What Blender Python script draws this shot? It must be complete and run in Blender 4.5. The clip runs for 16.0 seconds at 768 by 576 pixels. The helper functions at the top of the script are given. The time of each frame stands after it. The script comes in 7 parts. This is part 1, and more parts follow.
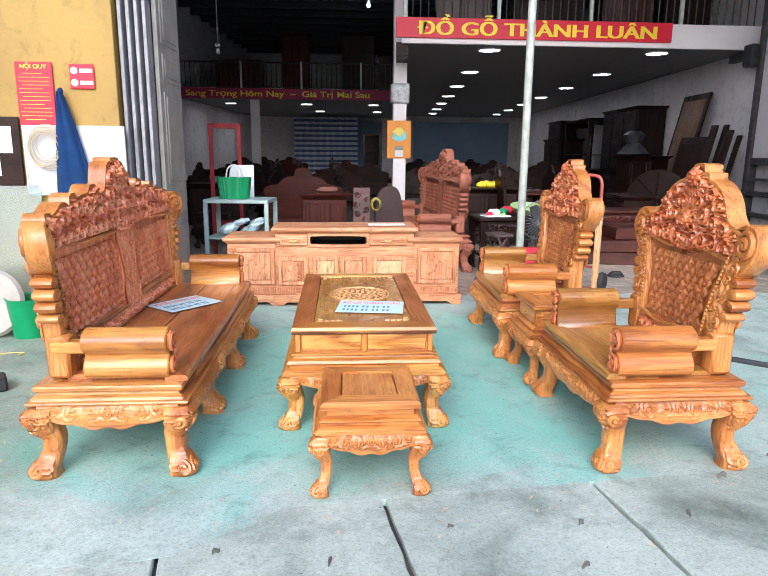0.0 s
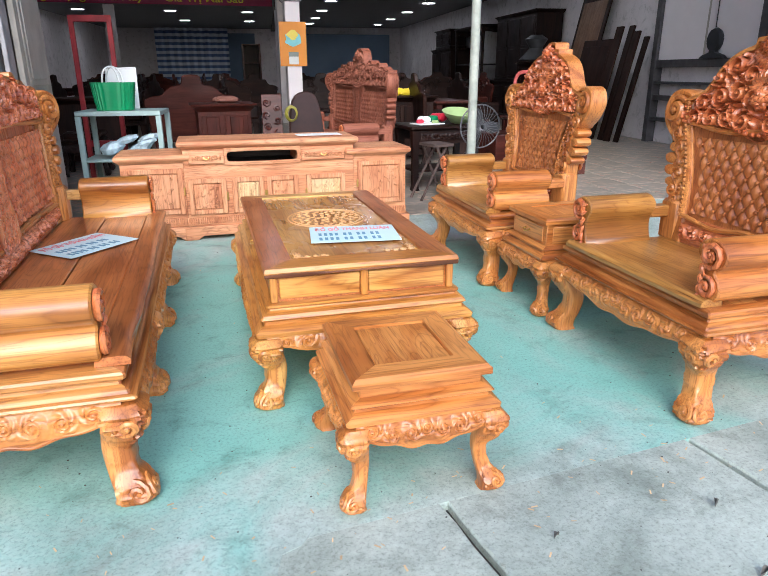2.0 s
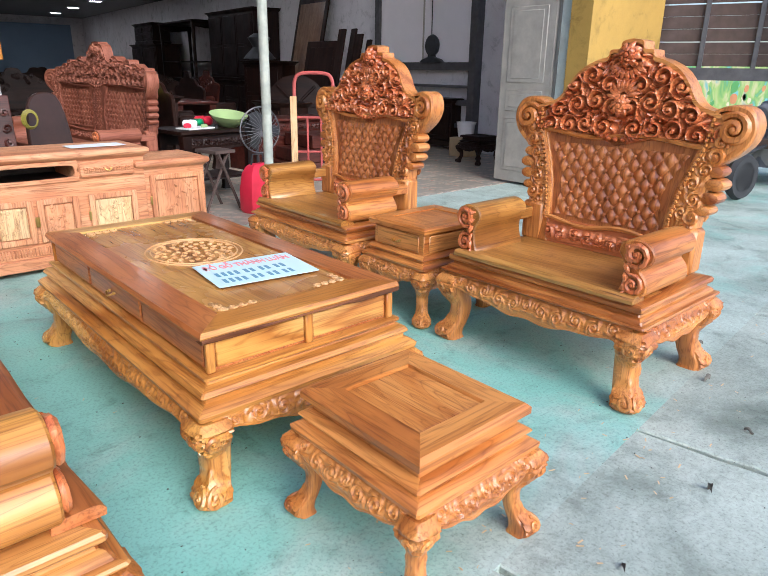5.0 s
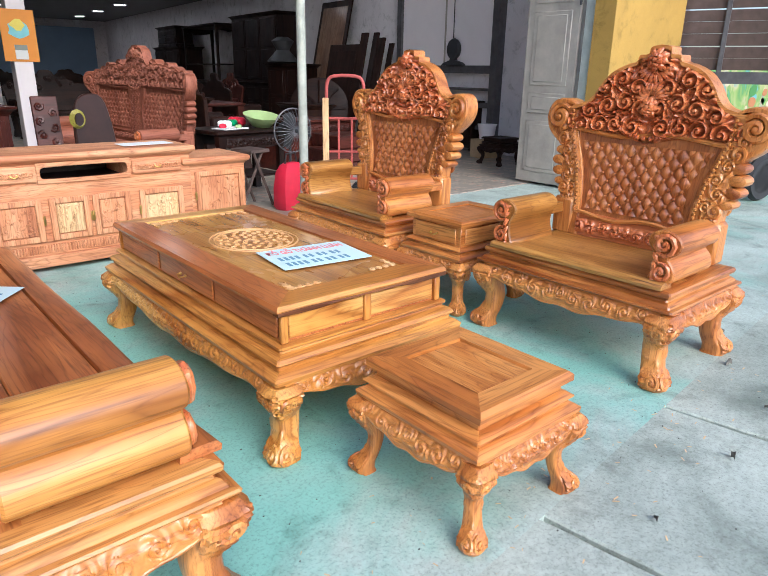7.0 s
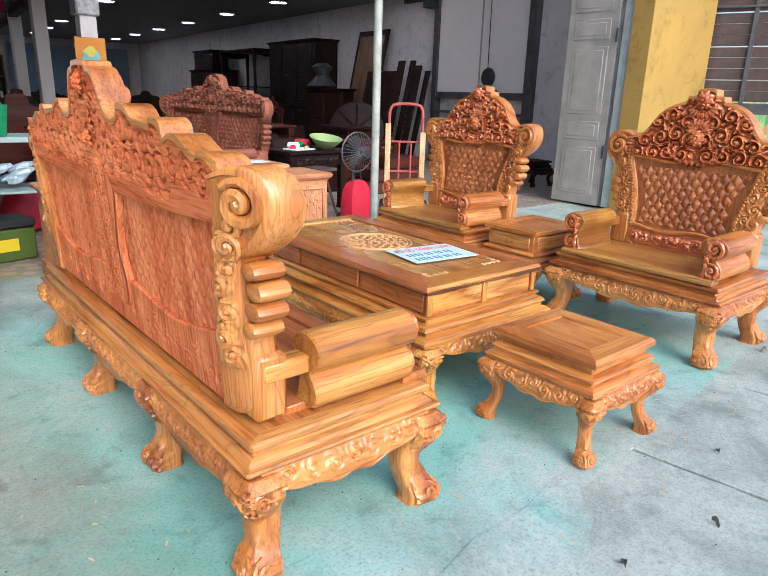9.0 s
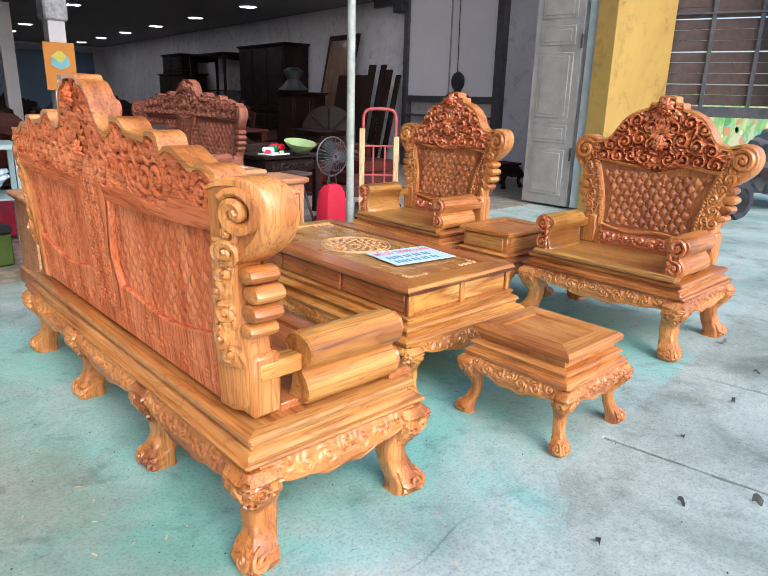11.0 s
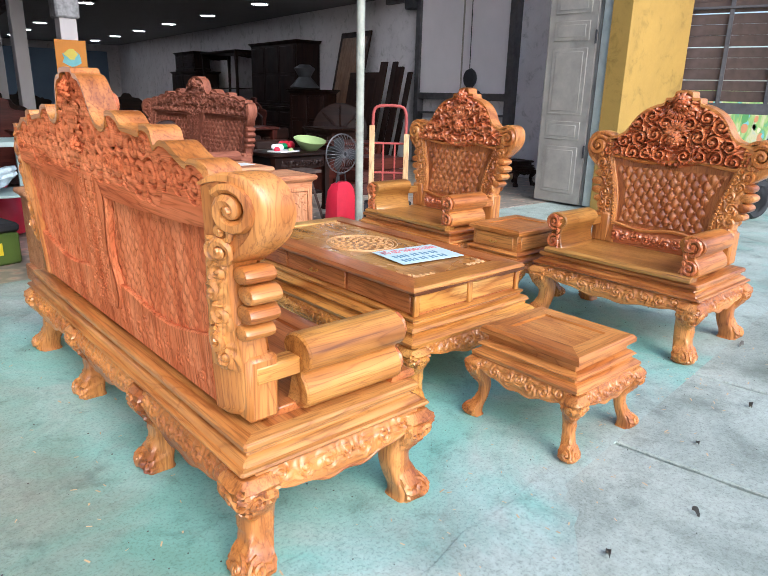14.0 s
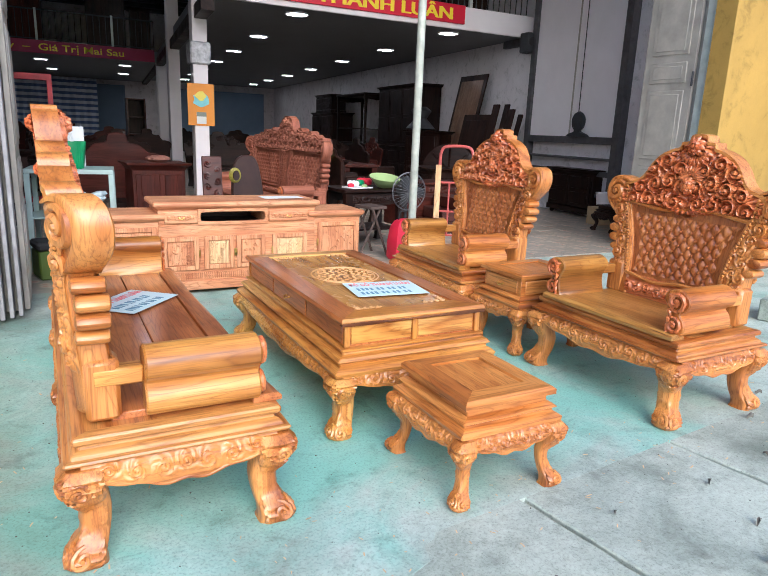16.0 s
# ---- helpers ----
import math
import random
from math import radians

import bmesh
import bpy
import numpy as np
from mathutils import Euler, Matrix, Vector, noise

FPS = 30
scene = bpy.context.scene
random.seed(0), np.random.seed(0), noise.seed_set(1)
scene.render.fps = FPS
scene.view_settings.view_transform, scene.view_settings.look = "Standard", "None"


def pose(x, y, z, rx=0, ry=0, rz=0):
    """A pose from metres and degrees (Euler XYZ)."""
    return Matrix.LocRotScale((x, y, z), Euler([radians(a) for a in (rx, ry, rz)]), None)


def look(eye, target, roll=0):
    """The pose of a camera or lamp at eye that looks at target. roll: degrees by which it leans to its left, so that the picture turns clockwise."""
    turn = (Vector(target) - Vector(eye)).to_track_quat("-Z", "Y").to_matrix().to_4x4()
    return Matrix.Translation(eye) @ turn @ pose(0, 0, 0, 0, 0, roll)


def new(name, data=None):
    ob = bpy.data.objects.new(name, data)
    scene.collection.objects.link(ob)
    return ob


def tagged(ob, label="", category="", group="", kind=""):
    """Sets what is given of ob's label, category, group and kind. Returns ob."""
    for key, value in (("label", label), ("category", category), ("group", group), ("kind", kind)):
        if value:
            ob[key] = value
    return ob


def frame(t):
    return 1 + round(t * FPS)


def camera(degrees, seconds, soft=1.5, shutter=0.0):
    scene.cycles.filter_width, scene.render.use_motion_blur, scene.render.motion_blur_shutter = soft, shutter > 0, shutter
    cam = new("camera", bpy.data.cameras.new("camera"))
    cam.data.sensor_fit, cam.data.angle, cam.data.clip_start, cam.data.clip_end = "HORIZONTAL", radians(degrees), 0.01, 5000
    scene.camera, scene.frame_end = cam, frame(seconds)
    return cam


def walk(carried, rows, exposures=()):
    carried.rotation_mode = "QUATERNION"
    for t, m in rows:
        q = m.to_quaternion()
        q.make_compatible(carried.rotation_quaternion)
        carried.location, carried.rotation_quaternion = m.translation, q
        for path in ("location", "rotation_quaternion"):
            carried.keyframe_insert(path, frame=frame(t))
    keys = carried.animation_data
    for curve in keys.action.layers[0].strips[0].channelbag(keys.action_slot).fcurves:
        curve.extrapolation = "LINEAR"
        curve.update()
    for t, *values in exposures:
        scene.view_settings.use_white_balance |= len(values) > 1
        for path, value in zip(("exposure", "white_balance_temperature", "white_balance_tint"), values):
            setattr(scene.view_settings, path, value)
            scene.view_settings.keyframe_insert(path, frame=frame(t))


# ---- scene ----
cam = camera(62.4, 16.0, soft=0.8)
PATH = [
    (0, (-0.109, 0.188, 1.382), (0.028, 2.138, 0.963), 0.5),
    (0.5, (-0.133, 0.352, 1.333), (0.032, 2.283, 0.84), 0.5),
    (1, (-0.166, 0.625, 1.286), (0.042, 2.524, 0.694), 0.4),
    (1.5, (-0.346, 0.878, 1.221), (-0.016, 2.742, 0.577), -0.3),
    (2, (-0.507, 1.09, 1.18), (-0.011, 2.916, 0.534), -0.3),
    (2.5, (-0.642, 1.338, 1.163), (0.07, 3.098, 0.536), 0.8),
    (3, (-0.828, 1.474, 1.157), (0.092, 3.135, 0.528), 1.6),
    (3.5, (-0.947, 1.588, 1.142), (0.134, 3.145, 0.504), 1.7),
    (4, (-0.985, 1.718, 1.151), (0.199, 3.199, 0.515), 1.3),
    (4.2, (-1.002, 1.732, 1.163), (0.209, 3.191, 0.525), 1.0),
    (6.3, (-1.132, 1.761, 1.223), (0.154, 3.145, 0.567), 1.1),
    (6.5, (-1.167, 1.75, 1.218), (0.11, 3.143, 0.564), 1.1),
    (7, (-1.287, 1.68, 1.202), (-0.05, 3.115, 0.56), 1.0),
    (7.5, (-1.469, 1.632, 1.206), (-0.252, 3.09, 0.579), 1.4),
    (8, (-1.757, 1.601, 1.22), (-0.556, 3.081, 0.615), 1.8),
    (8.2, (-1.837, 1.551, 1.232), (-0.637, 3.036, 0.637), 1.9),
    (10.3, (-2.165, 1.481, 1.281), (-0.882, 2.9, 0.699), 1.1),
    (10.5, (-2.164, 1.476, 1.286), (-0.876, 2.89, 0.703), 1.2),
    (11, (-2.152, 1.448, 1.29), (-0.857, 2.86, 0.714), 1.5),
    (11.5, (-2.111, 1.413, 1.288), (-0.822, 2.832, 0.718), 1.6),
    (12, (-2.044, 1.376, 1.285), (-0.762, 2.802, 0.717), 1.7),
    (12.5, (-2.007, 1.359, 1.281), (-0.726, 2.785, 0.711), 1.6),
    (13, (-2.016, 1.376, 1.278), (-0.732, 2.797, 0.701), 1.4),
    (13.5, (-2.053, 1.436, 1.28), (-0.769, 2.854, 0.696), 1.2),
    (14, (-2.085, 1.478, 1.277), (-0.821, 2.913, 0.695), 1.4),
    (14.5, (-1.982, 1.354, 1.265), (-0.77, 2.838, 0.692), 1.7),
    (15, (-1.809, 1.203, 1.276), (-0.673, 2.756, 0.729), 2.2),
    (15.5, (-1.589, 1.092, 1.276), (-0.565, 2.733, 0.764), 2.3),
    (16, (-1.402, 0.941, 1.289), (-0.486, 2.654, 0.811), 2.3),
]
SKY, SUN, STOPS = 0.20, 1.40, 0.47
walk(cam, [(t, look(eye, target, roll)) for t, eye, target, roll in PATH], [(0, STOPS + 0.12, 5660, 10), (2, STOPS, 5660, 10), (16, STOPS, 5660, 10)])

# ---- world and light ----
world = bpy.data.worlds.new("sky")
scene.world = world
world.use_nodes = True
wn = world.node_tree.nodes
sky = wn.new("ShaderNodeTexSky")
sky.sky_type = 'NISHITA'
sky.sun_disc = False
sky.sun_elevation, sky.sun_rotation = radians(36), radians(192)
sky.air_density, sky.dust_density = 1.0, 3.0
world.node_tree.links.new(sky.outputs[0], wn["Background"].inputs[0])
wn["Background"].inputs[1].default_value = SKY
sun = new("sun", bpy.data.lights.new("sun", "SUN"))
sun.data.energy, sun.data.angle, sun.data.color = SUN, radians(42), (1.0, 0.95, 0.87)
sun.matrix_world = look((-1.4, -8, 6.3), (0, 0, 0))


# ---- materials ----
def nodes_of(name):
    m = bpy.data.materials.new(name)
    m.use_nodes = True
    t = m.node_tree
    return m, t, t.nodes["Principled BSDF"]


def ramp(t, fac, stops):
    r = t.nodes.new("ShaderNodeValToRGB")
    e = r.color_ramp.elements
    while len(e) < len(stops):
        e.new(0.5)
    for k, (p, c) in zip(e, stops):
        k.position, k.color = p, (*c, 1)
    t.links.new(fac, r.inputs[0])
    return r.outputs[0]


def mixc(t, mode, fac, a, b):
    n = t.nodes.new("ShaderNodeMix")
    n.data_type, n.blend_type = 'RGBA', mode
    for s, v in ((n.inputs[0], fac), (n.inputs[6], a), (n.inputs[7], b)):
        if isinstance(v, (int, float)):
            s.default_value = v
        elif isinstance(v, tuple):
            s.default_value = (*v, 1)
        else:
            t.links.new(v, s)
    return n.outputs[2]


def coords(t, scale, out="Object", shift=False):
    tc, mp = t.nodes.new("ShaderNodeTexCoord"), t.nodes.new("ShaderNodeMapping")
    mp.inputs["Scale"].default_value = scale
    t.links.new(tc.outputs[out], mp.inputs[0])
    if shift:
        oi, cb = t.nodes.new("ShaderNodeObjectInfo"), t.nodes.new("ShaderNodeVectorMath")
        cb.operation = 'SCALE'
        cb.inputs[0].default_value = (7.3, 3.1, 5.7)
        t.links.new(oi.outputs["Random"], cb.inputs["Scale"])
        t.links.new(cb.outputs[0], mp.inputs["Location"])
    return mp.outputs[0]


def noise_of(t, vec, scale, detail=4, rough=0.55, dist=0.0):
    n = t.nodes.new("ShaderNodeTexNoise")
    n.inputs["Scale"].default_value, n.inputs["Detail"].default_value = scale, detail
    n.inputs["Roughness"].default_value, n.inputs["Distortion"].default_value = rough, dist
    t.links.new(vec, n.inputs[0])
    return n.outputs[0]


def bump(t, b, height, strength, dist=0.01):
    n = t.nodes.new("ShaderNodeBump")
    n.inputs["Strength"].default_value, n.inputs["Distance"].default_value = strength, dist
    t.links.new(height, n.inputs["Height"])
    t.links.new(n.outputs[0], b.inputs["Normal"])


def grain(t, axis, across, lengthways):
    """Object coordinates squeezed along the grain; axis 3 follows the run of each side of a moulding."""
    def along(a):
        return coords(t, tuple(lengthways if k == a else across for k in range(3)), shift=True)
    if axis < 3:
        return along(axis)
    tc, sep = t.nodes.new("ShaderNodeTexCoord"), t.nodes.new("ShaderNodeSeparateXYZ")
    t.links.new(tc.outputs["Normal"], sep.inputs[0])
    ab = []
    for k in (0, 1):
        m = t.nodes.new("ShaderNodeMath")
        m.operation = 'ABSOLUTE'
        t.links.new(sep.outputs[k], m.inputs[0])
        ab.append(m.outputs[0])
    gt, mx = t.nodes.new("ShaderNodeMath"), t.nodes.new("ShaderNodeMix")
    gt.operation = 'GREATER_THAN'
    t.links.new(ab[0], gt.inputs[0])
    t.links.new(ab[1], gt.inputs[1])
    mx.data_type = 'VECTOR'
    t.links.new(gt.outputs[0], mx.inputs[0])
    t.links.new(along(0), mx.inputs[4])
    t.links.new(along(1), mx.inputs[5])
    return mx.outputs[1]


def wood(name, axis, dark, mid, light, rough=0.34, coat=0.35, figure=1.0, sap=None):
    """Sawn timber with the grain along one axis: broad figure, thin dark veins, pores, cloudy tone, streaks of pale sapwood."""
    m, t, b = nodes_of(name)
    band = noise_of(t, grain(t, axis, 5.0, 0.55), 1.5 * figure, 3, 0.5, 1.1)
    col = ramp(t, band, [(0.26, dark), (0.44, mid), (0.62, light), (0.80, mid)])
    if sap:
        sv = noise_of(t, grain(t, axis, 3.0, 0.22), 1.5, 2, 0.5, 0.6)
        col = mixc(t, 'MULTIPLY', 1.0, col, ramp(t, sv, [(0.51, (1, 1, 1)), (0.545, (0.66, 0.52, 0.40)), (0.56, (1, 1, 1))]))
        n = t.nodes.new("ShaderNodeMapRange")
        n.inputs[1].default_value, n.inputs[2].default_value = 0.545, 0.60
        t.links.new(sv, n.inputs[0])
        half = t.nodes.new("ShaderNodeMath")
        half.operation = 'MULTIPLY'
        half.inputs[1].default_value = 0.8
        t.links.new(n.outputs[0], half.inputs[0])
        col = mixc(t, 'MIX', half.outputs[0], col, sap)
    line = t.nodes.new("ShaderNodeMath")
    line.operation = 'PINGPONG'
    line.inputs[1].default_value = 0.045
    t.links.new(band, line.inputs[0])
    col = mixc(t, 'MULTIPLY', 0.55, col, ramp(t, line.outputs[0], [(0.0, (0.48, 0.36, 0.28)), (0.010, (0.90, 0.86, 0.82)), (0.028, (1.0, 1.0, 1.0))]))
    vein = noise_of(t, grain(t, axis, 22.0, 0.7), 1.0, 3, 0.6, 1.2)
    col = mixc(t, 'MULTIPLY', 0.85, col, ramp(t, vein, [(0.28, (0.45, 0.32, 0.25)), (0.37, (0.93, 0.90, 0.87)), (0.60, (1.0, 1.0, 1.0)), (0.78, (0.86, 0.80, 0.75))]))
    pore = noise_of(t, grain(t, axis, 130.0, 5.0), 1.0, 2, 0.6)
    col = mixc(t, 'MULTIPLY', 0.65, col, ramp(t, pore, [(0.30, (0.42, 0.32, 0.26)), (0.50, (1, 1, 1))]))
    cloud = noise_of(t, coords(t, (1, 1, 1), shift=True), 3.2, 3, 0.55, 0.4)
    col = mixc(t, 'MULTIPLY', 0.7, col, ramp(t, cloud, [(0.30, (0.82, 0.73, 0.66)), (0.52, (1.0, 1.0, 1.0)), (0.72, (1.12, 1.10, 1.02))]))
    t.links.new(col, b.inputs["Base Color"])
    t.links.new(ramp(t, cloud, [(0.3, (rough * 1.25,) * 3), (0.7, (rough * 0.85,) * 3)]), b.inputs["Roughness"])
    b.inputs["Coat Weight"].default_value = coat
    b.inputs["Coat Roughness"].default_value = 0.18
    if max(mid) < 0.1 or rough > 0.7:
        b.inputs["Specular IOR Level"].default_value = 0.22 if rough < 0.7 else 0.08
    bump(t, b, pore, 0.08, 0.002)
    return m


def plain(name, col, rough=0.5, metal=0.0, vary=0.12, scale=6.0, bumpy=0.05):
    m, t, b = nodes_of(name)
    n = noise_of(t, coords(t, (1, 1, 1)), scale, 6, 0.6)
    lo = tuple(c * (1 - vary) for c in col)
    hi = tuple(min(1, c * (1 + vary)) for c in col)
    t.links.new(ramp(t, n, [(0.3, lo), (0.7, hi)]), b.inputs["Base Color"])
    b.inputs["Roughness"].default_value, b.inputs["Metallic"].default_value = rough, metal
    if bumpy:
        bump(t, b, noise_of(t, coords(t, (1, 1, 1)), scale * 12, 4), bumpy, 0.004)
    return m


def glow(name, col, power):
    m, t, b = nodes_of(name)
    b.inputs["Base Color"].default_value = (*col, 1)
    b.inputs["Emission Color"].default_value = (*col, 1)
    b.inputs["Emission Strength"].default_value = power
    return m


ORANGE = ((0.28, 0.078, 0.016), (0.53, 0.190, 0.041), (0.69, 0.305, 0.082))
RED = ((0.32, 0.070, 0.022), (0.58, 0.155, 0.050), (0.70, 0.24, 0.085))
GOLD = ((0.33, 0.115, 0.019), (0.56, 0.235, 0.046), (0.70, 0.35, 0.082))
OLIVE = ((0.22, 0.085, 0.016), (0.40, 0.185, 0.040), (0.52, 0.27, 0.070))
SALMON = ((0.50, 0.185, 0.082), (0.65, 0.29, 0.138), (0.74, 0.385, 0.205))
SALMON_RED = ((0.42, 0.095, 0.036), (0.68, 0.190, 0.072), (0.78, 0.27, 0.115))
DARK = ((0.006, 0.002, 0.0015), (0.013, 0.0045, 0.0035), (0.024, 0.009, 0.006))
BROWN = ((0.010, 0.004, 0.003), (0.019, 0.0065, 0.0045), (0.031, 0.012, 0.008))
RUSSET = ((0.26, 0.072, 0.019), (0.47, 0.155, 0.042), (0.60, 0.23, 0.068))
russet = [wood("russet_rosewood_%s" % a, i, *RUSSET, coat=0.6) for i, a in enumerate("xyzl")]
orange = [wood("oiled_rosewood_%s" % a, i, *ORANGE) for i, a in enumerate("xyzl")]
amber = [wood("amber_rosewood_%s" % a, i, (0.25, 0.068, 0.014), (0.47, 0.165, 0.036), (0.61, 0.265, 0.070), sap=(0.58, 0.285, 0.080)) for i, a in enumerate("xyzl")]
gold = [wood("golden_rosewood_%s" % a, i, *GOLD, sap=(0.72, 0.45, 0.155)) for i, a in enumerate("xyzl")]
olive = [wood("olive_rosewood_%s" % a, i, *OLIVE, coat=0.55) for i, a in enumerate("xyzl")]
red = [wood("red_rosewood_%s" % a, i, *RED, rough=0.30, coat=0.35) for i, a in enumerate("xyzl")]
raw = [wood("raw_rosewood_%s" % a, i, *SALMON, rough=0.55, coat=0.0) for i, a in enumerate("xyzl")]
rear_wood = [wood("bare_red_rosewood_%s" % a, i, *SALMON_RED, rough=0.8, coat=0.0) for i, a in enumerate("xyzl")]
# sofa's front wood: red, with light from the right painted in as paler tones
sofa_red = [wood("polished_red_rosewood_%s" % a, i, (0.54, 0.13, 0.052), (0.80, 0.245, 0.10), (0.86, 0.34, 0.16), rough=0.26, coat=0.55) for i, a in enumerate("xyzl")]
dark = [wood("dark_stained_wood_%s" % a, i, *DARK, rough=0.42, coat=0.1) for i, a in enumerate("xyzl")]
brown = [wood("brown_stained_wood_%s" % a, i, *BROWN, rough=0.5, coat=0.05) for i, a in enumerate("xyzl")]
brass = plain("brass", (0.75, 0.52, 0.18), 0.28, 1.0, 0.05, 8, 0)
white_paint = plain("white_paint", (0.90, 0.85, 0.865), 0.6, 0, 0.05, 1.3, 0.06)
grey_paint = plain("grey_paint", (0.39, 0.36, 0.315), 0.5, 0, 0.2, 5, 0.1)
dark_steel = plain("dark_steel", (0.045, 0.047, 0.052), 0.5, 0.3, 0.2, 7)
pale_steel = plain("pale_green_steel", (0.56, 0.60, 0.55), 0.45, 0.1, 0.16, 9)
fan_grey = plain("fan_grey", (0.13, 0.13, 0.14), 0.4, 0.3, 0.2, 9)
black_rubber = plain("black_rubber", (0.025, 0.025, 0.027), 0.7)
red_plastic = plain("red_plastic", (0.62, 0.02, 0.05), 0.4, 0, 0.1, 9, 0)
green_plastic = plain("green_plastic", (0.012, 0.27, 0.10), 0.35, 0, 0.1, 9, 0)
lime_plastic = plain("lime_plastic", (0.34, 0.46, 0.20), 0.4, 0, 0.1, 9, 0)
blue_cloth = plain("blue_cloth", (0.003, 0.032, 0.12), 0.95, 0, 0.25, 9, 0.3)
red_paint = plain("red_paint", (0.44, 0.09, 0.08), 0.4, 0, 0.15, 9, 0)
sign_red = plain("red_vinyl", (0.70, 0.010, 0.040), 0.45, 0, 0.04, 2, 0)
sign_dark_red = plain("crimson_vinyl", (0.36, 0.012, 0.07), 0.5, 0, 0.05, 2, 0)
sign_yellow = plain("yellow_vinyl", (0.95, 0.72, 0.03), 0.45, 0, 0.03, 2, 0)
paper_white = plain("white_paper", (0.80, 0.81, 0.80), 0.7, 0, 0.03, 5, 0)
paper_cyan = plain("pale_cyan_card", (0.64, 0.82, 0.84), 0.35, 0, 0.03, 4, 0)
ink_red = plain("red_ink", (0.82, 0.27, 0.28), 0.5, 0, 0.03, 4, 0)
ink_blue = plain("blue_ink", (0.12, 0.30, 0.42), 0.5, 0, 0.03, 4, 0)
orange_card = plain("orange_card", (0.80, 0.30, 0.03), 0.5, 0, 0.05, 4, 0)
lamp_white = glow("lamp_diffuser", (1.0, 0.97, 0.95), 14.0)


# ---- mesh helpers ----
class Geo:
    """Vertices and faces of one part."""

    def __init__(self):
        self.v, self.f = [], []

    def add(self, verts, faces):
        n = len(self.v)
        self.v += [tuple(p) for p in verts]
        self.f += [tuple(i + n for i in f) for f in faces]
        return self

    def box(self, x0, x1, y0, y1, z0, z1, c=0.004):
        c = min(c, 0.45 * min(x1 - x0, y1 - y0, z1 - z0))
        vs, idx = [], {}
        for sx in (0, 1):
            for sy in (0, 1):
                for sz in (0, 1):
                    p = ((x0, x1)[sx], (y0, y1)[sy], (z0, z1)[sz])
                    q = [p[k] + (c if not (sx, sy, sz)[k] else -c) for k in range(3)]
                    for k in range(3):
                        r = list(q)
                        r[k] = p[k]
                        idx[sx, sy, sz, k] = len(vs)
                        vs.append(r)
        fs = []
        for k in range(3):
            a, b = (k + 1) % 3, (k + 2) % 3
            for s in (0, 1):
                loop = []
                for i, j in ((0, 0), (1, 0), (1, 1), (0, 1)):
                    key = [0, 0, 0]
                    key[k], key[a], key[b] = s, i, j
                    loop.append(idx[(*key, k)])
                fs.append(loop if s else loop[::-1])
            for i in (0, 1):
                for j in (0, 1):
                    e = []
                    for s in (0, 1):
                        key = [0, 0, 0]
                        key[k], key[a], key[b] = s, i, j
                        e.append((idx[(*key, a)], idx[(*key, b)]))
                    q = [e[0][0], e[0][1], e[1][1], e[1][0]]
                    fs.append(q if i != j else q[::-1])
        for sx in (0, 1):
            for sy in (0, 1):
                for sz in (0, 1):
                    tri = [idx[sx, sy, sz, k] for k in range(3)]
                    fs.append(tri if (sx + sy + sz) % 2 else tri[::-1])
        return self.add(vs, fs)

    def loft(self, rings, caps=True, closed=True):
        n = len(rings[0])
        vs = [p for r in rings for p in r]
        fs = []
        for i in range(len(rings) - 1):
            for j in range(n if closed else n - 1):
                k = (j + 1) % n
                fs.append((i * n + j, i * n + k, (i + 1) * n + k, (i + 1) * n + j))
        if caps:
            fs.append(tuple(range(n))[::-1])
            fs.append(tuple((len(rings) - 1) * n + j for j in range(n)))
        return self.add(vs, fs)

    def mould(self, x0, x1, y0, y1, prof, c=0.006):
        """A rectangular body whose sides step in and out: prof is (outset, z) from below."""
        rings = []
        for o, z in prof:
            a, b, d, e = x0 - o, x1 + o, y0 - o, y1 + o
            rings.append([(a + c, d, z), (b - c, d, z), (b, d + c, z), (b, e - c, z), (b - c, e, z), (a + c, e, z), (a, e - c, z), (a, d + c, z)])
        return self.loft(rings)

    def tube(self, pts, rad, n=6, caps=True):
        pts = [Vector(p) for p in pts]
        rings, up = [], Vector((0.13, 0.29, 0.95))
        for i, p in enumerate(pts):
            d = (pts[min(i + 1, len(pts) - 1)] - pts[max(i - 1, 0)])
            d = d.normalized() if d.length > 1e-9 else Vector((0, 0, 1))
            a = d.cross(up)
            if a.length < 1e-3:
                a = d.cross(Vector((1, 0, 0)))
            a.normalize()
            b = a.cross(d)
            up = b
            r = rad[i] if isinstance(rad, (list, tuple)) else rad
            rings.append([p + (a * math.cos(w) + b * math.sin(w)) * r for w in (math.tau * k / n for k in range(n))])
        return self.loft([[tuple(q) for q in r] for r in rings], caps)

    def blob(self, c, ax, ay, az, nu=7, nv=4):
        c, ax, ay, az = Vector(c), Vector(ax), Vector(ay), Vector(az)
        vs = [c - az]
        for i in range(1, nv):
            h = -math.cos(math.pi * i / nv)
            s = math.sin(math.pi * i / nv)
            vs += [c + az * h + (ax * math.cos(math.tau * j / nu) + ay * math.sin(math.tau * j / nu)) * s for j in range(nu)]
        vs.append(c + az)
        fs = [(0, 1 + (j + 1) % nu, 1 + j) for j in range(nu)]
        for i in range(nv - 2):
            for j in range(nu):
                k = (j + 1) % nu
                fs.append((1 + i * nu + j, 1 + i * nu + k, 1 + (i + 1) * nu + k, 1 + (i + 1) * nu + j))
        last = 1 + (nv - 2) * nu
        fs += [(last + j, last + (j + 1) % nu, len(vs) - 1) for j in range(nu)]
        return self.add(vs, fs)

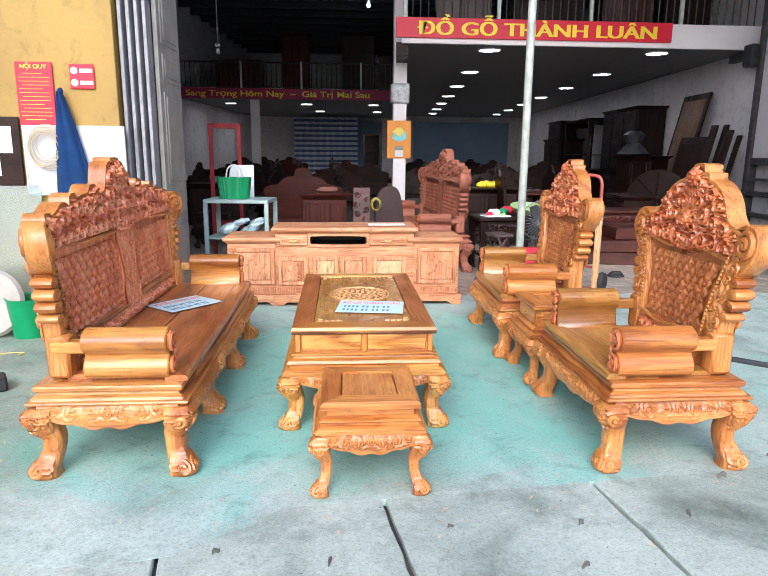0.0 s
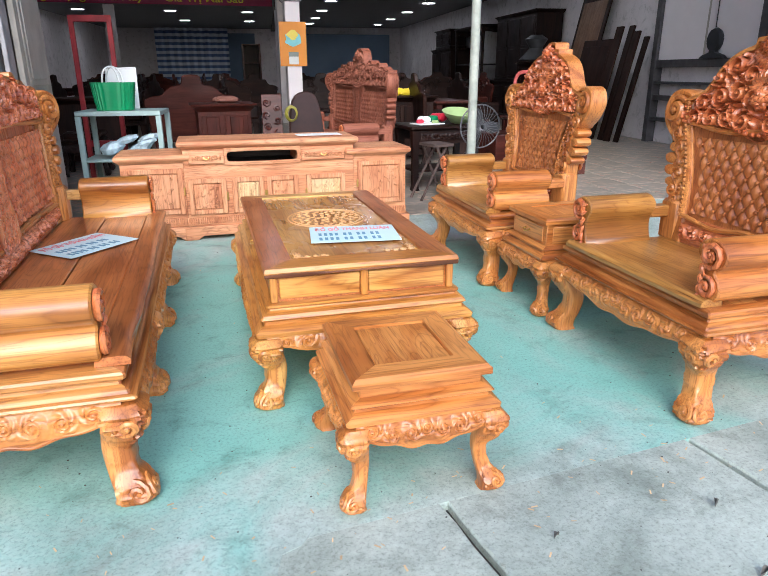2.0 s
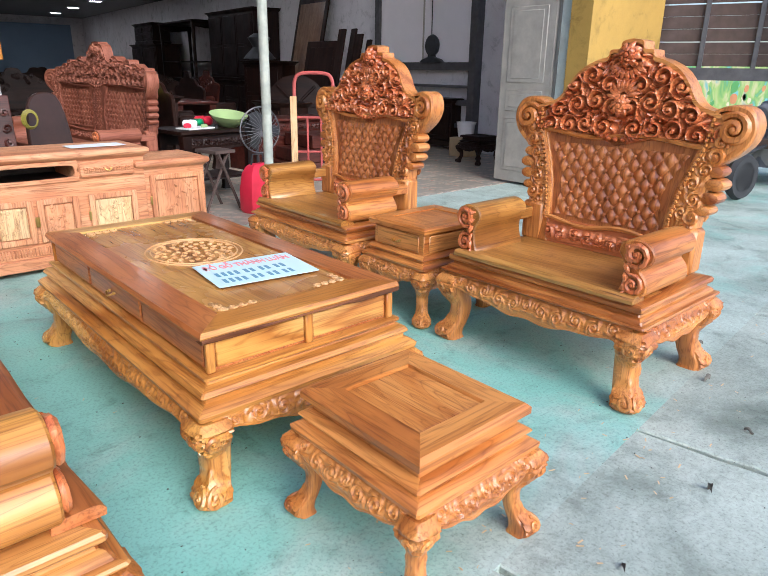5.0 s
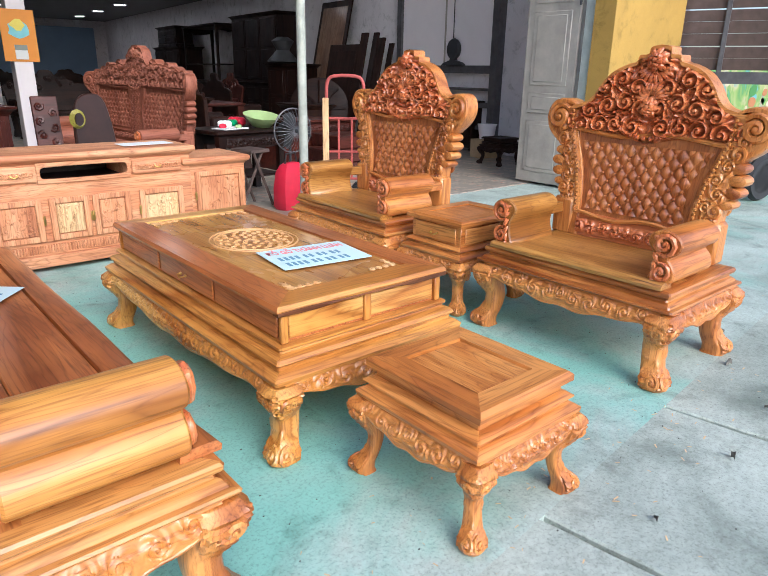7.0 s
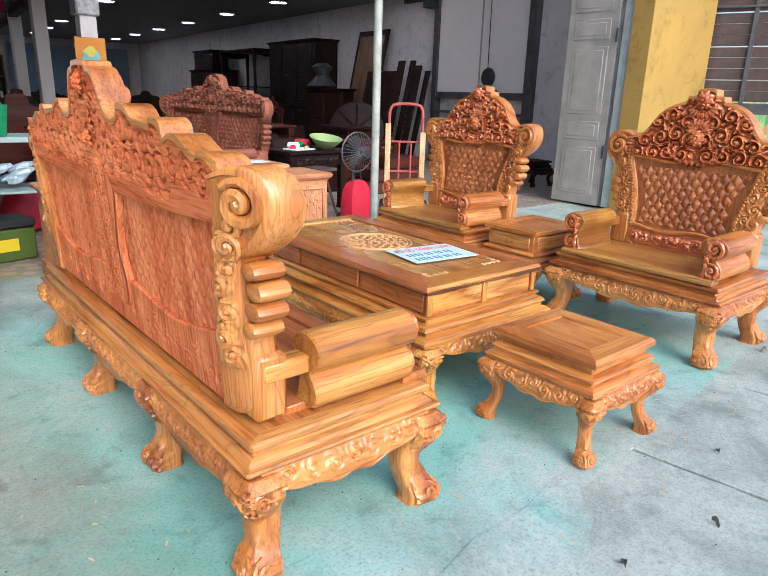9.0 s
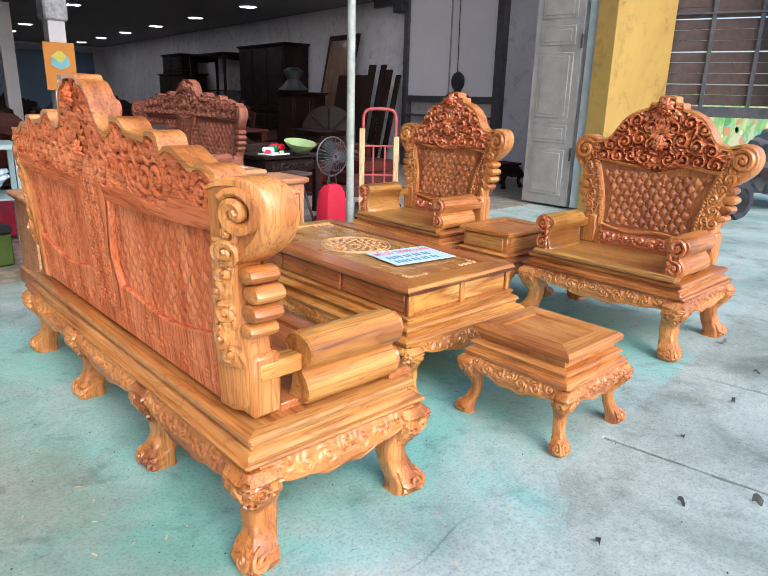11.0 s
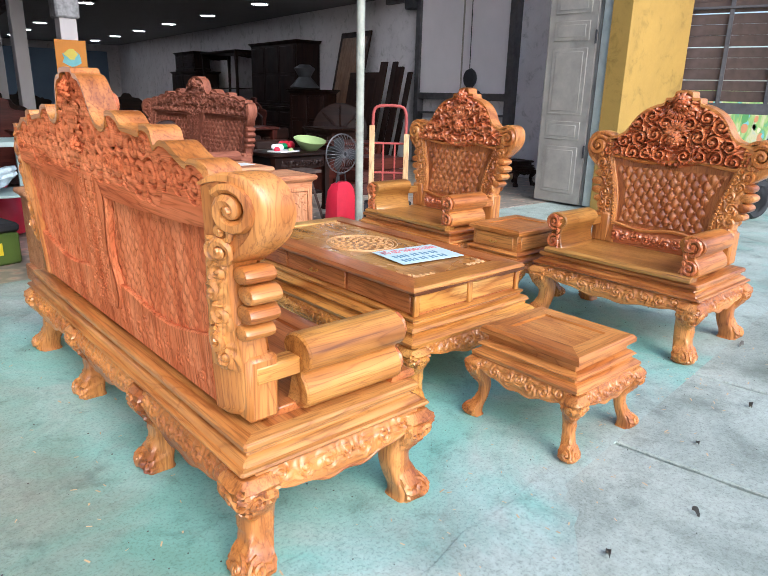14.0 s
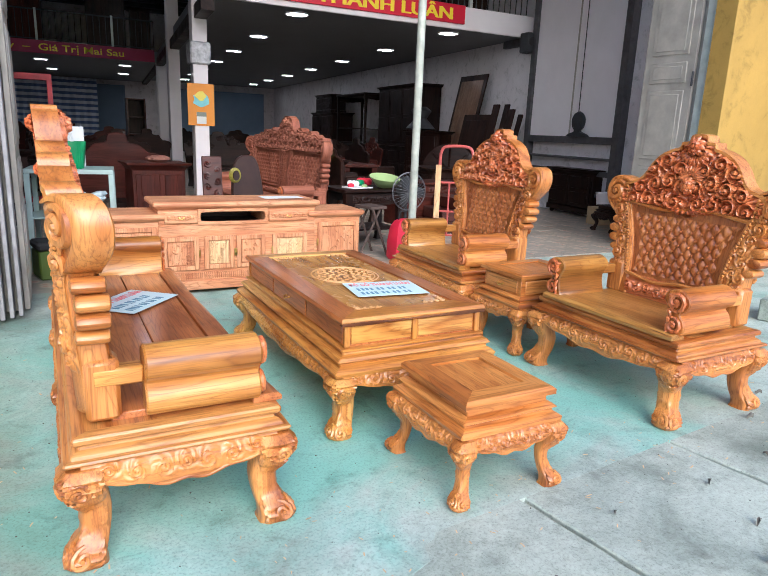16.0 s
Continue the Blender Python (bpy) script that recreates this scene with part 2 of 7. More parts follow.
    def slab(self, outline, put, d0, d1, bev=0.006):
        """An outline (u, w), put into space by put(u, w, d), from depth d0 to d1, with eased edges."""
        n = len(outline)
        area = sum(outline[i][0] * outline[(i + 1) % n][1] - outline[(i + 1) % n][0] * outline[i][1] for i in range(n))
        pts = outline if area > 0 else outline[::-1]
        inner = []
        for i in range(n):
            a, p, b = Vector(pts[i - 1]), Vector(pts[i]), Vector(pts[(i + 1) % n])
            d1_, d2_ = (p - a), (b - p)
            nn = Vector((-(d1_.y + d2_.y), d1_.x + d2_.x))
            nn = nn.normalized() if nn.length > 1e-9 else Vector((0, 0))
            inner.append((p.x + nn.x * bev, p.y + nn.y * bev))
        s = 1 if d1 > d0 else -1
        rings = [[put(*p, d0) for p in inner], [put(*p, d0 + s * bev) for p in pts], [put(*p, d1 - s * bev) for p in pts], [put(*p, d1) for p in inner]]
        return self.loft(rings)

    def grid(self, f, nu, nv):
        vs = [f(i / nu, j / nv) for j in range(nv + 1) for i in range(nu + 1)]
        fs = [(j * (nu + 1) + i, j * (nu + 1) + i + 1, (j + 1) * (nu + 1) + i + 1, (j + 1) * (nu + 1) + i) for j in range(nv) for i in range(nu)]
        return self.add(vs, fs)

    def lathe(self, prof, put, n=14):
        """prof: (radius, along); put(x, y, along) lays it into space."""
        return self.loft([[put(r * math.cos(math.tau * k / n), r * math.sin(math.tau * k / n), h) for k in range(n)] for r, h in prof])


def mesh_of(name, g, mat, smooth=40):
    me = bpy.data.meshes.new(name)
    me.from_pydata(g.v, [], g.f)
    bm = bmesh.new()
    bm.from_mesh(me)
    bmesh.ops.recalc_face_normals(bm, faces=bm.faces)
    bm.to_mesh(me)
    bm.free()
    me.materials.append(mat)
    if smooth:
        me.polygons.foreach_set("use_smooth", [True] * len(me.polygons))
        me.set_sharp_from_angle(angle=radians(smooth))
    return me


def part(name, g, mat, parent=None, label="", smooth=40):
    ob = new(name, mesh_of(name, g, mat, smooth))
    ob.parent = parent
    if label:
        ob["label"] = label
    return ob


def thing(name, m, label, category, group="", kind=""):
    ob = tagged(new(name), label, category, group, kind)
    ob.matrix_basis = m
    return ob


def solid(name, g, mat, label, category, m=None, group="", kind="", smooth=40):
    """A thing of one mesh."""
    ob = tagged(new(name, mesh_of(name, g, mat, smooth)), label, category, group, kind)
    if m is not None:
        ob.matrix_basis = m
    return ob


def flat(u, w, d):
    return (u, d, w)


def lerp(pts, x):
    for (a, p), (b, q) in zip(pts, pts[1:]):
        if x <= b:
            return p + (q - p) * (x - a) / (b - a)
    return pts[-1][1]


def smooth_line(pts, per=4):
    """A Catmull-Rom line through the points."""
    out = []
    for i in range(len(pts) - 1):
        a, b, c, d = (Vector(pts[min(max(k, 0), len(pts) - 1)]) for k in (i - 1, i, i + 1, i + 2))
        for j in range(per):
            s = j / per
            out.append(tuple(0.5 * ((2 * b) + (c - a) * s + (2 * a - 5 * b + 4 * c - d) * s * s + (3 * b - a - 3 * c + d) * s ** 3)))
    return out + [tuple(pts[-1])]


# ---- carving ----
def scroll(g, put, u, w, r, start, turns, side, d, thick, n=14, sides=6):
    """A C-scroll that winds into a round eye, standing proud of a face by d."""
    pts, rad = [], []
    for i in range(n + 1):
        s = i / n
        a = start + side * turns * math.tau * s
        q = r * (1 - 0.86 * s)
        pts.append(put(u + q * math.cos(a), w + q * math.sin(a), d * (0.55 + 0.6 * s)))
        rad.append(thick * (0.45 + 0.75 * math.sin(math.pi * min(1, 0.15 + s * 0.8))))
    g.tube(pts, rad, sides)
    c = Vector(put(u, w, d * 1.1))
    e = (Vector(put(u + 1, w, 0)) - Vector(put(u, w, 0))).normalized()
    k = (Vector(put(u, w + 1, 0)) - Vector(put(u, w, 0))).normalized()
    o = (Vector(put(u, w, 1)) - Vector(put(u, w, 0))).normalized()
    g.blob(c, e * thick * 1.1, k * thick * 1.1, o * thick * 1.2, 6, 4)


def leaf(g, put, u, w, length, wide, ang, d, tall, sides=6):
    """A pointed acanthus lobe lying on a face."""
    o, e, k = Vector(put(u, w, 0)), Vector(put(u + 1, w, 0)), Vector(put(u, w + 1, 0))
    n = (Vector(put(u, w, 1)) - o).normalized()
    e, k = (e - o).normalized(), (k - o).normalized()
    a, b = e * math.cos(ang) + k * math.sin(ang), k * math.cos(ang) - e * math.sin(ang)
    pts, rings = [(0.0, 0.35), (0.3, 0.95), (0.6, 0.8), (0.85, 0.45), (1.0, 0.08)], []
    for s, q in pts:
        c = Vector(put(u, w, d)) + a * length * s + b * wide * 0.5 * math.sin(s * 2.6) + n * tall * math.sin(math.pi * s) * 0.7
        rings.append([tuple(c + b * wide * q * math.cos(x) + n * tall * q * math.sin(x)) for x in (math.tau * j / sides for j in range(sides))])
    g.loft(rings)


def rosette(g, put, u, w, r, d):
    for ring, count, q, tilt in ((1.0, 8, 0.5, 0.4), (0.6, 6, 0.45, 0.9)):
        for i in range(count):
            a = math.tau * (i + ring * 0.5) / count
            leaf(g, put, u + math.cos(a) * r * ring * 0.2, w + math.sin(a) * r * ring * 0.2, r * ring * 0.85, r * q * 0.7, a, d + (1 - ring) * r * 0.8, r * 0.28)
    g.blob(put(u, w, d + r * 0.5), *((Vector(put(u + a, w + b, c)) - Vector(put(u, w, 0))) * r * 0.3 for a, b, c in ((1, 0, 0), (0, 1, 0), (0, 0, 1))), 6, 4)


def acanthus(U, W, centres, lobes=9, holes=True):
    """Height, 0 to 1, of carved scrolls that wind round the given centres (u, w, radius, turn, start), with leaf lobes fanning out between them."""
    best, ang, side, first = np.full(U.shape, 9.0), np.zeros(U.shape), np.ones(U.shape), np.zeros(U.shape)
    for cu, cw, r, turn, start in centres:
        q, a = np.hypot(U - cu, W - cw) / r, np.arctan2(W - cw, U - cu)
        near = q < best
        best, ang = np.where(near, q, best), np.where(near, a, ang)
        side, first = np.where(near, turn, side), np.where(near, start, first)
    wind = 0.5 + 0.5 * np.cos(math.tau * 1.5 * best - side * ang + first)
    inner = np.where(best < 0.20, 1.0, 0.08 + 0.88 * wind ** 0.85)
    fan = 0.5 + 0.5 * np.cos(lobes * ang - side * 6.0 * np.log(np.maximum(best, 0.05)) + first)
    fall = np.clip(1.0 - (best - 1.0) / 0.85, 0, 1)
    h = np.where(best < 1.0, inner, fall ** 0.6 * (0.22 + 0.73 * fan ** 0.9))
    if holes == "cut":
        return np.where(fall < 0.45, 1.0, h)
    return np.where(h < 0.2, h - 2.2 * (0.2 - h), h) if holes else h


def relief(g, put, u0, u1, lo, hi, centres, d, tall, step=0.005, mirror=0.0, rim=0.0, hem=0.006, lobes=9, style="deep"):
    """A carved field between the lines lo(u) and hi(u); its edge runs out level, or into a raised rim.
    deep: carved down to holes; low: motifs raised on a smooth face; cut: a smooth face with motifs sunk into it."""
    nu, nv = max(8, int((u1 - u0) / step)), max(6, int(max(hi(u) - lo(u) for u in np.linspace(u0, u1, 9)) / step))
    us = np.linspace(u0, u1, nu + 1)
    low, high = np.array([lo(u) for u in us]), np.array([hi(u) for u in us])
    q = np.linspace(0, 1, nv + 1)[:, None]
    U, W = np.broadcast_to(us, (nv + 1, nu + 1)), low + (high - low) * q
    h = acanthus(np.abs(U - mirror), W, centres, lobes, "cut" if style == "cut" else style == "deep")
    if style == "cut":
        k = np.clip((h - 0.06) / 0.22, 0, 1)
        h = 0.82 * k * k * (3 - 2 * k) + 0.18 * np.maximum(h, 0)
    gap = np.minimum(np.minimum(W - low, high - W), np.minimum(U - u0, u1 - U))
    soft = np.clip(gap / hem, 0, 1)
    h = h * soft + rim * (1 - soft)
    vs = [put(float(U[j, i]), float(W[j, i]), float(d + tall * h[j, i])) for j in range(nv + 1) for i in range(nu + 1)]
    fs = [(j * (nu + 1) + i, j * (nu + 1) + i + 1, (j + 1) * (nu + 1) + i + 1, (j + 1) * (nu + 1) + i) for j in range(nv) for i in range(nu)]
    return g.add(vs, fs)


def vine(g, put, u0, u1, w, size, d, seed, thick=0.006, centre=True):
    """A running frieze of scrolls and leaves in relief, mirrored about its middle."""
    rnd = random.Random(seed)
    mid, half = (u0 + u1) / 2, (u1 - u0) / 2
    n = max(2, round(half / (size * 1.25)))
    cs = [(half * (i + 0.72) / n, w + size * 0.16 * (1 if i % 2 else -1), size * rnd.uniform(0.40, 0.50), 1 if i % 2 else -1, rnd.uniform(0, 6)) for i in range(n)]
    relief(g, put, u0, u1, lambda u: w - size * 0.72, lambda u: w + size * 0.72, [(0.0, w, size * 0.40, 1, 0.0)] + cs if centre else cs, d * 0.3 - 0.0015, d * 1.6 + 0.005, max(0.004, size * 0.085), mid, 0.0, size * 0.25, 5, "low")
    if centre:
        rosette(g, put, mid, w, size * 0.30, d * 1.2)


def quilt(put, edge, w0, w1, pitch, d, tall, nu=64, nv=48, button=True, puff=0.55):
    """A carved panel of padded diamonds with a knob at each crossing; edge(w) gives its half width."""
    def f(s, q):
        w = w0 + (w1 - w0) * q
        u = (2 * s - 1) * edge(w)
        a, b = (u + w * 0.82) / pitch, (u - w * 0.82) / pitch
        h = abs(math.sin(math.pi * a)) ** puff * abs(math.sin(math.pi * b)) ** puff
        return put(u, w, d + tall * h)
    g = Geo().grid(f, nu, nv)
    if button:
        for i in range(-14, 15):
            for j in range(-22, 23):
                u, w = (i + j) * pitch / 2, (i - j) * pitch / 1.64
                if w0 + 0.012 < w < w1 - 0.012 and abs(u) < edge(w) - 0.012:
                    r = pitch * 0.16
                    g.blob(put(u, w, d + tall * 0.4), *((Vector(put(u + p, w + q, x)) - Vector(put(u, w, 0))) * r for p, q, x in ((1, 0, 0), (0, 1, 0), (0, 0, 1))), 6, 3)
    return g


def cabriole(g, carve, cx, cy, sx, sy, top, size, kick, stout=0.0):
    """A bowed leg that swells at the knee, narrows, and curls out at the foot."""
    prof = [(0.00, 0.44, 0.80), (0.05, 0.56, 0.86), (0.14, 0.50, 0.82), (0.24, 0.26, 0.66), (0.38, 0.06, 0.58), (0.52, 0.02, 0.62), (0.66, 0.22, 0.82), (0.80, 0.46, 1.02), (0.92, 0.46, 1.08), (1.0, 0.30, 1.0)]
    out = math.atan2(sy, sx if abs(sx) > 0.5 else 0.0)
    cs = [(0.0, top * 0.90, size * 0.20, 1, 0.0), (size * 0.42, top * 0.82, size * 0.27, -1, 1.0), (size * 0.14, top * 0.66, size * 0.20, 1, 2.0), (size * 0.30, top * 0.12, size * 0.26, 1, 0.5), (0.0, top * 0.30, size * 0.12, -1, 0.0), (size * 0.5, top * 0.45, size * 0.12, 1, 0.0)]
    rows = smooth_line(prof, 6)
    turn = np.array([math.tau * (k + 0.5) / 28 for k in range(28)])
    away = np.abs((turn - out + math.pi) % math.tau - math.pi)
    U, W = np.broadcast_to(away * size * 0.5, (len(rows), 28)), np.array([[h * top] * 28 for h, _, _ in rows])
    cut = acanthus(U, W, cs) * np.clip((1.9 - away) / 0.5, 0, 1) * np.array([[lerp([(0.0, 0.5), (0.08, 1.0), (0.22, 0.9), (0.32, 0.35), (0.55, 0.35), (0.66, 1.0), (0.94, 1.0), (1.0, 0.3)], h)] for h, _, _ in rows])
    rings = []
    for j, (h, o, s) in enumerate(rows):
        s = s + stout * max(0.0, 0.95 - s)
        x, y, r = cx + sx * o * kick, cy + sy * o * kick, size * s / 2
        square = lambda a: math.copysign(abs(a) ** 0.5, a)
        rings.append([(x + (r + size * 0.13 * cut[j, k]) * square(math.cos(a)), y + (r + size * 0.13 * cut[j, k]) * square(math.sin(a)), h * top) for k, a in enumerate(turn)])
    g.loft(rings)
    line = smooth_line(prof, 3)

    def put_on(ax):
        def put(u, w, d):
            o = lerp([(a, b) for a, b, _ in line], w / top) * kick
            r = lerp([(a, c + stout * max(0.0, 0.95 - c)) for a, _, c in line], w / top) * size / 2 + d - 0.002
            return (cx + sx * o + u, cy + sy * (o + r), w) if ax == 0 else (cx + sx * (o + r), cy + sy * o + u, w)
        return put
    for ax in (0, 1):
        put, o = put_on(ax), (sx if ax == 0 else sy)
        o = math.copysign(1, o)
        scroll(carve, put, o * size * 0.16, top * 0.13, size * 0.27, 1.5, 1.4, -o, 0.009, size * 0.080, 14, 6)
        scroll(carve, put, o * size * 0.14, top * 0.80, size * 0.30, 0.5, 1.5, o, 0.009, size * 0.072, 16, 6)


def apron_outline(u0, u1, z0, z1, drop):
    pts = [(u0, z1)]
    n = 36
    for i in range(n + 1):
        s = i / n
        e = abs(2 * s - 1)
        z = z0 + drop * (0.95 * min(e, 0.8) ** 1.5 - 1.2 * max(0, e - 0.86) ** 1.2 * 3 + 0.14 * math.cos(e * 14) * (1 - e))
        pts.append((u0 + (u1 - u0) * s, min(z, z1 - 0.01)))
    return pts + [(u1, z1)]


def apron_relief(c, put, a, b, low, z1, drop, legsize, frieze, seed):
    """Scrolls and leaves over the whole face of an apron, down to its scalloped edge."""
    rnd = random.Random(seed)
    edge = apron_outline(a, b, low, z1, drop)[1:-1]
    mid, u0, u1 = (a + b) / 2, a + legsize * 0.55, b - legsize * 0.55
    half = (u1 - u0) / 2
    n = max(2, round(half / (frieze * 1.45)))
    cs = [(0.0, (low + z1) / 2 + 0.010, frieze * 0.42, 1, 0.0)]
    for i in range(n):
        x = half * (i + 0.85) / n
        w = (lerp(edge, mid + x) + z1) / 2
        cs.append((x, w + 0.004 * (-1) ** i, min(frieze * rnd.uniform(0.42, 0.52), (z1 - w) * 0.8), 1 if i % 2 else -1, rnd.uniform(0, 6)))
    relief(c, put, a + 0.004, b - 0.004, lambda u: lerp(edge, u) + 0.001, lambda u: z1 - 0.001, cs, 0.001, 0.0085, max(0.0032, frieze * 0.065), mid, 0.15, 0.010, 5, "low")


# ---- base shared by the seats, tables and the stool ----
def carved_base(root, W, D, leg_top, z1, mid_legs=(), legsize=0.085, kick=0.05, drop=0.05, mats=None, frieze=0.05, seed=1, front_mat=None, stout=0.45):
    """Cabriole legs at the corners, a scalloped and carved apron on each side; z1 is the apron's upper edge."""
    mats = mats or orange
    hw, hd = W / 2, D / 2
    for sx in (-1, 1):
        for sy in (-1, 1):
            g, c = Geo(), Geo()
            cabriole(g, c, sx * (hw - legsize * 0.62), sy * (hd - legsize * 0.62), sx, sy, leg_top, legsize, kick, stout)
            tagged(part("leg_carving", c, mats[2], part("leg", g, mats[2], root)), kind="stuff")
    for mx in mid_legs:
        for sy in (-1, 1):
            g, c = Geo(), Geo()
            cabriole(g, c, mx, sy * (hd - legsize * 0.62), 0.0001, sy, leg_top, legsize, kick, stout)
            tagged(part("leg_carving", c, mats[2], part("leg", g, mats[2], root)), kind="stuff")
    low = leg_top * 0.72
    bow = lambda w: 0.022 * math.sin(math.pi * 0.62 * min(1.2, max(0.0, (z1 - w) / (z1 - low))))
    for sy in (-1, 1):
        g, c = Geo(), Geo()
        stops = [-hw + legsize * 0.3] + sorted(mid_legs) + [hw - legsize * 0.3]
        for a, b in zip(stops, stops[1:]):
            put = lambda u, w, d, sy=sy: (u, sy * (hd - 0.012 + d + (bow(w) if d > -0.02 else 0.0)), w)
            g.slab(apron_outline(a, b, low, z1, drop), put, -0.04, -0.022, 0.005)
            apron_relief(c, put, a, b, low, z1, drop, legsize, frieze, seed)
            edge = apron_outline(a, b, low, z1, drop)[1:-1]
            c.tube([put(u, w + 0.003, -0.003) for u, w in edge], 0.007, 6)
            rim = [put(u, w, -0.021) for u, w in edge], [put(u, w, -0.003) for u, w in edge]
            c.loft([list(p) for p in zip(*rim)], False, False)
        tagged(part("apron_carving", c, (front_mat or mats)[0], part("apron", g, (front_mat or mats)[3], root)), kind="stuff")
    for sx in (-1, 1):
        g, c = Geo(), Geo()
        put = lambda u, w, d, sx=sx: (sx * (hw - 0.012 + d + (bow(w) if d > -0.02 else 0.0)), u, w)
        g.slab(apron_outline(-hd + legsize * 0.3, hd - legsize * 0.3, low, z1, drop), put, -0.04, -0.022, 0.005)
        apron_relief(c, put, -hd + legsize * 0.3, hd - legsize * 0.3, low, z1, drop, legsize, frieze, seed + 3)
        edge = apron_outline(-hd + legsize * 0.3, hd - legsize * 0.3, low, z1, drop)[1:-1]
        c.tube([put(u, w + 0.003, -0.003) for u, w in edge], 0.007, 6)
        rim = [put(u, w, -0.021) for u, w in edge], [put(u, w, -0.003) for u, w in edge]
        c.loft([list(p) for p in zip(*rim)], False, False)
        tagged(part("apron_carving", c, mats[1], part("apron", g, mats[3], root)), kind="stuff")


def arm(root, sx, hw, y0, y1, z0, z1, mats):
    """A rolled arm: a large upper roll over a smaller one outside, a hollow face inside, carved ends."""
    H = z1 - z0
    prof = [(0.00, 0.0), (0.075, 0.0), (0.112, 0.10), (0.118, 0.24), (0.105, 0.38), (0.086, 0.47), (0.094, 0.53), (0.122, 0.62), (0.132, 0.78), (0.112, 0.92), (0.068, 1.0), (0.022, 0.96), (-0.004, 0.86), (-0.004, 0.72), (0.018, 0.58), (0.026, 0.40), (0.016, 0.18)]
    prof = smooth_line(prof + [prof[0]], 2)[:-1]
    base = hw - 0.125
    out = [(sx * (base + u), z0 + w * H) for u, w in prof]
    g = Geo().slab(out, lambda u, w, d: (u, d, w), y0 + 0.004, y1, 0.006)
    roll = part("armrest", g, mats[1], root)
    g = Geo()
    put = lambda u, w, d: (sx * (base + u), y0 - d, z0 + w)
    scroll(g, put, 0.068, H * 0.76, 0.05, -2.2, 1.6, 1, 0.008, 0.010)
    scroll(g, put, 0.066, H * 0.24, 0.040, 2.0, 1.5, -1, 0.008, 0.009)
    for k in range(6):
        leaf(g, put, 0.02 + 0.004 * k, H * (0.88 - 0.15 * k), 0.045, 0.012, -0.6 - 0.3 * k, 0.002, 0.010)
    tagged(part("arm_carving", g, red[2], roll), kind="stuff")
    g = Geo().box(min(sx * (hw - 0.10), sx * (hw - 0.04)), max(sx * (hw - 0.10), sx * (hw - 0.04)), y1, y1 + 0.14, z0 + 0.50 * H, z0 + 0.74 * H, 0.006)
    part("arm_link", g, mats[1], root)


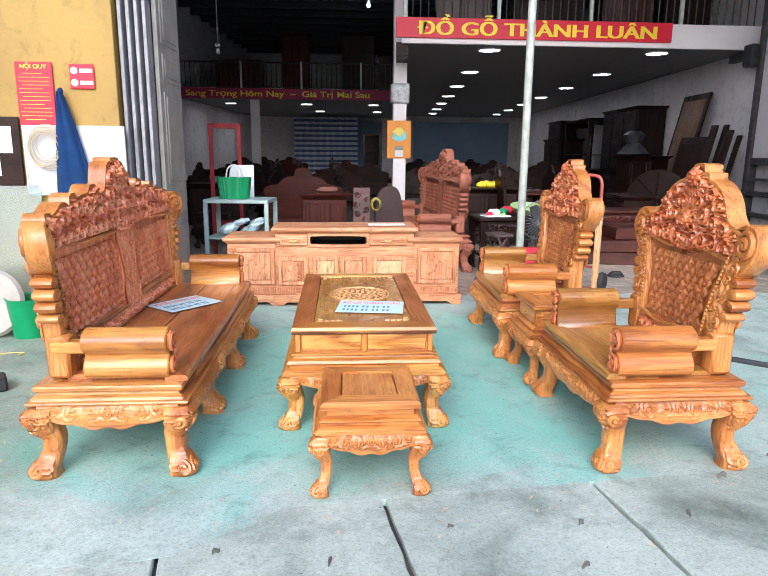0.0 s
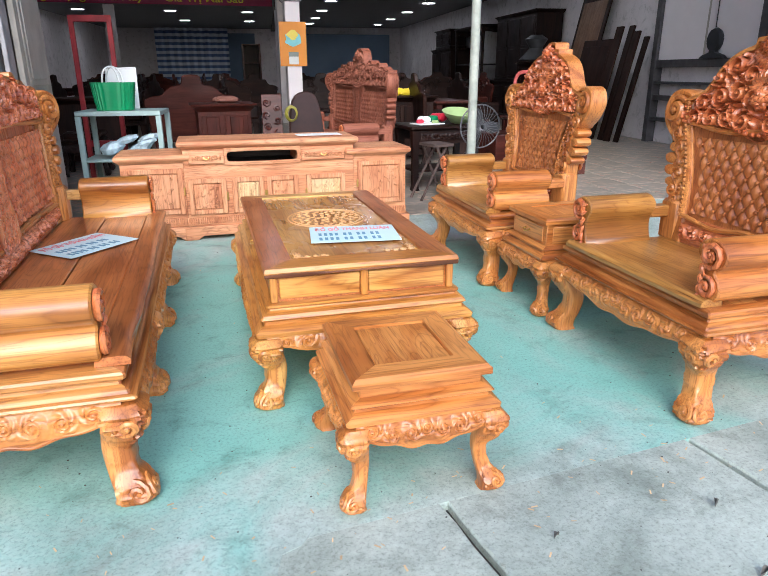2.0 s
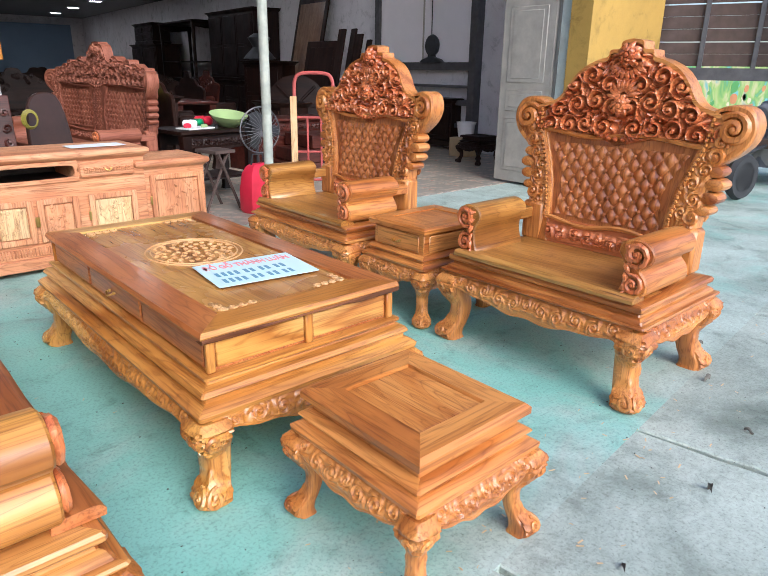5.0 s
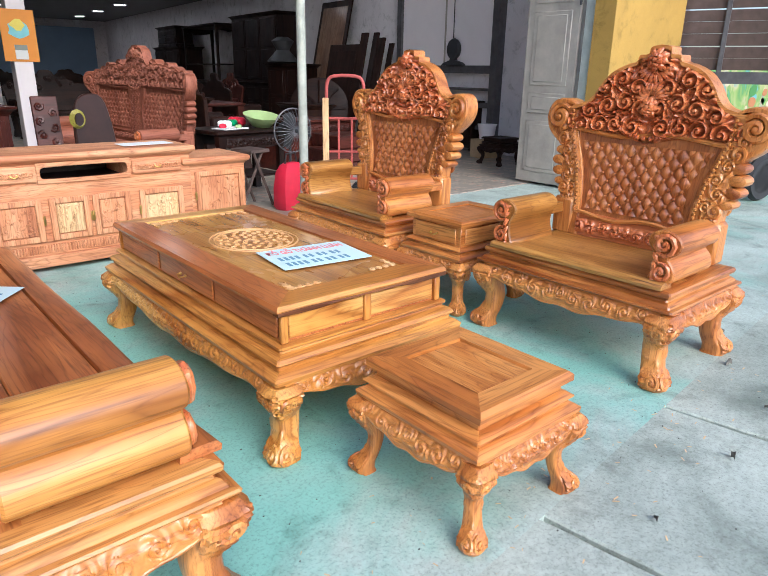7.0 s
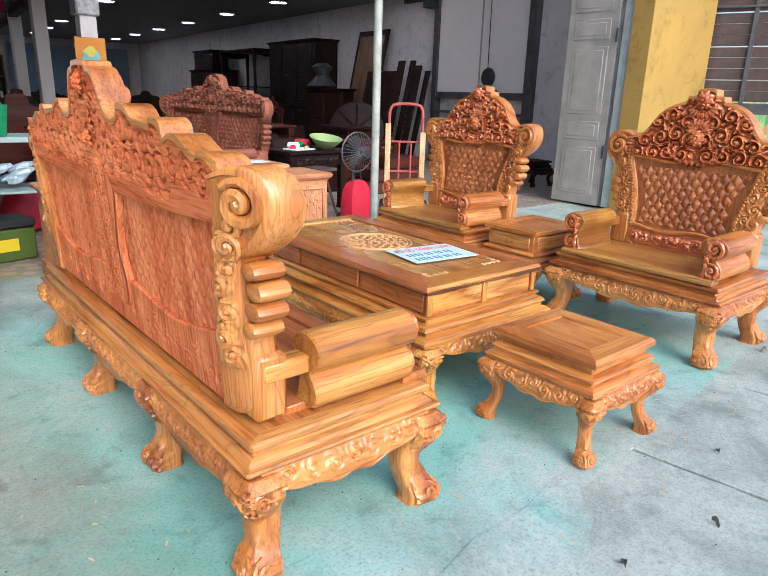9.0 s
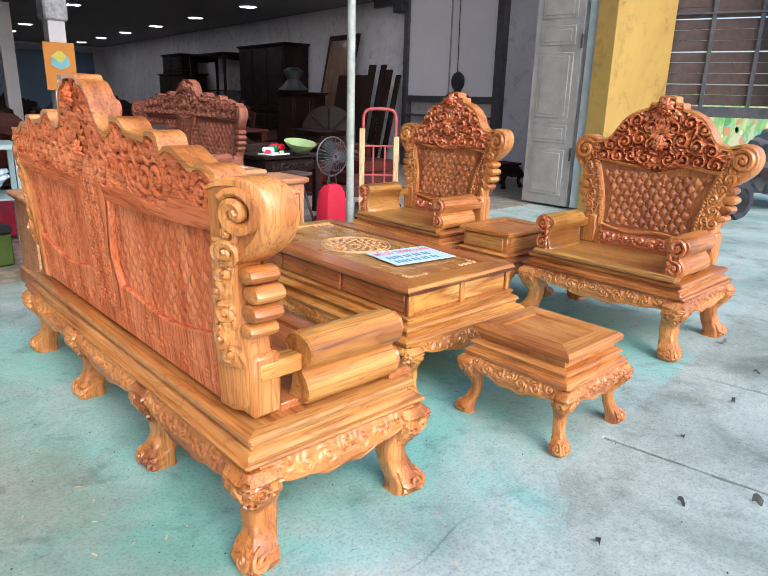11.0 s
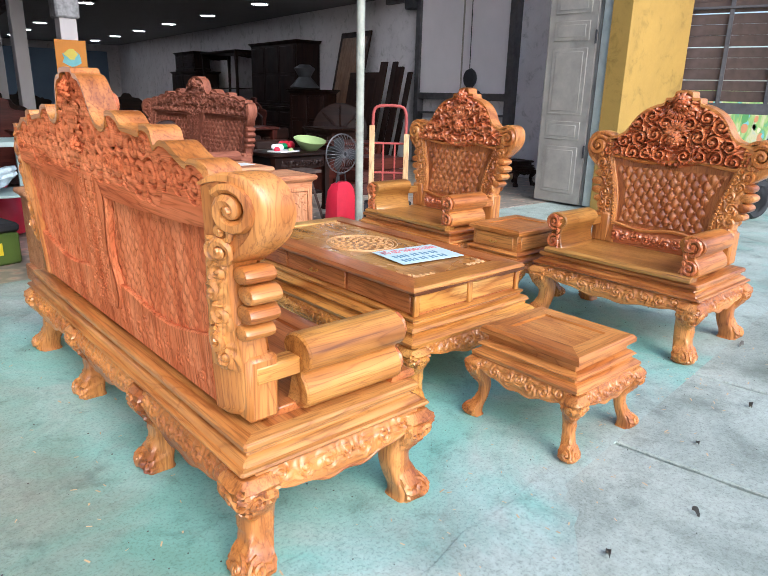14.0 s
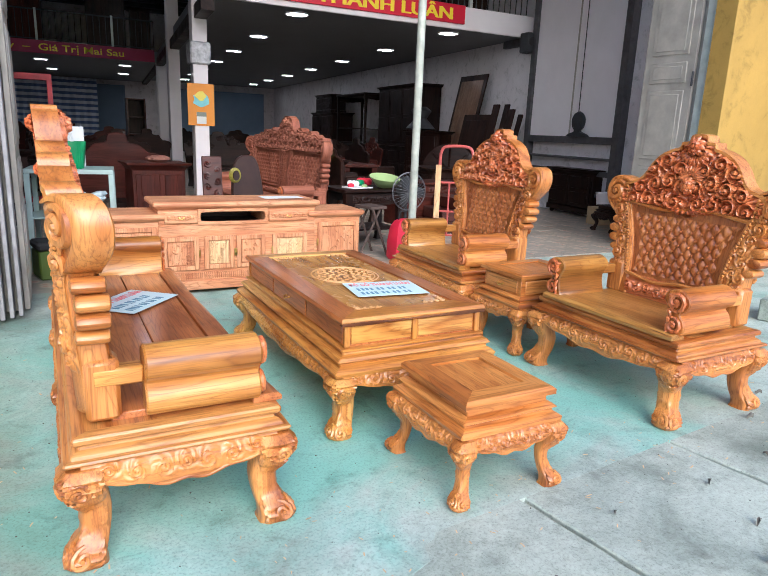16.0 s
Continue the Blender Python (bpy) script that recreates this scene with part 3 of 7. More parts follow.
def seat_back(root, half_outline, crest_half, panel_edge, pw0, pw1, yb, lean, hu, top, mats, sofa=False, seed=3):
    """The upright back: side posts with rolled ears, a quilted panel, a carved foot rail and a crest."""
    bare = mats is not orange
    face_wood = mats if bare else sofa_red if sofa else red
    back_wood = mats if bare else rear_wood
    field_wood = mats if bare else sofa_red if sofa else russet

    def wing(u):
        return -0.45 * max(0.0, abs(u) - (hu - 0.165)) if sofa else 0.0

    def front(u, w, d):
        return (u, yb + (w - 0.43) * lean + wing(u) - d, w)

    def rear(u, w, d):
        return (u, yb + (w - 0.43) * lean + wing(u) + 0.075 + d, w)
    # posts and ears
    outer = smooth_line(half_outline, 3)
    for s in (-1, 1):
        inner = [(panel_edge(w) - 0.012, w) for w in np.linspace(pw1 + 0.10, 0.43, 14)]
        g = Geo().slab([(s * u, w) for u, w in outer + inner], lambda u, w, d: front(u, w, d), -0.078, 0.006, 0.010)
        c = Geo()
        e = panel_edge(pw1)
        for face in (front, rear):
            scroll(c, face, s * (hu - 0.080), 1.008, 0.060, math.pi / 2 + s * 0.9, 1.7, -s, 0.016, 0.015, 22)
            scroll(c, face, s * (hu - 0.112), 0.955, 0.028, -0.6, 1.3, s, 0.014, 0.009)
            scroll(c, face, s * (hu - 0.125), 0.905, 0.034, -math.pi / 2, 1.4, s, 0.014, 0.010)
            scroll(c, face, s * (hu - 0.165), 0.66, 0.034, math.pi / 2, 1.4, s, 0.014, 0.010)
            side = sorted((w, u) for u, w in half_outline[1:8])
            mid = lambda w: (panel_edge(w) + lerp(side, w)) / 2
            cs = [(0.615 + 0.058 * k, mid(0.615 + 0.058 * k) + 0.012 * (-1) ** k, 0.027, (-1) ** k, 1.3 * k) for k in range(6)]
            relief(c, lambda w, u, d, face=face: face(s * u, w, d), 0.575, 0.94, lambda w: panel_edge(w) + 0.004, lambda w: lerp(side, w) - 0.004, cs, 0.005 if face is front else 0.002, 0.013, 0.004, 0.0, 0.1, 0.008, 5, "low")
        for w in np.linspace(0.56, 1.04, 26):
            c.blob(front(s * (panel_edge(min(w, pw1)) + 0.010 + 0.10 * max(0, w - pw1)), w, 0.016), (0.008, 0, 0), (0, 0.008, 0), (0, 0, 0.010), 6, 3)
        post = part("back_post", g, mats[2], root)
        tagged(part("post_carving", c, mats[2], post), kind="stuff")
        for k, (du, w, r) in enumerate(((0.135, 0.845, 0.024), (0.125, 0.795, 0.026), (0.135, 0.742, 0.026), (0.15, 0.690, 0.022))):
            x = s * (hu - du + (0.050 if sofa else 0.018))
            y = yb + (w - 0.43) * lean + wing(x)
            prof = [(r * 0.5, -0.008), (r * 0.9, -0.003), (r, 0.008), (r, 0.072), (r * 0.9, 0.083), (r * 0.5, 0.088)]
            g = Geo().lathe(prof, lambda p, q, h, x=x, y=y, w=w: (x + p * 1.55, y + h - 0.004, w + q), 12)
            part("post_ring", g, mats[1], post)
        b0, b1 = (hu - 0.200, hu - 0.090) if sofa else (hu - 0.245, hu - 0.125)
        g = Geo().box(min(s * b0, s * b1), max(s * b0, s * b1), yb - 0.006 + wing(b1), yb + 0.092 + wing(b1), 0.425, 0.615, 0.014)
        part("post_block", g, mats[2], post)
        # the big plain roll that closes the ear
        g = Geo()
        roll = smooth_line([(hu - 0.17, 1.070), (hu - 0.13, 1.090), (hu - 0.08, 1.098), (hu - 0.03, 1.082), (hu - 0.004, 1.045), (hu + 0.002, 1.0), (hu - 0.014, 0.952), (hu - 0.046, 0.915), (hu - 0.085, 0.885), (hu - 0.118, 0.868)], 3)
        rings = []
        for i, (u, w) in enumerate(roll):
            k = 0.10 + 0.22 * math.sin(math.pi * i / (len(roll) - 1))
            a, b = u + (hu - 0.085 - u) * k, w + (1.0 - w) * k
            rings.append([front(s * u, w, d) for d in (0.004, -0.04, -0.078)] + [front(s * (u * 0.7 + a * 0.3), w * 0.7 + b * 0.3, -0.086), front(s * a, b, -0.086), front(s * a, b, 0.012), front(s * (u * 0.7 + a * 0.3), w * 0.7 + b * 0.3, 0.012)])
        g.loft(rings)
        part("ear_roll", g, mats[2], post)
    # quilted panel, framed, both faces
    inset = 0.045 if not sofa else 0.02
    field = [(s * panel_edge(w), w) for s, ws in ((1, np.linspace(pw0, pw1, 10)), (-1, np.linspace(pw1, pw0, 10))) for w in ws]
    part("panel_field", Geo().slab(field, front, -0.037, -0.012, 0.004), field_wood[2], root)
    soft = lambda w: panel_edge(w) - inset + 0.016 * math.cos((w - pw0) / (pw1 - pw0) * math.tau)
    g = quilt(front, soft, pw0 + 0.028, pw1 - 0.045, 0.062 if not sofa else 0.072, -0.012, 0.014 if not sofa else 0.021, 130 if not sofa else 300, 80)
    part("quilted_panel", g, field_wood[2], root, "panel carved into padded diamonds with small knobs")
    g = quilt(rear, panel_edge, pw0 - 0.06, pw1, 0.052, -0.034, 0.011, 140 if not sofa else 420, 96, False, 0.28)
    part("rear_panel", g, back_wood[2], root, "panel cut into shallow lozenges")
    wave = lambda u: 0.600 + 0.018 * math.sin(abs(u) / panel_edge(0.6) * 7.0 + 0.6) + 0.025 * (abs(u) / panel_edge(0.6)) ** 3
    e = panel_edge(0.5) + 0.01
    g = Geo().slab([(-e, 0.43), (e, 0.43)] + [(u, wave(u)) for u in np.linspace(e, -e, 41)], rear, -0.045, -0.010, 0.005)
    rnd = random.Random(seed)
    n = int(e / 0.075)
    cs = [(e * (i + 0.5) / n, 0.505 + 0.02 * (-1) ** i, rnd.uniform(0.022, 0.032), (-1) ** i, rnd.uniform(0, 6)) for i in range(n)]
    relief(g, rear, -e + 0.03, e - 0.03, lambda u: 0.455, lambda u: wave(u) - 0.025, cs, -0.011, 0.006, 0.005, 0.0, 0.1, 0.02, 5, "low")
    part("rear_rail", g, back_wood[2], root, "wavy rail with shallow carved leaves")
    g = Geo()
    for s in (-1, 1):
        g.tube([front(s * panel_edge(w), w, 0.006) for w in np.linspace(pw0, pw1, 16)], 0.011, 6)
    for w in (pw0, pw1):
        g.tube([front(u, w + 0.012 * math.sin(u / panel_edge(w) * 4.5), 0.006) for u in np.linspace(-panel_edge(w), panel_edge(w), 30)], 0.011, 6)
    part("panel_moulding", g, mats[0], root)
    # carved rail under the panel
    e = panel_edge(pw0) + 0.02
    g = Geo().slab([(-e, 0.43), (e, 0.43), (e, pw0 + 0.005), (-e, pw0 + 0.005)], front, -0.028, -0.004, 0.006)
    vine(g, front, -e + 0.02, e - 0.02, (0.43 + pw0) / 2, 0.052, 0.010, seed + 5, 0.008)
    part("foot_rail", g, face_wood[0], root, "rail carved with leaf scrolls")
    # crest
    right = smooth_line(crest_half, 3)
    line = right + [(-u, w) for u, w in right[::-1][1:]]
    e = panel_edge(pw1)
    low = [(x, pw1 - 0.010 - 0.035 * max(0, 1 - abs(x) / 0.17) ** 1.2) for x in np.linspace(-e - 0.03, e + 0.03, 15)]
    g = Geo().slab(line + low, front, -0.034, -0.012, 0.006)
    crest = part("crest", g, (back_wood if sofa else face_wood)[2], root, "pierced crest of scrolls and flowers")
    g = Geo()
    rings = []
    for i, (u, w) in enumerate(line):
        rings.append([front(u, w + 0.004, 0.012), front(u, w + 0.004, -0.078), front(u * 0.985, w - 0.012, -0.078), front(u * 0.985, w - 0.012, 0.012)])
    g.loft(rings)
    part("crest_edge", g, mats[0], crest)
    span = right[0][0]
    height = lambda x: lerp(sorted((u, w) for u, w in right), abs(x))
    for face, deep in ((front, 1.0), (rear, 0.35)):
        g, rnd = Geo(), random.Random(seed)
        th = 0.0095 * (0.7 + 0.3 * deep)
        rosette(g, face, 0, top - 0.066, 0.052 * (0.5 + 0.5 * deep), 0.020 * deep)
        rosette(g, face, 0, pw1 + 0.13, 0.050 * (0.5 + 0.5 * deep), 0.014 * deep)
        for k in range(9):
            a = math.pi * (k + 0.5) / 9
            leaf(g, face, 0.02 * math.cos(a), pw1 + 0.165 + 0.02 * math.sin(a), 0.062, 0.013, a, 0.014 * deep, 0.012 * deep)
            leaf(g, face, 0.035 * math.cos(a), top - 0.10 - 0.02 * math.sin(a), 0.060, 0.014, -a, 0.012 * deep, 0.012 * deep)
        if deep == 1.0:
            for k in range(15):
                a = math.pi * (k / 14)
                g.blob(face(0.150 * math.cos(a) * (1.0 if not sofa else 1.25), pw1 + 0.075 - 0.085 * math.sin(a), 0.016), (0.011, 0, 0), (0, 0.013, 0), (0, 0, 0.011), 7, 5)
        # scrolls packed over the crest, row by row
        cs, x, n = [], 0.055, 0
        while x < span - 0.02:
            h0, h1 = pw1 - 0.005 if deep == 1.0 else pw1 + 0.045, height(x) - 0.012
            rows = max(1, round((h1 - h0) / 0.088))
            for r in range(rows):
                cs.append((x + 0.016 * (-1) ** r, h0 + (h1 - h0) * (r + 0.5) / rows, (rnd.uniform(0.036, 0.050) if deep == 1.0 else rnd.uniform(0.040, 0.056)) if rows > 1 else min(0.034, 0.36 * (h1 - h0)), (-1) ** (n + r), rnd.uniform(0, 6)))
            x += rnd.uniform(0.082, 0.098)
            n += 1
        foot = lambda u: pw1 + 0.004 - 0.045 * max(0, 1 - abs(u) / 0.17) ** 1.2 if deep == 1.0 else pw1 - 0.03 + 0.03 * (abs(u) / span) ** 3
        relief(g, face, -span + 0.01, span - 0.01, foot, lambda u: height(u) - 0.004, cs, -0.012 if deep == 1.0 else -0.040, 0.044 if deep == 1.0 else 0.040, 0.004, 0.0, 0.15 if deep == 1.0 else 0.95, 0.010, 7 if deep == 1.0 else 5, "deep" if deep == 1.0 else "cut")
        tone = back_wood if deep < 1 and sofa else face_wood
        tagged(part("crest_carving" if deep == 1.0 else "rear_carving", g, tone[0], crest), kind="stuff")


def seat_rail(root, W, D, z, mats, wide=False):
    """The stepped mouldings over the apron, and the planked seat."""
    g = Geo().mould(-W / 2, W / 2, -D / 2, D / 2, [(-0.010, z - 0.002), (0.004, z + 0.002), (0.007, z + 0.008), (0.003, z + 0.014), (-0.012, z + 0.016), (-0.016, z + 0.026), (-0.024, z + 0.033), (-0.034, z + 0.037), (-0.037, z + 0.046), (-0.037, z + 0.050), (-0.026, z + 0.052), (-0.020, z + 0.058), (-0.019, z + 0.070), (-0.024, z + 0.077), (-0.034, z + 0.080), (-0.06, z + 0.081)])
    part("seat_frame", g, (amber if mats is orange else mats)[3], root, smooth=24)
    tone = (mats if mats is not orange else russet if wide else olive)[0]
    y0, y1 = -D / 2 + 0.105, D / 2 - 0.13
    n = 2 if wide else 1
    for i in range(n):
        a, b = y0 + (y1 - y0) * i / n, y0 + (y1 - y0) * (i + 1) / n - 0.004
        part("seat_board", Geo().box(-W / 2 + 0.10, W / 2 - 0.10, a, b, z + 0.078, z + 0.102 + 0.003 * i, 0.004), tone, root)
    # front rail with the wavy edge of the log left on it
    rnd = random.Random(int(W * 100))
    wob = [rnd.uniform(-0.008, 0.008) for k in range(12)]
    rings = []
    for k in range(45):
        x = (-W / 2 + 0.06) + (W - 0.12) * k / 44
        q = lerp([(i / 11, v) for i, v in enumerate(wob)], k / 44) * (1.0 if wide else 0.4)
        f, zz = -D / 2 + 0.014 + q, z + 0.110
        rings.append([(x, f, z + 0.082), (x, f - 0.002, z + 0.096), (x, f + 0.008, zz - 0.003), (x, f + 0.020, zz), (x, y0 - 0.006, zz - 0.002), (x, y0 - 0.003, z + 0.082)])
    part("front_rail", Geo().loft(rings), tone, root)


def carved_armchair(m, label, mats=None, group="carved seating set"):
    W, D = 0.98, 0.65
    plainly, mats = mats, mats or orange
    root = thing("carved_armchair", m, label, "armchair", group)
    carved_base(root, W, D, 0.32, 0.335, (), 0.112, 0.058, 0.06, seed=11, mats=mats)
    seat_rail(root, W, D, 0.332, mats)
    for s in (-1, 1):
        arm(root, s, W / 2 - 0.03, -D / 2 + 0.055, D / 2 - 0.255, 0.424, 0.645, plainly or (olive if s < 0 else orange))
    outline = [(0.33, 0.43), (0.385, 0.46), (0.40, 0.56), (0.405, 0.66), (0.42, 0.74), (0.425, 0.84), (0.46, 0.90), (0.52, 0.95), (0.546, 1.02), (0.522, 1.08), (0.47, 1.095), (0.42, 1.07)]
    crest = [(0.43, 1.05), (0.38, 1.068), (0.33, 1.085), (0.295, 1.12), (0.265, 1.17), (0.215, 1.222), (0.15, 1.255), (0.105, 1.268), (0.095, 1.295), (0.055, 1.30), (0.045, 1.33), (0.0, 1.34)]
    edge = lambda w: lerp([(0.40, 0.280), (0.55, 0.285), (0.66, 0.290), (0.78, 0.315), (0.88, 0.350), (0.94, 0.372), (1.2, 0.40)], w)
    seat_back(root, outline, crest, edge, 0.545, 0.945, 0.170, 0.105, 0.548, 1.345, mats)
    return root


def carved_sofa(m, label="long carved rosewood sofa with quilted panels and a high crest", mats=None, group="carved seating set"):
    W, D = 2.15, 0.66
    plainly, mats = mats, mats or orange
    root = thing("carved_sofa", m, label, "sofa", group)
    carved_base(root, W, D, 0.32, 0.335, (-0.36, 0.36), 0.118, 0.058, 0.06, seed=21, mats=mats)
    seat_rail(root, W, D, 0.332, mats, True)
    for s in (-1, 1):
        arm(root, s, W / 2 - 0.03, -D / 2 + 0.075, D / 2 - 0.23, 0.424, 0.645, plainly or gold)
    outline = [(0.90, 0.43), (0.985, 0.46), (0.99, 0.56), (0.985, 0.66), (0.975, 0.74), (0.975, 0.84), (1.00, 0.90), (1.06, 0.95), (1.085, 1.02), (1.06, 1.08), (1.0, 1.095), (0.93, 1.07)]
    crest = [(0.985, 1.070), (0.958, 1.072), (0.948, 1.102), (0.915, 1.116), (0.872, 1.114), (0.858, 1.104), (0.81, 1.120), (0.75, 1.146), (0.70, 1.146), (0.668, 1.132), (0.656, 1.168), (0.622, 1.182), (0.585, 1.180), (0.572, 1.162), (0.51, 1.168), (0.44, 1.174), (0.412, 1.196), (0.372, 1.210), (0.325, 1.207), (0.308, 1.176), (0.262, 1.160), (0.215, 1.172), (0.185, 1.206), (0.162, 1.250), (0.140, 1.288), (0.108, 1.312), (0.076, 1.318), (0.062, 1.334), (0.0, 1.338)]
    edge = lambda w: lerp([(0.40, 0.86), (0.66, 0.87), (0.80, 0.89), (0.95, 0.92), (1.2, 0.94)], w)
    seat_back(root, outline, crest, edge, 0.545, 0.96, 0.205, 0.07, 1.092, 1.335, mats, True, 8)
    # carved centre splat on both faces
    g = Geo()
    shape = smooth_line([(0.0, 0.50), (0.12, 0.52), (0.145, 0.62), (0.115, 0.72), (0.145, 0.84), (0.17, 0.93), (0.12, 0.99), (0.0, 1.0)], 3)
    shape = shape + [(-u, w) for u, w in shape[::-1][1:-1]]
    front = lambda u, w, d: (u, 0.205 + (w - 0.43) * 0.07 - d, w)
    rear = lambda u, w, d: (u, 0.205 + (w - 0.43) * 0.07 + 0.075 + d, w)
    wide = sorted((w, u) for u, w in shape if u >= 0)
    for face, d in ((front, 0.012), (rear, -0.002)):
        g = Geo().slab(shape, face, -0.03, d, 0.006)
        half = lambda w: max(0.01, lerp(wide, w) - 0.012)
        turned = lambda w, u, d, face=face: face(u, w, d)
        cs = [(0.55 + 0.068 * k, q + (0.012 if k % 2 else -0.012), 0.026, (-1) ** k, 1.7 * k + q) for k in range(7) for q in (-0.060, 0.0, 0.060)]
        relief(g, turned, 0.52, 0.99, lambda w: -half(w), half, cs, d - 0.010, 0.016, 0.0035, 0.0, 0.9, 0.008, 5, "cut")
        part("centre_splat", g, (plainly or (sofa_red if face is front else rear_wood))[2], root, "splat carved with scrolls")
    return root


def handle(root, put):
    g = Geo()
    g.tube([put(-0.022, 0, 0.004), put(-0.022, -0.002, 0.016), put(0, -0.010, 0.020), put(0.022, -0.002, 0.016), put(0.022, 0, 0.004)], 0.004, 6)
    for s in (-1, 1):
        g.blob(put(s * 0.022, 0, 0.004), (0.007, 0, 0), (0, 0.007, 0), (0, 0, 0.007), 6, 4)
    part("handle", g, brass, root, "brass drop handle")


def tea_table(m):
    """x is the width, y the length."""
    W, L = 0.82, 1.56
    root = thing("tea_table", m, "long rosewood tea table with drawers and carved apron", "coffee table", "carved seating set")
    carved_base(root, W, L, 0.275, 0.285, (), 0.105, 0.055, 0.065, mats=gold, frieze=0.055, seed=31, front_mat=gold, stout=0.5)
    g = Geo().mould(-W / 2, W / 2, -L / 2, L / 2, [(0.0, 0.283), (0.004, 0.298), (-0.012, 0.312), (-0.030, 0.320), (-0.030, 0.332), (-0.018, 0.342), (-0.026, 0.356), (-0.05, 0.366), (-0.052, 0.372), (-0.042, 0.380), (-0.042, 0.388), (-0.07, 0.390)])
    part("base_moulding", g, gold[3], root, smooth=24)
    w, l = W / 2 - 0.075, L / 2 - 0.075
    g = Geo().box(-w, w, -l, l, 0.388, 0.492, 0.004)
    body = part("drawer_case", g, russet[1], root)
    for sy in (-1, 1):
        for a, b in ((-w + 0.02, -0.016), (0.016, w - 0.02)):
            g = Geo().box(a, b, min(sy * l, sy * (l + 0.008)), max(sy * l, sy * (l + 0.008)), 0.400, 0.482, 0.005)
            part("end_panel", g, gold[0], body)
        for x in (-w, 0, w):
            g = Geo().box(x - 0.014, x + 0.014, min(sy * l, sy * (l + 0.016)), max(sy * l, sy * (l + 0.016)), 0.390, 0.490, 0.004)
            part("stile", g, gold[2], body)
    for sx in (-1, 1):
        for a, b in ((-l + 0.02, -0.26), (-0.24, 0.24), (0.26, l - 0.02)):
            g = Geo().box(min(sx * w, sx * (w + 0.010)), max(sx * w, sx * (w + 0.010)), a, b, 0.398, 0.484, 0.006)
            d = part("drawer_front", g, russet[1], body)
            if abs(a + b) < 0.1:
                handle(d, lambda u, v, q, sx=sx: (sx * (w + 0.012 + q), u, 0.442 + v))
    # top: mitred frame round a sunk panel
    tw, tl = 0.362, 0.725
    for sy in (-1, 1):
        g = Geo()
        a, b = (tw, tl), (tw - 0.105, tl - 0.105)
        g.loft([[(x * q[0] if x else 0, sy * q[1], z) for x, q, z in ((-1, a, 0.492), (1, a, 0.492), (1, b, 0.492), (-1, b, 0.492))],
                [(x * q[0], sy * q[1], z) for x, q, z in ((-1, (tw + 0.006, tl + 0.006), 0.505), (1, (tw + 0.006, tl + 0.006), 0.505), (1, b, 0.505), (-1, b, 0.505))],
                [(x * q[0], sy * q[1], z) for x, q, z in ((-1, a, 0.520), (1, a, 0.520), (1, b, 0.524), (-1, b, 0.524))]])
        part("top_rail", g, gold[0], root)
    for sx in (-1, 1):
        g = Geo()
        a, b = (tw, tl), (tw - 0.105, tl - 0.105)
        g.loft([[(sx * q[0], y * q[1], z) for y, q, z in ((-1, a, 0.492), (1, a, 0.492), (1, b, 0.492), (-1, b, 0.492))],
                [(sx * q[0], y * q[1], z) for y, q, z in ((-1, (tw + 0.006, tl + 0.006), 0.505), (1, (tw + 0.006, tl + 0.006), 0.505), (1, b, 0.505), (-1, b, 0.505))],
                [(sx * q[0], y * q[1], z) for y, q, z in ((-1, a, 0.520), (1, a, 0.520), (1, b, 0.524), (-1, b, 0.524))]])
        part("top_stile", g, russet[1], root)
    # bark left along the under edge of the front board
    rnd = random.Random(12)
    wob = [(i / 9, rnd.uniform(0.0, 0.013)) for i in range(10)]
    rings = []
    for k in range(50):
        x, q = -tw - 0.003 + (2 * tw + 0.006) * k / 49, lerp(wob, k / 49)
        rings.append([(x, -tl - 0.0075, 0.4985 + q * 0.5), (x, -tl - 0.0085, 0.493), (x, -tl - 0.004, 0.4935 - q), (x, -tl + 0.03, 0.489)])
    part("bark_edge", Geo().loft(rings), russet_dark, root, "dark wavy bark edge")
    pw, pl = tw - 0.105, tl - 0.105
    g = Geo().box(-pw + 0.002, pw - 0.002, -pl + 0.002, pl - 0.002, 0.492, 0.517, 0.003)
    panel = part("top_panel", g, wood_panel, root)
    g = Geo()
    up = lambda u, w, d: (u, w, 0.517 + d)
    for r in (0.185, 0.165):
        g.tube([up(r * math.cos(a) * 0.98, 0.06 + r * 1.08 * math.sin(a), 0.001) for a in (math.tau * i / 40 for i in range(41))], 0.0035, 5)
    for k in range(58):
        a, r = k * 2.4, 0.0205 * math.sqrt(k)
        scroll(g, up, r * math.cos(a), 0.06 + r * 1.08 * math.sin(a), 0.0135, a, 1.2, 1 if k % 2 else -1, 0.002, 0.0026, 9, 5)
    tagged(part("medallion", g, pale_carving, panel, "pale round medallion carved in low relief"), kind="stuff")
    for sx in (-1, 1):
        for sy in (-1, 1):
            g = Geo()
            for k in range(4):
                scroll(g, up, sx * (pw - 0.035 - 0.032 * k), sy * (pl - 0.03), 0.017, 0.5, 1.2, sx, 0.003, 0.0032, 9, 5)
                scroll(g, up, sx * (pw - 0.03), sy * (pl - 0.035 - 0.028 * min(k, 2)), 0.016, 0.5, 1.2, sx, 0.003, 0.0032, 9, 5)
            tagged(part("corner_carving", g, pale_carving, panel), kind="stuff")
    return root


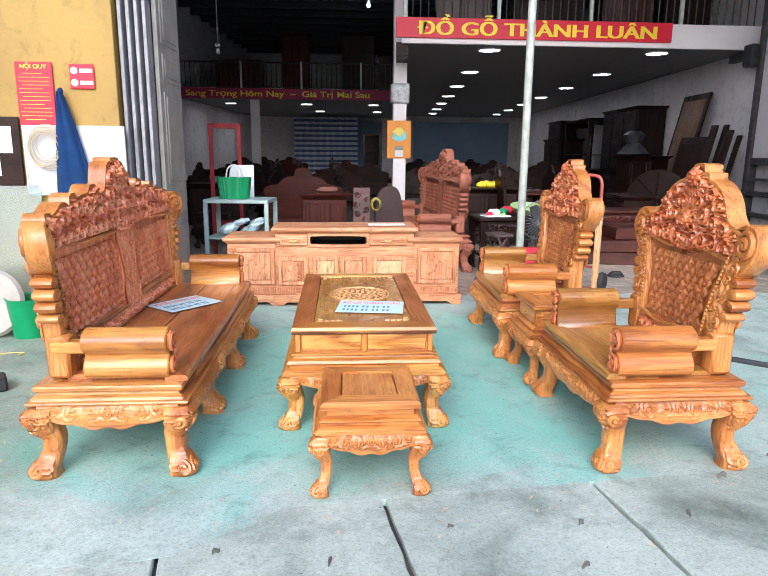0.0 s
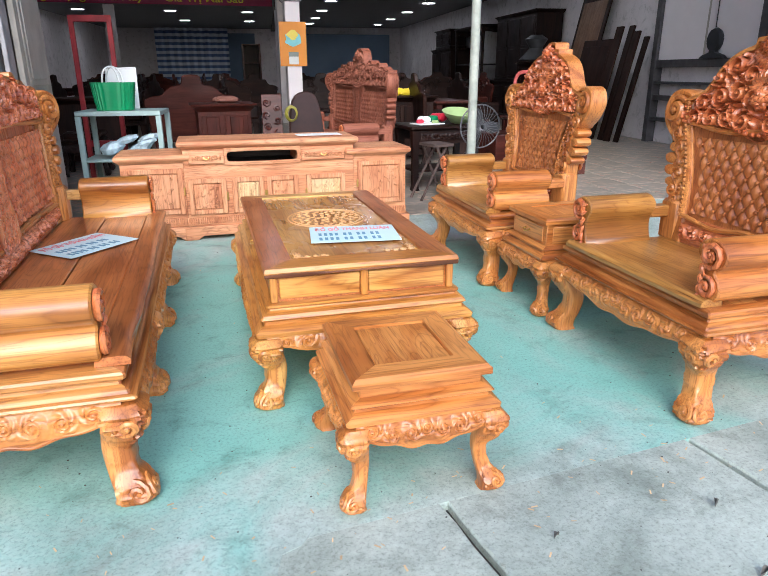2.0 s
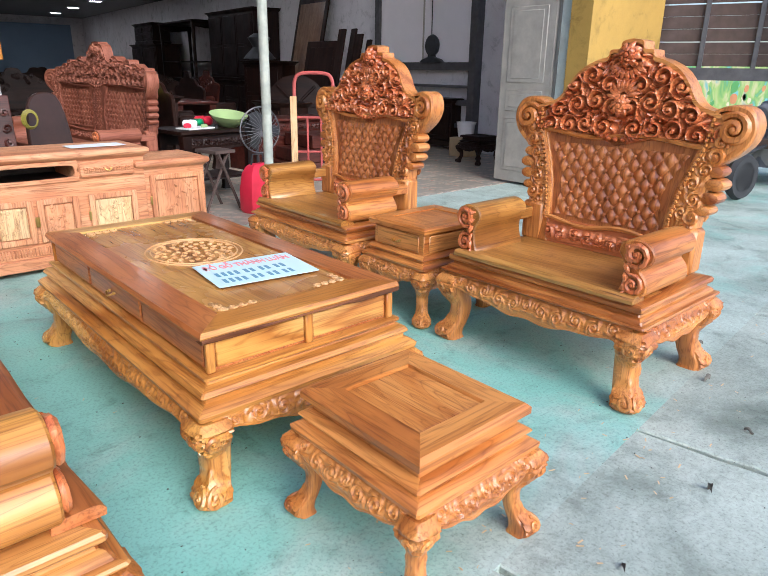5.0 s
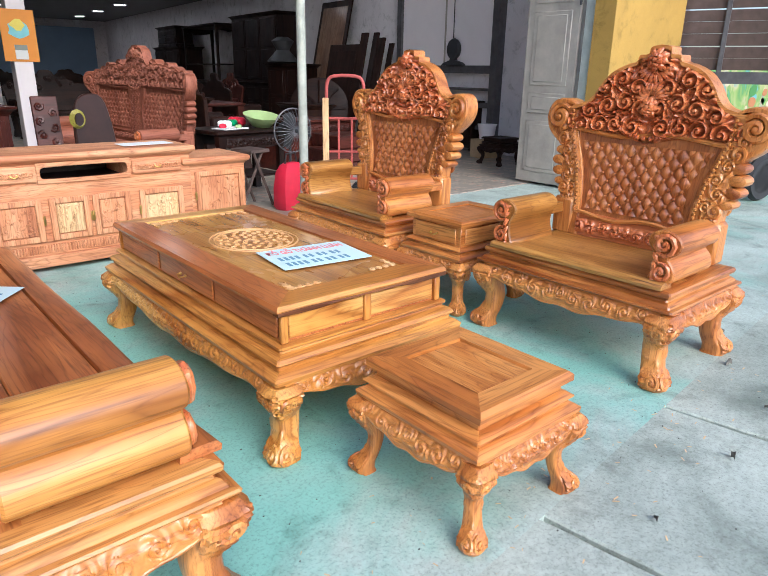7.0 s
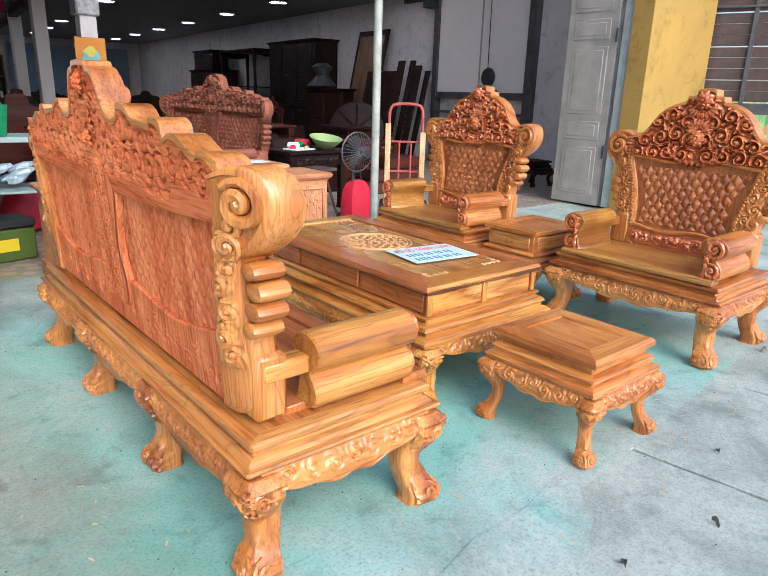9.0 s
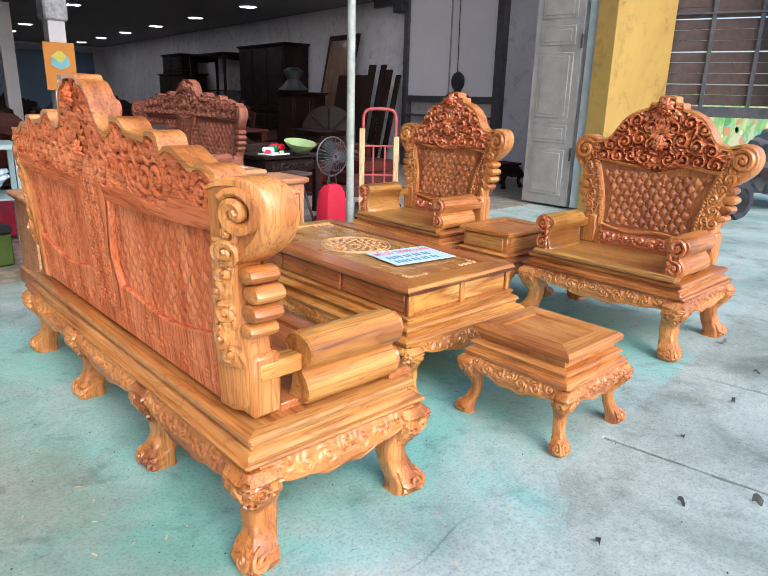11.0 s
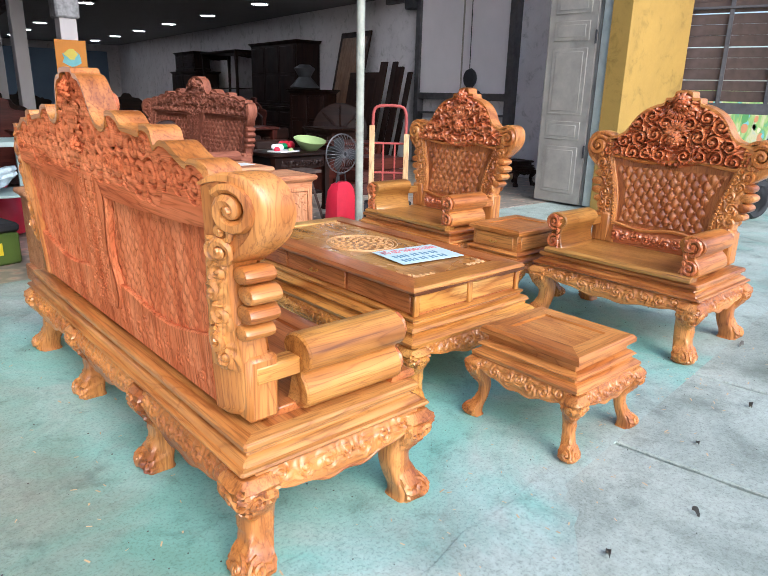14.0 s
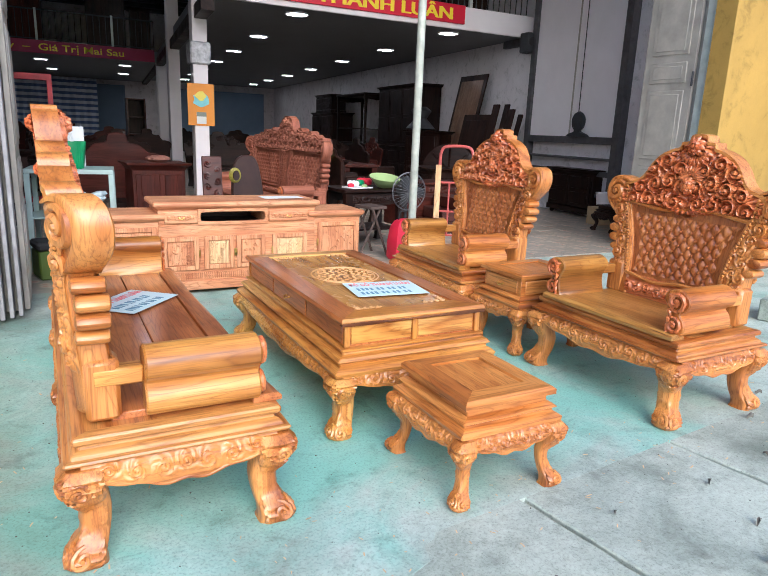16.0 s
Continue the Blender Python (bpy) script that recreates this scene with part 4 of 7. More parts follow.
def small_table(name, m, W, D, H, label, category, drawer=False, seed=41, mats=None, legsize=0.074):
    mats = mats or orange
    root = thing(name, m, label, category, "carved seating set")
    z = H - (0.20 if drawer else 0.125)
    carved_base(root, W, D, z - 0.01, z, (), legsize, 0.05, 0.05, mats=mats, frieze=0.042, seed=seed, stout=0.0)
    steps = [(0.0, z - 0.002), (0.002, z + 0.010), (-0.012, z + 0.020), (-0.026, z + 0.028), (-0.026, z + 0.038), (-0.014, z + 0.046), (-0.030, z + 0.058), (-0.045, z + 0.062)]
    g = Geo().mould(-W / 2, W / 2, -D / 2, D / 2, steps)
    part("base_moulding", g, mats[3], root, smooth=24)
    w, d = W / 2 - 0.045, D / 2 - 0.045
    g = Geo().box(-w, w, -d, d, z + 0.058, H - 0.03, 0.004)
    body = part("case", g, mats[3], root)
    if drawer:
        for sx in (-1, 1):
            g = Geo().box(min(sx * w, sx * (w + 0.009)), max(sx * w, sx * (w + 0.009)), -d + 0.03, d - 0.03, z + 0.07, H - 0.045, 0.005)
            f = part("drawer_front", g, orange[1], body)
            handle(f, lambda u, v, q, sx=sx: (sx * (w + 0.010 + q), u, H - 0.09 + v))
        for sy in (-1, 1):
            g = Geo().box(-w + 0.03, w - 0.03, min(sy * d, sy * (d + 0.009)), max(sy * d, sy * (d + 0.009)), z + 0.07, H - 0.045, 0.005)
            part("side_panel", g, mats[0], body)
    tw, td, fr = W / 2 - 0.022, D / 2 - 0.022, 0.085
    for sy in (-1, 1):
        g = Geo()
        g.loft([[(-tw, sy * td, H - 0.03), (tw, sy * td, H - 0.03), (tw - fr, sy * (td - fr), H - 0.03), (-tw + fr, sy * (td - fr), H - 0.03)],
                [(-tw, sy * td, H - 0.012), (tw, sy * td, H - 0.012), (tw - fr, sy * (td - fr), H - 0.012), (-tw + fr, sy * (td - fr), H - 0.012)],
                [(-tw + 0.012, sy * (td - 0.012), H - 0.001), (tw - 0.012, sy * (td - 0.012), H - 0.001), (tw - fr, sy * (td - fr), H), (-tw + fr, sy * (td - fr), H)]])
        part("top_rail", g, mats[0], root)
    for sx in (-1, 1):
        g = Geo()
        g.loft([[(sx * tw, -td, H - 0.03), (sx * tw, td, H - 0.03), (sx * (tw - fr), td - fr, H - 0.03), (sx * (tw - fr), -td + fr, H - 0.03)],
                [(sx * tw, -td, H - 0.012), (sx * tw, td, H - 0.012), (sx * (tw - fr), td - fr, H - 0.012), (sx * (tw - fr), -td + fr, H - 0.012)],
                [(sx * (tw - 0.012), -td + 0.012, H - 0.001), (sx * (tw - 0.012), td - 0.012, H - 0.001), (sx * (tw - fr), td - fr, H), (sx * (tw - fr), -td + fr, H)]])
        part("top_stile", g, mats[1], root)
    g = Geo().box(-tw + fr + 0.003, tw - fr - 0.003, -td + fr + 0.004, td - fr - 0.004, H - 0.03, H - 0.006, 0.005)
    part("top_panel", g, mats[1], root)
    return root


russet_dark = wood("bark_wood", 0, (0.05, 0.016, 0.007), (0.14, 0.045, 0.014), (0.24, 0.085, 0.024), 0.5, 0.1)
wood_panel = wood("panel_rosewood", 1, (0.34, 0.13, 0.03), (0.52, 0.24, 0.06), (0.66, 0.35, 0.10), 0.25, 0.5)
pale_carving = plain("pale_carving", (0.64, 0.37, 0.16), 0.5, 0, 0.15, 20, 0.1)

carved_sofa(pose(-1.09, 3.835, 0, 0, 0, 90))
carved_armchair(pose(1.365, 3.18, 0, 0, 0, -90), "carved rosewood armchair with quilted back beside a side table")
carved_armchair(pose(1.30, 4.78, 0, 0, 0, -91), "carved rosewood armchair with quilted back near a steel pole")
tea_table(pose(0.01, 3.985, 0))
small_table("stool", pose(0.01, 2.80, 0), 0.45, 0.50, 0.40, "small square rosewood stool with cabriole legs on the concrete", "stool", seed=51)
small_table("side_table", pose(1.29, 4.0, 0), 0.53, 0.45, 0.495, "rosewood side table with a drawer between two armchairs", "side table", True, 61, legsize=0.085)


# ---- ground and building ----
SH = 0.09
ln = lambda x: 2.52 + 0.103 * x


def sk(x, y, z=0.0):
    """The hall's long sides run a little to the right of straight ahead."""
    return (x + (y - 6.0) * SH, y, z)


def skbox(g, x0, x1, y0, y1, z0, z1):
    return g.loft([[sk(x0, y0, z), sk(x1, y0, z), sk(x1, y1, z), sk(x0, y1, z)] for z in (z0, z1)])


def concrete(name, base, stain, green=None, scale=1.0):
    m, t, b = nodes_of(name)
    v = coords(t, (1, 1, 1), "Object")
    big = noise_of(t, v, 0.9 * scale, 6, 0.62, 0.6)
    col = ramp(t, big, [(0.30, stain), (0.52, base), (0.72, tuple(min(1, c * 1.16) for c in base))])
    fine = noise_of(t, v, 34, 8, 0.75)
    col = mixc(t, 'MULTIPLY', 0.6 if "concrete" in name else 0.12, col, ramp(t, fine, [(0.32, (0.60, 0.59, 0.57)), (0.58, (1, 1, 1))]))
    if green:
        worn = noise_of(t, v, 1.3, 7, 0.62, 1.3)
        sep = t.nodes.new("ShaderNodeSeparateXYZ")
        t.links.new(v, sep.inputs[0])
        n = t.nodes.new("ShaderNodeMapRange")
        n.inputs[1].default_value, n.inputs[2].default_value = 2.30, 2.95
        n.inputs[3].default_value, n.inputs[4].default_value = -0.34, 0.10
        t.links.new(sep.outputs[1], n.inputs[0])
        far = t.nodes.new("ShaderNodeMapRange")
        far.inputs[1].default_value, far.inputs[2].default_value = 4.6, 6.0
        far.inputs[3].default_value, far.inputs[4].default_value = 0.0, -0.22
        t.links.new(sep.outputs[1], far.inputs[0])
        add = t.nodes.new("ShaderNodeMath")
        t.links.new(worn, add.inputs[0])
        t.links.new(n.outputs[0], add.inputs[1])
        ad2 = t.nodes.new("ShaderNodeMath")
        t.links.new(add.outputs[0], ad2.inputs[0])
        t.links.new(far.outputs[0], ad2.inputs[1])
        side = t.nodes.new("ShaderNodeMapRange")
        side.inputs[1].default_value, side.inputs[2].default_value = 1.1, 2.2
        side.inputs[3].default_value, side.inputs[4].default_value = 0.0, -0.30
        t.links.new(sep.outputs[0], side.inputs[0])
        ad3 = t.nodes.new("ShaderNodeMath")
        t.links.new(ad2.outputs[0], ad3.inputs[0])
        t.links.new(side.outputs[0], ad3.inputs[1])
        west = t.nodes.new("ShaderNodeMapRange")
        west.inputs[1].default_value, west.inputs[2].default_value = -2.3, -1.1
        west.inputs[3].default_value, west.inputs[4].default_value = -0.27, 0.0
        t.links.new(sep.outputs[0], west.inputs[0])
        ad4 = t.nodes.new("ShaderNodeMath")
        t.links.new(ad3.outputs[0], ad4.inputs[0])
        t.links.new(west.outputs[0], ad4.inputs[1])
        col = mixc(t, 'MIX', ramp(t, ad4.outputs[0], [(0.29, (0.06, 0.06, 0.06)), (0.62, (0.84, 0.84, 0.84))]), col, green)
        # trodden dirt behind the sofa, with the shade there painted into the same tint
        dirt_shade = noise_of(t, v, 1.1, 6, 0.62, 0.8)
        dm = t.nodes.new("ShaderNodeMapRange")
        dm.inputs[1].default_value, dm.inputs[2].default_value = -1.15, -1.9
        dm.inputs[3].default_value, dm.inputs[4].default_value = -0.30, 0.12
        t.links.new(sep.outputs[0], dm.inputs[0])
        da = t.nodes.new("ShaderNodeMath")
        t.links.new(dirt_shade, da.inputs[0])
        t.links.new(dm.outputs[0], da.inputs[1])
        col = mixc(t, 'MULTIPLY', ramp(t, da.outputs[0], [(0.36, (0.0, 0.0, 0.0)), (0.62, (1.0, 1.0, 1.0))]), col, (0.66, 0.63, 0.58))
    spots = noise_of(t, v, 5.0, 6, 0.7, 0.5)
    col = mixc(t, 'MULTIPLY', 0.7, col, ramp(t, spots, [(0.30, (0.45, 0.45, 0.43)), (0.46, (0.93, 0.93, 0.93)), (0.7, (1, 1, 1))]))
    grit = noise_of(t, v, 95, 4, 0.7)
    col = mixc(t, 'MULTIPLY', 0.5 if "concrete" in name else 0.06, col, ramp(t, grit, [(0.36, (0.45, 0.44, 0.42)), (0.50, (1, 1, 1)), (0.68, (1, 1, 1)), (0.74, (1.25, 1.24, 1.2))]))
    t.links.new(col, b.inputs["Base Color"])
    b.inputs["Roughness"].default_value = 0.62
    bump(t, b, fine, 0.12 if green else 0.30, 0.008)
    return m


slab_grey = concrete("worn_concrete", (0.475, 0.54, 0.475), (0.20, 0.245, 0.205), None, 1.7)
joint_soil = plain("joint_soil", (0.06, 0.056, 0.05), 0.9, 0, 0.3, 20, 0.3)
slab_green = concrete("green_washed_concrete", (0.50, 0.575, 0.52), (0.26, 0.315, 0.27), (0.245, 0.585, 0.495), 1.7)
yellow_wall = concrete("yellow_limewash", (0.43, 0.265, 0.060), (0.33, 0.20, 0.050), None, 0.7)
hall_white = concrete("hall_white_paint", (0.88, 0.83, 0.84), (0.80, 0.74, 0.76), None, 0.6)
blue_wall = plain("blue_grey_paint", (0.16, 0.23, 0.33), 0.7, 0, 0.1, 1)
roof_sheet = plain("roof_sheet", (0.26, 0.33, 0.40), 0.5, 0.2, 0.1, 1)
ceiling_grey = plain("ceiling_board", (0.17, 0.18, 0.19), 0.6, 0, 0.05, 1)

solid("ground", Geo().box(-300, 300, -300, 300, -0.30, -0.045, 0.001), slab_grey, "grey worn concrete yard reaching to the street", "ground", kind="structure", smooth=0)
g = Geo()
g.loft([[(-9, ln(-9), z), (14, ln(14), z), (14, 6.25, z), (-9, 6.25, z)] for z in (-0.04, 0.0)])
floor = solid("floor", g, slab_green, "concrete floor with a worn sea-green wash", "floor", kind="structure", smooth=0)
pavement = thing("pavement", pose(0, 0, 0), "grey concrete pavement slabs with open joints", "pavement", kind="structure")
xs = [-9.0, -4.2, -2.55, -0.80, 0.065, 0.985, 2.6, 4.3, 6.5, 14.0]
for a, b in zip(xs, xs[1:]):
    q = 0.007
    rnd = random.Random(int(a * 10))
    y0 = -6.0
    for lo, hi in ((y0, 0.2), (0.2, None)):
        dz = rnd.uniform(-0.003, -0.001) if hi else -0.0004
        A, B = (a + q, b - q)
        sh = -0.15
        e = q if hi else -0.002
        top = [(A + sh * ((hi or ln(A)) - 2.5), (hi or ln(A)) - e), (B + sh * ((hi or ln(B)) - 2.5), (hi or ln(B)) - e)]
        bot = [(A + sh * (lo - 2.5), lo + q), (B + sh * (lo - 2.5), lo + q)]
        # worn, crumbled long edges
        n = 26
        ragged = lambda p, r, s: [(p[0] + (r[0] - p[0]) * k / n + s * (abs(rnd.gauss(0, 0.004)) + (rnd.uniform(0.006, 0.018) if rnd.random() < 0.10 else 0)), p[1] + (r[1] - p[1]) * k / n) for k in range(n + 1)]
        right, left = ragged(bot[1], top[1], -1), ragged(top[0], bot[0], 1)
        part('joint_soil', Geo().loft([[(x - 0.035, y, z) for x, y in (bot[0], top[0])] + [(x + 0.030, y, z) for x, y in (top[0], bot[0])] for z in (-0.044, -0.030)]), joint_soil, pavement, smooth=0)
        ring = right + left
        inner = [(x - 0.005, y) for x, y in right] + [(x + 0.005, y) for x, y in left]
        part("slab", Geo().loft([[(x, y, -0.044) for x, y in ring], [(x, y, dz - 0.006) for x, y in ring], [(x, y, dz) for x, y in inner]]), slab_grey, pavement, smooth=0)


rnd = random.Random(17)
out = [(x + rnd.uniform(-0.03, 0.03), y + rnd.uniform(-0.02, 0.02)) for x, y in smooth_line([(-2.6, 2.20), (-2.0, 2.14), (-1.5, 2.22), (-1.1, 2.16), (-0.82, 2.15), (-0.6, 2.24), (-0.42, 2.42), (-0.30, 2.56), (-1.0, 2.50), (-1.8, 2.42), (-2.6, 2.34), (-2.6, 2.20)], 4)[:-1]]
solid("screed_patch", Geo().slab(out, lambda u, w, d: (u, w, d), 0.0006, 0.0026, 0.0009), slab_green, "thin pale screed smeared over the pavement's edge", "screed", kind="structure", smooth=0)


def tile_mat():
    m, t, b = nodes_of("patterned_tile")
    oi = t.nodes.new("ShaderNodeObjectInfo")
    v = coords(t, (1, 1, 1), "Object")
    ch = t.nodes.new("ShaderNodeTexVoronoi")
    ch.inputs["Scale"].default_value = 9
    t.links.new(v, ch.inputs[0])
    col = ramp(t, ch.outputs[0], [(0.1, (0.52, 0.24, 0.17)), (0.30, (0.62, 0.50, 0.40)), (0.55, (0.34, 0.31, 0.26))])
    col = mixc(t, 'MULTIPLY', 0.5, col, ramp(t, oi.outputs["Random"], [(0.0, (0.7, 0.68, 0.66)), (1.0, (1, 1, 1))]))
    t.links.new(col, b.inputs["Base Color"])
    b.inputs["Roughness"].default_value = 0.3
    return m


tiles = tile_mat()
g = skbox(Geo(), -7, 6.7, 6.25, 33, -0.04, -0.004)
hall_floor = solid("hall_floor", g, tiles, "patterned ceramic tile floor of the hall", "floor", kind="structure", smooth=0)

# facade walls to both sides of the opening
solid("wall_left", Geo().box(-9, -1.80, 5.36, 5.60, 0, 6.2, 0.003), yellow_wall, "yellow limewashed wall beside the folding door", "wall", kind="structure", smooth=0)
solid("wall_right", Geo().box(4.80, 6.22, 5.34, 5.58, 0, 6.2, 0.003), yellow_wall, "yellow limewashed pier beside the folding door", "wall", kind="structure", smooth=0)
solid("wall_hall_right", skbox(Geo(), 6.60, 6.85, 5.58, 33, 0, 6.2), hall_white, "white painted side wall of the hall", "wall", kind="structure", smooth=0)
solid("wall_hall_left", skbox(Geo(), -7.0, -6.8, 5.60, 33, 0, 6.2), hall_white, "white painted side wall of the hall", "wall", kind="structure", smooth=0)
solid("wall_back", skbox(Geo(), -7.0, 6.85, 33, 33.2, 0, 6.2), hall_white, "white painted back wall of the hall", "wall", kind="structure", smooth=0)
solid("ceiling_hall", skbox(Geo(), -7.2, 7.0, 5.36, 33.4, 6.2, 6.35), roof_sheet, "blue grey sheet metal roof of the hall", "ceiling", kind="structure", smooth=0)
root = thing("roof_frame", pose(0, 0, 0), "row of dark steel purlins under the roof", "roof beam", kind="structure")
for k in range(22):
    part("purlin", skbox(Geo(), -7, 6.8, 7 + k * 1.2, 7.12 + k * 1.2, 5.95, 6.198), dark_steel, root, smooth=0)
# mezzanines
solid("ceiling_mezzanine", skbox(Geo(), 0.45, 6.6, 11.2, 33, 3.16, 3.45), ceiling_grey, "grey ceiling under the mezzanine with round lamps", "ceiling", kind="structure", smooth=0)
solid("ceiling_mezzanine_back", skbox(Geo(), -6.8, 0.40, 22, 33, 3.06, 3.35), ceiling_grey, "grey ceiling under the back mezzanine", "ceiling", kind="structure", smooth=0)


def text(name, body, size, mat, m, parent, depth=0.002, wide=1.0, align='CENTER', bold=0.012, heavy=0.0):
    cu = bpy.data.curves.new(name, 'FONT')
    cu.body, cu.size, cu.extrude, cu.align_x, cu.align_y = body, size, depth, align, 'CENTER'
    cu.offset = size * bold
    tmp = bpy.data.objects.new("tmp", cu)
    scene.collection.objects.link(tmp)
    dg = bpy.context.evaluated_depsgraph_get()
    me = bpy.data.meshes.new_from_object(tmp.evaluated_get(dg))
    bpy.data.objects.remove(tmp)
    if heavy:
        bm = bmesh.new()
        for k in (-1, 0, 1):
            copy = me.copy()
            copy.transform(Matrix.Translation((k * heavy, 0, 0.0004 * k)))
            bm.from_mesh(copy)
        bm.to_mesh(me)
    me.materials.clear()
    me.materials.append(mat)
    ob = new(name, me)
    ob.parent = parent
    ob.matrix_basis = m @ Matrix.Diagonal((wide, 1, 1, 1))
    return ob


# the shop sign on the mezzanine's edge
root = thing("shop_sign", pose(*sk(2.68, 11.13, 3.22)), "red shop sign with bold yellow letters on the mezzanine edge", "sign")
part("board", Geo().box(-2.32, 2.32, -0.02, 0.03, 0, 0.31, 0.003), sign_red, root)
tx = text("lettering", "ĐỒ GỖ THÀNH LUÂN", 0.285, sign_yellow, pose(0.05, -0.024, 0.135, 90), root, 0.002, 1.42, 'CENTER', 0.0, 0.011)
tagged(tx, kind="stuff")
root = thing("slogan_sign", pose(*sk(-3.1, 21.95, 3.04)), "crimson slogan banner with yellow letters on the back mezzanine", "sign")
part("board", Geo().box(-3.6, 3.4, -0.02, 0.03, 0, 0.34, 0.003), sign_dark_red, root)
slogan = text("lettering", "Sang Trọng Hôm Nay  –  Giá Trị Mai Sau", 0.255, sign_yellow, pose(-0.42, -0.024, 0.16, 90), root, 0.002, 1.40)
tagged(slogan, kind="stuff")


def railing(name, x0, x1, y, z, h, step, label):
    root = thing(name, pose(0, 0, 0), label, "railing")
    g = Geo().tube([sk(x0, y, z + h), sk(x1, y, z + h)], 0.022, 8)
    part("top_rail", g, dark_steel, root)
    part("bottom_rail", Geo().tube([sk(x0, y, z + 0.08), sk(x1, y, z + 0.08)], 0.018, 8), dark_steel, root)
    me = mesh_of("baluster", Geo().tube([(0, 0, 0.08), (0, 0, h)], 0.011, 6), dark_steel)
    n = int((x1 - x0) / step)
    for i in range(n + 1):
        ob = new("baluster", me)
        ob.parent = root
        ob.location = sk(x0 + (x1 - x0) * i / n, y, z)
    me = mesh_of("post", Geo().box(-0.03, 0.03, -0.03, 0.03, 0, h + 0.04), pale_steel)
    for i in range(0, n + 1, 12):
        ob = new("post", me)
        ob.parent = root
        ob.location = sk(x0 + (x1 - x0) * i / n, y - 0.01, z)


railing("mezzanine_railing", 0.5, 6.5, 11.28, 3.45, 0.95, 0.13, "dark steel railing with thin bars on the mezzanine edge")
railing("back_railing", -6.7, 0.3, 22.1, 3.35, 0.85, 0.16, "dark steel railing with thin bars on the back mezzanine")

# round ceiling lamps
def ceiling_lamp(x, y, z):
    root = thing("ceiling_lamp", pose(*sk(x, y, z)), "round white ceiling lamp, switched on", "ceiling lamp", "ceiling lamps")
    part("rim", Geo().lathe([(0.205, 0.0), (0.205, -0.022), (0.180, -0.026), (0.180, -0.006)], lambda p, q, h: (p, q, h), 24), white_paint, root)
    part("diffuser", Geo().lathe([(0.179, -0.004), (0.179, -0.022), (0.13, -0.027), (0.01, -0.028)], lambda p, q, h: (p, q, h), 24), lamp_white, root)


for x in (2.0, 5.02):
    for k in range(7):
        ceiling_lamp(x, 11.75 + 3.1 * k, 3.158)
for x in (-5.6, -2.9, -0.5):
    for k in range(2):
        ceiling_lamp(x, 24.0 + 4.0 * k, 3.058)

# columns
for x, y, w, h in ((0.43, 12.3, 0.24, 6.1), (0.43, 17.2, 0.26, 6.1), (-4.37, 22.3, 0.28, 3.04), (0.50, 22.2, 0.28, 3.1)):
    X, Y, _ = sk(x, y)
    solid("column", Geo().box(X - w / 2, X + w / 2, Y - w / 2, Y + w / 2, 0, h, 0.006), white_paint, "white painted steel column of the hall", "column", kind="structure")
g = Geo()
skbox(g, 0.36, 0.56, 11.25, 33, 2.96, 3.16)
solid("edge_beam", g, brown[1], "brown steel beam along the mezzanine edge", "beam", kind="structure", smooth=0)
g = Geo()
skbox(g, 0.45, 6.6, 11.16, 11.24, 3.14, 3.52)
solid("fascia", g, white_paint, "white fascia of the mezzanine", "trim", kind="structure", smooth=0)

# steel pole in the yard
solid("steel_pole", Geo().lathe([(0.036, 0), (0.036, 4.2)], lambda p, q, h: (p, q, h), 16).box(-0.08, 0.08, -0.08, 0.08, 0, 0.012), plain("dirty_pole_paint", (0.40, 0.42, 0.36), 0.5, 0.1, 0.35, 7, 0.2), "pale green painted round steel pole standing on the floor", "pole", pose(1.58, 6.02, 0))


# folding doors
def folding_door(name, x, y0, y1, label, sign):
    root = thing(name, pose(0, 0, 0), label, "folding door", kind="structure")
    H = 4.2
    d0 = x
    for k in range(5):
        xx = d0 + sign * 0.055 * k
        a, b = (y0 - 0.02 * k, y1 - 0.10 * (k > 0))
        g = Geo().box(xx, xx + 0.036, a, b, 0.03, H, 0.004)
        leafp = part("leaf", g, grey_paint, root)
        if k == 0:
            for z0, z1 in ((0.15, 0.72), (0.80, 1.02), (1.10, 1.86), (1.94, 2.16), (2.24, 3.0), (3.1, 4.0)):
                for q in (0, 1):
                    ins = 0.09 + 0.05 * q
                    f0, f1 = (xx - 0.004 - 0.006 * (1 + q), xx + 0.02) if sign > 0 else (xx + 0.02, xx + 0.038 + 0.006 * (1 + q))
                    g = Geo().box(f0, f1, a + ins, b - ins, z0 + 0.04 * q, z1 - 0.04 * q, 0.006)
                    part("raised_panel", g, grey_paint, leafp)
    for k in range(3):
        part("hinge", Geo().tube([(d0 - 0.008, y0, 0.6 + 1.3 * k), (d0 - 0.008, y0, 0.75 + 1.3 * k)], 0.012, 8), dark_steel, root)


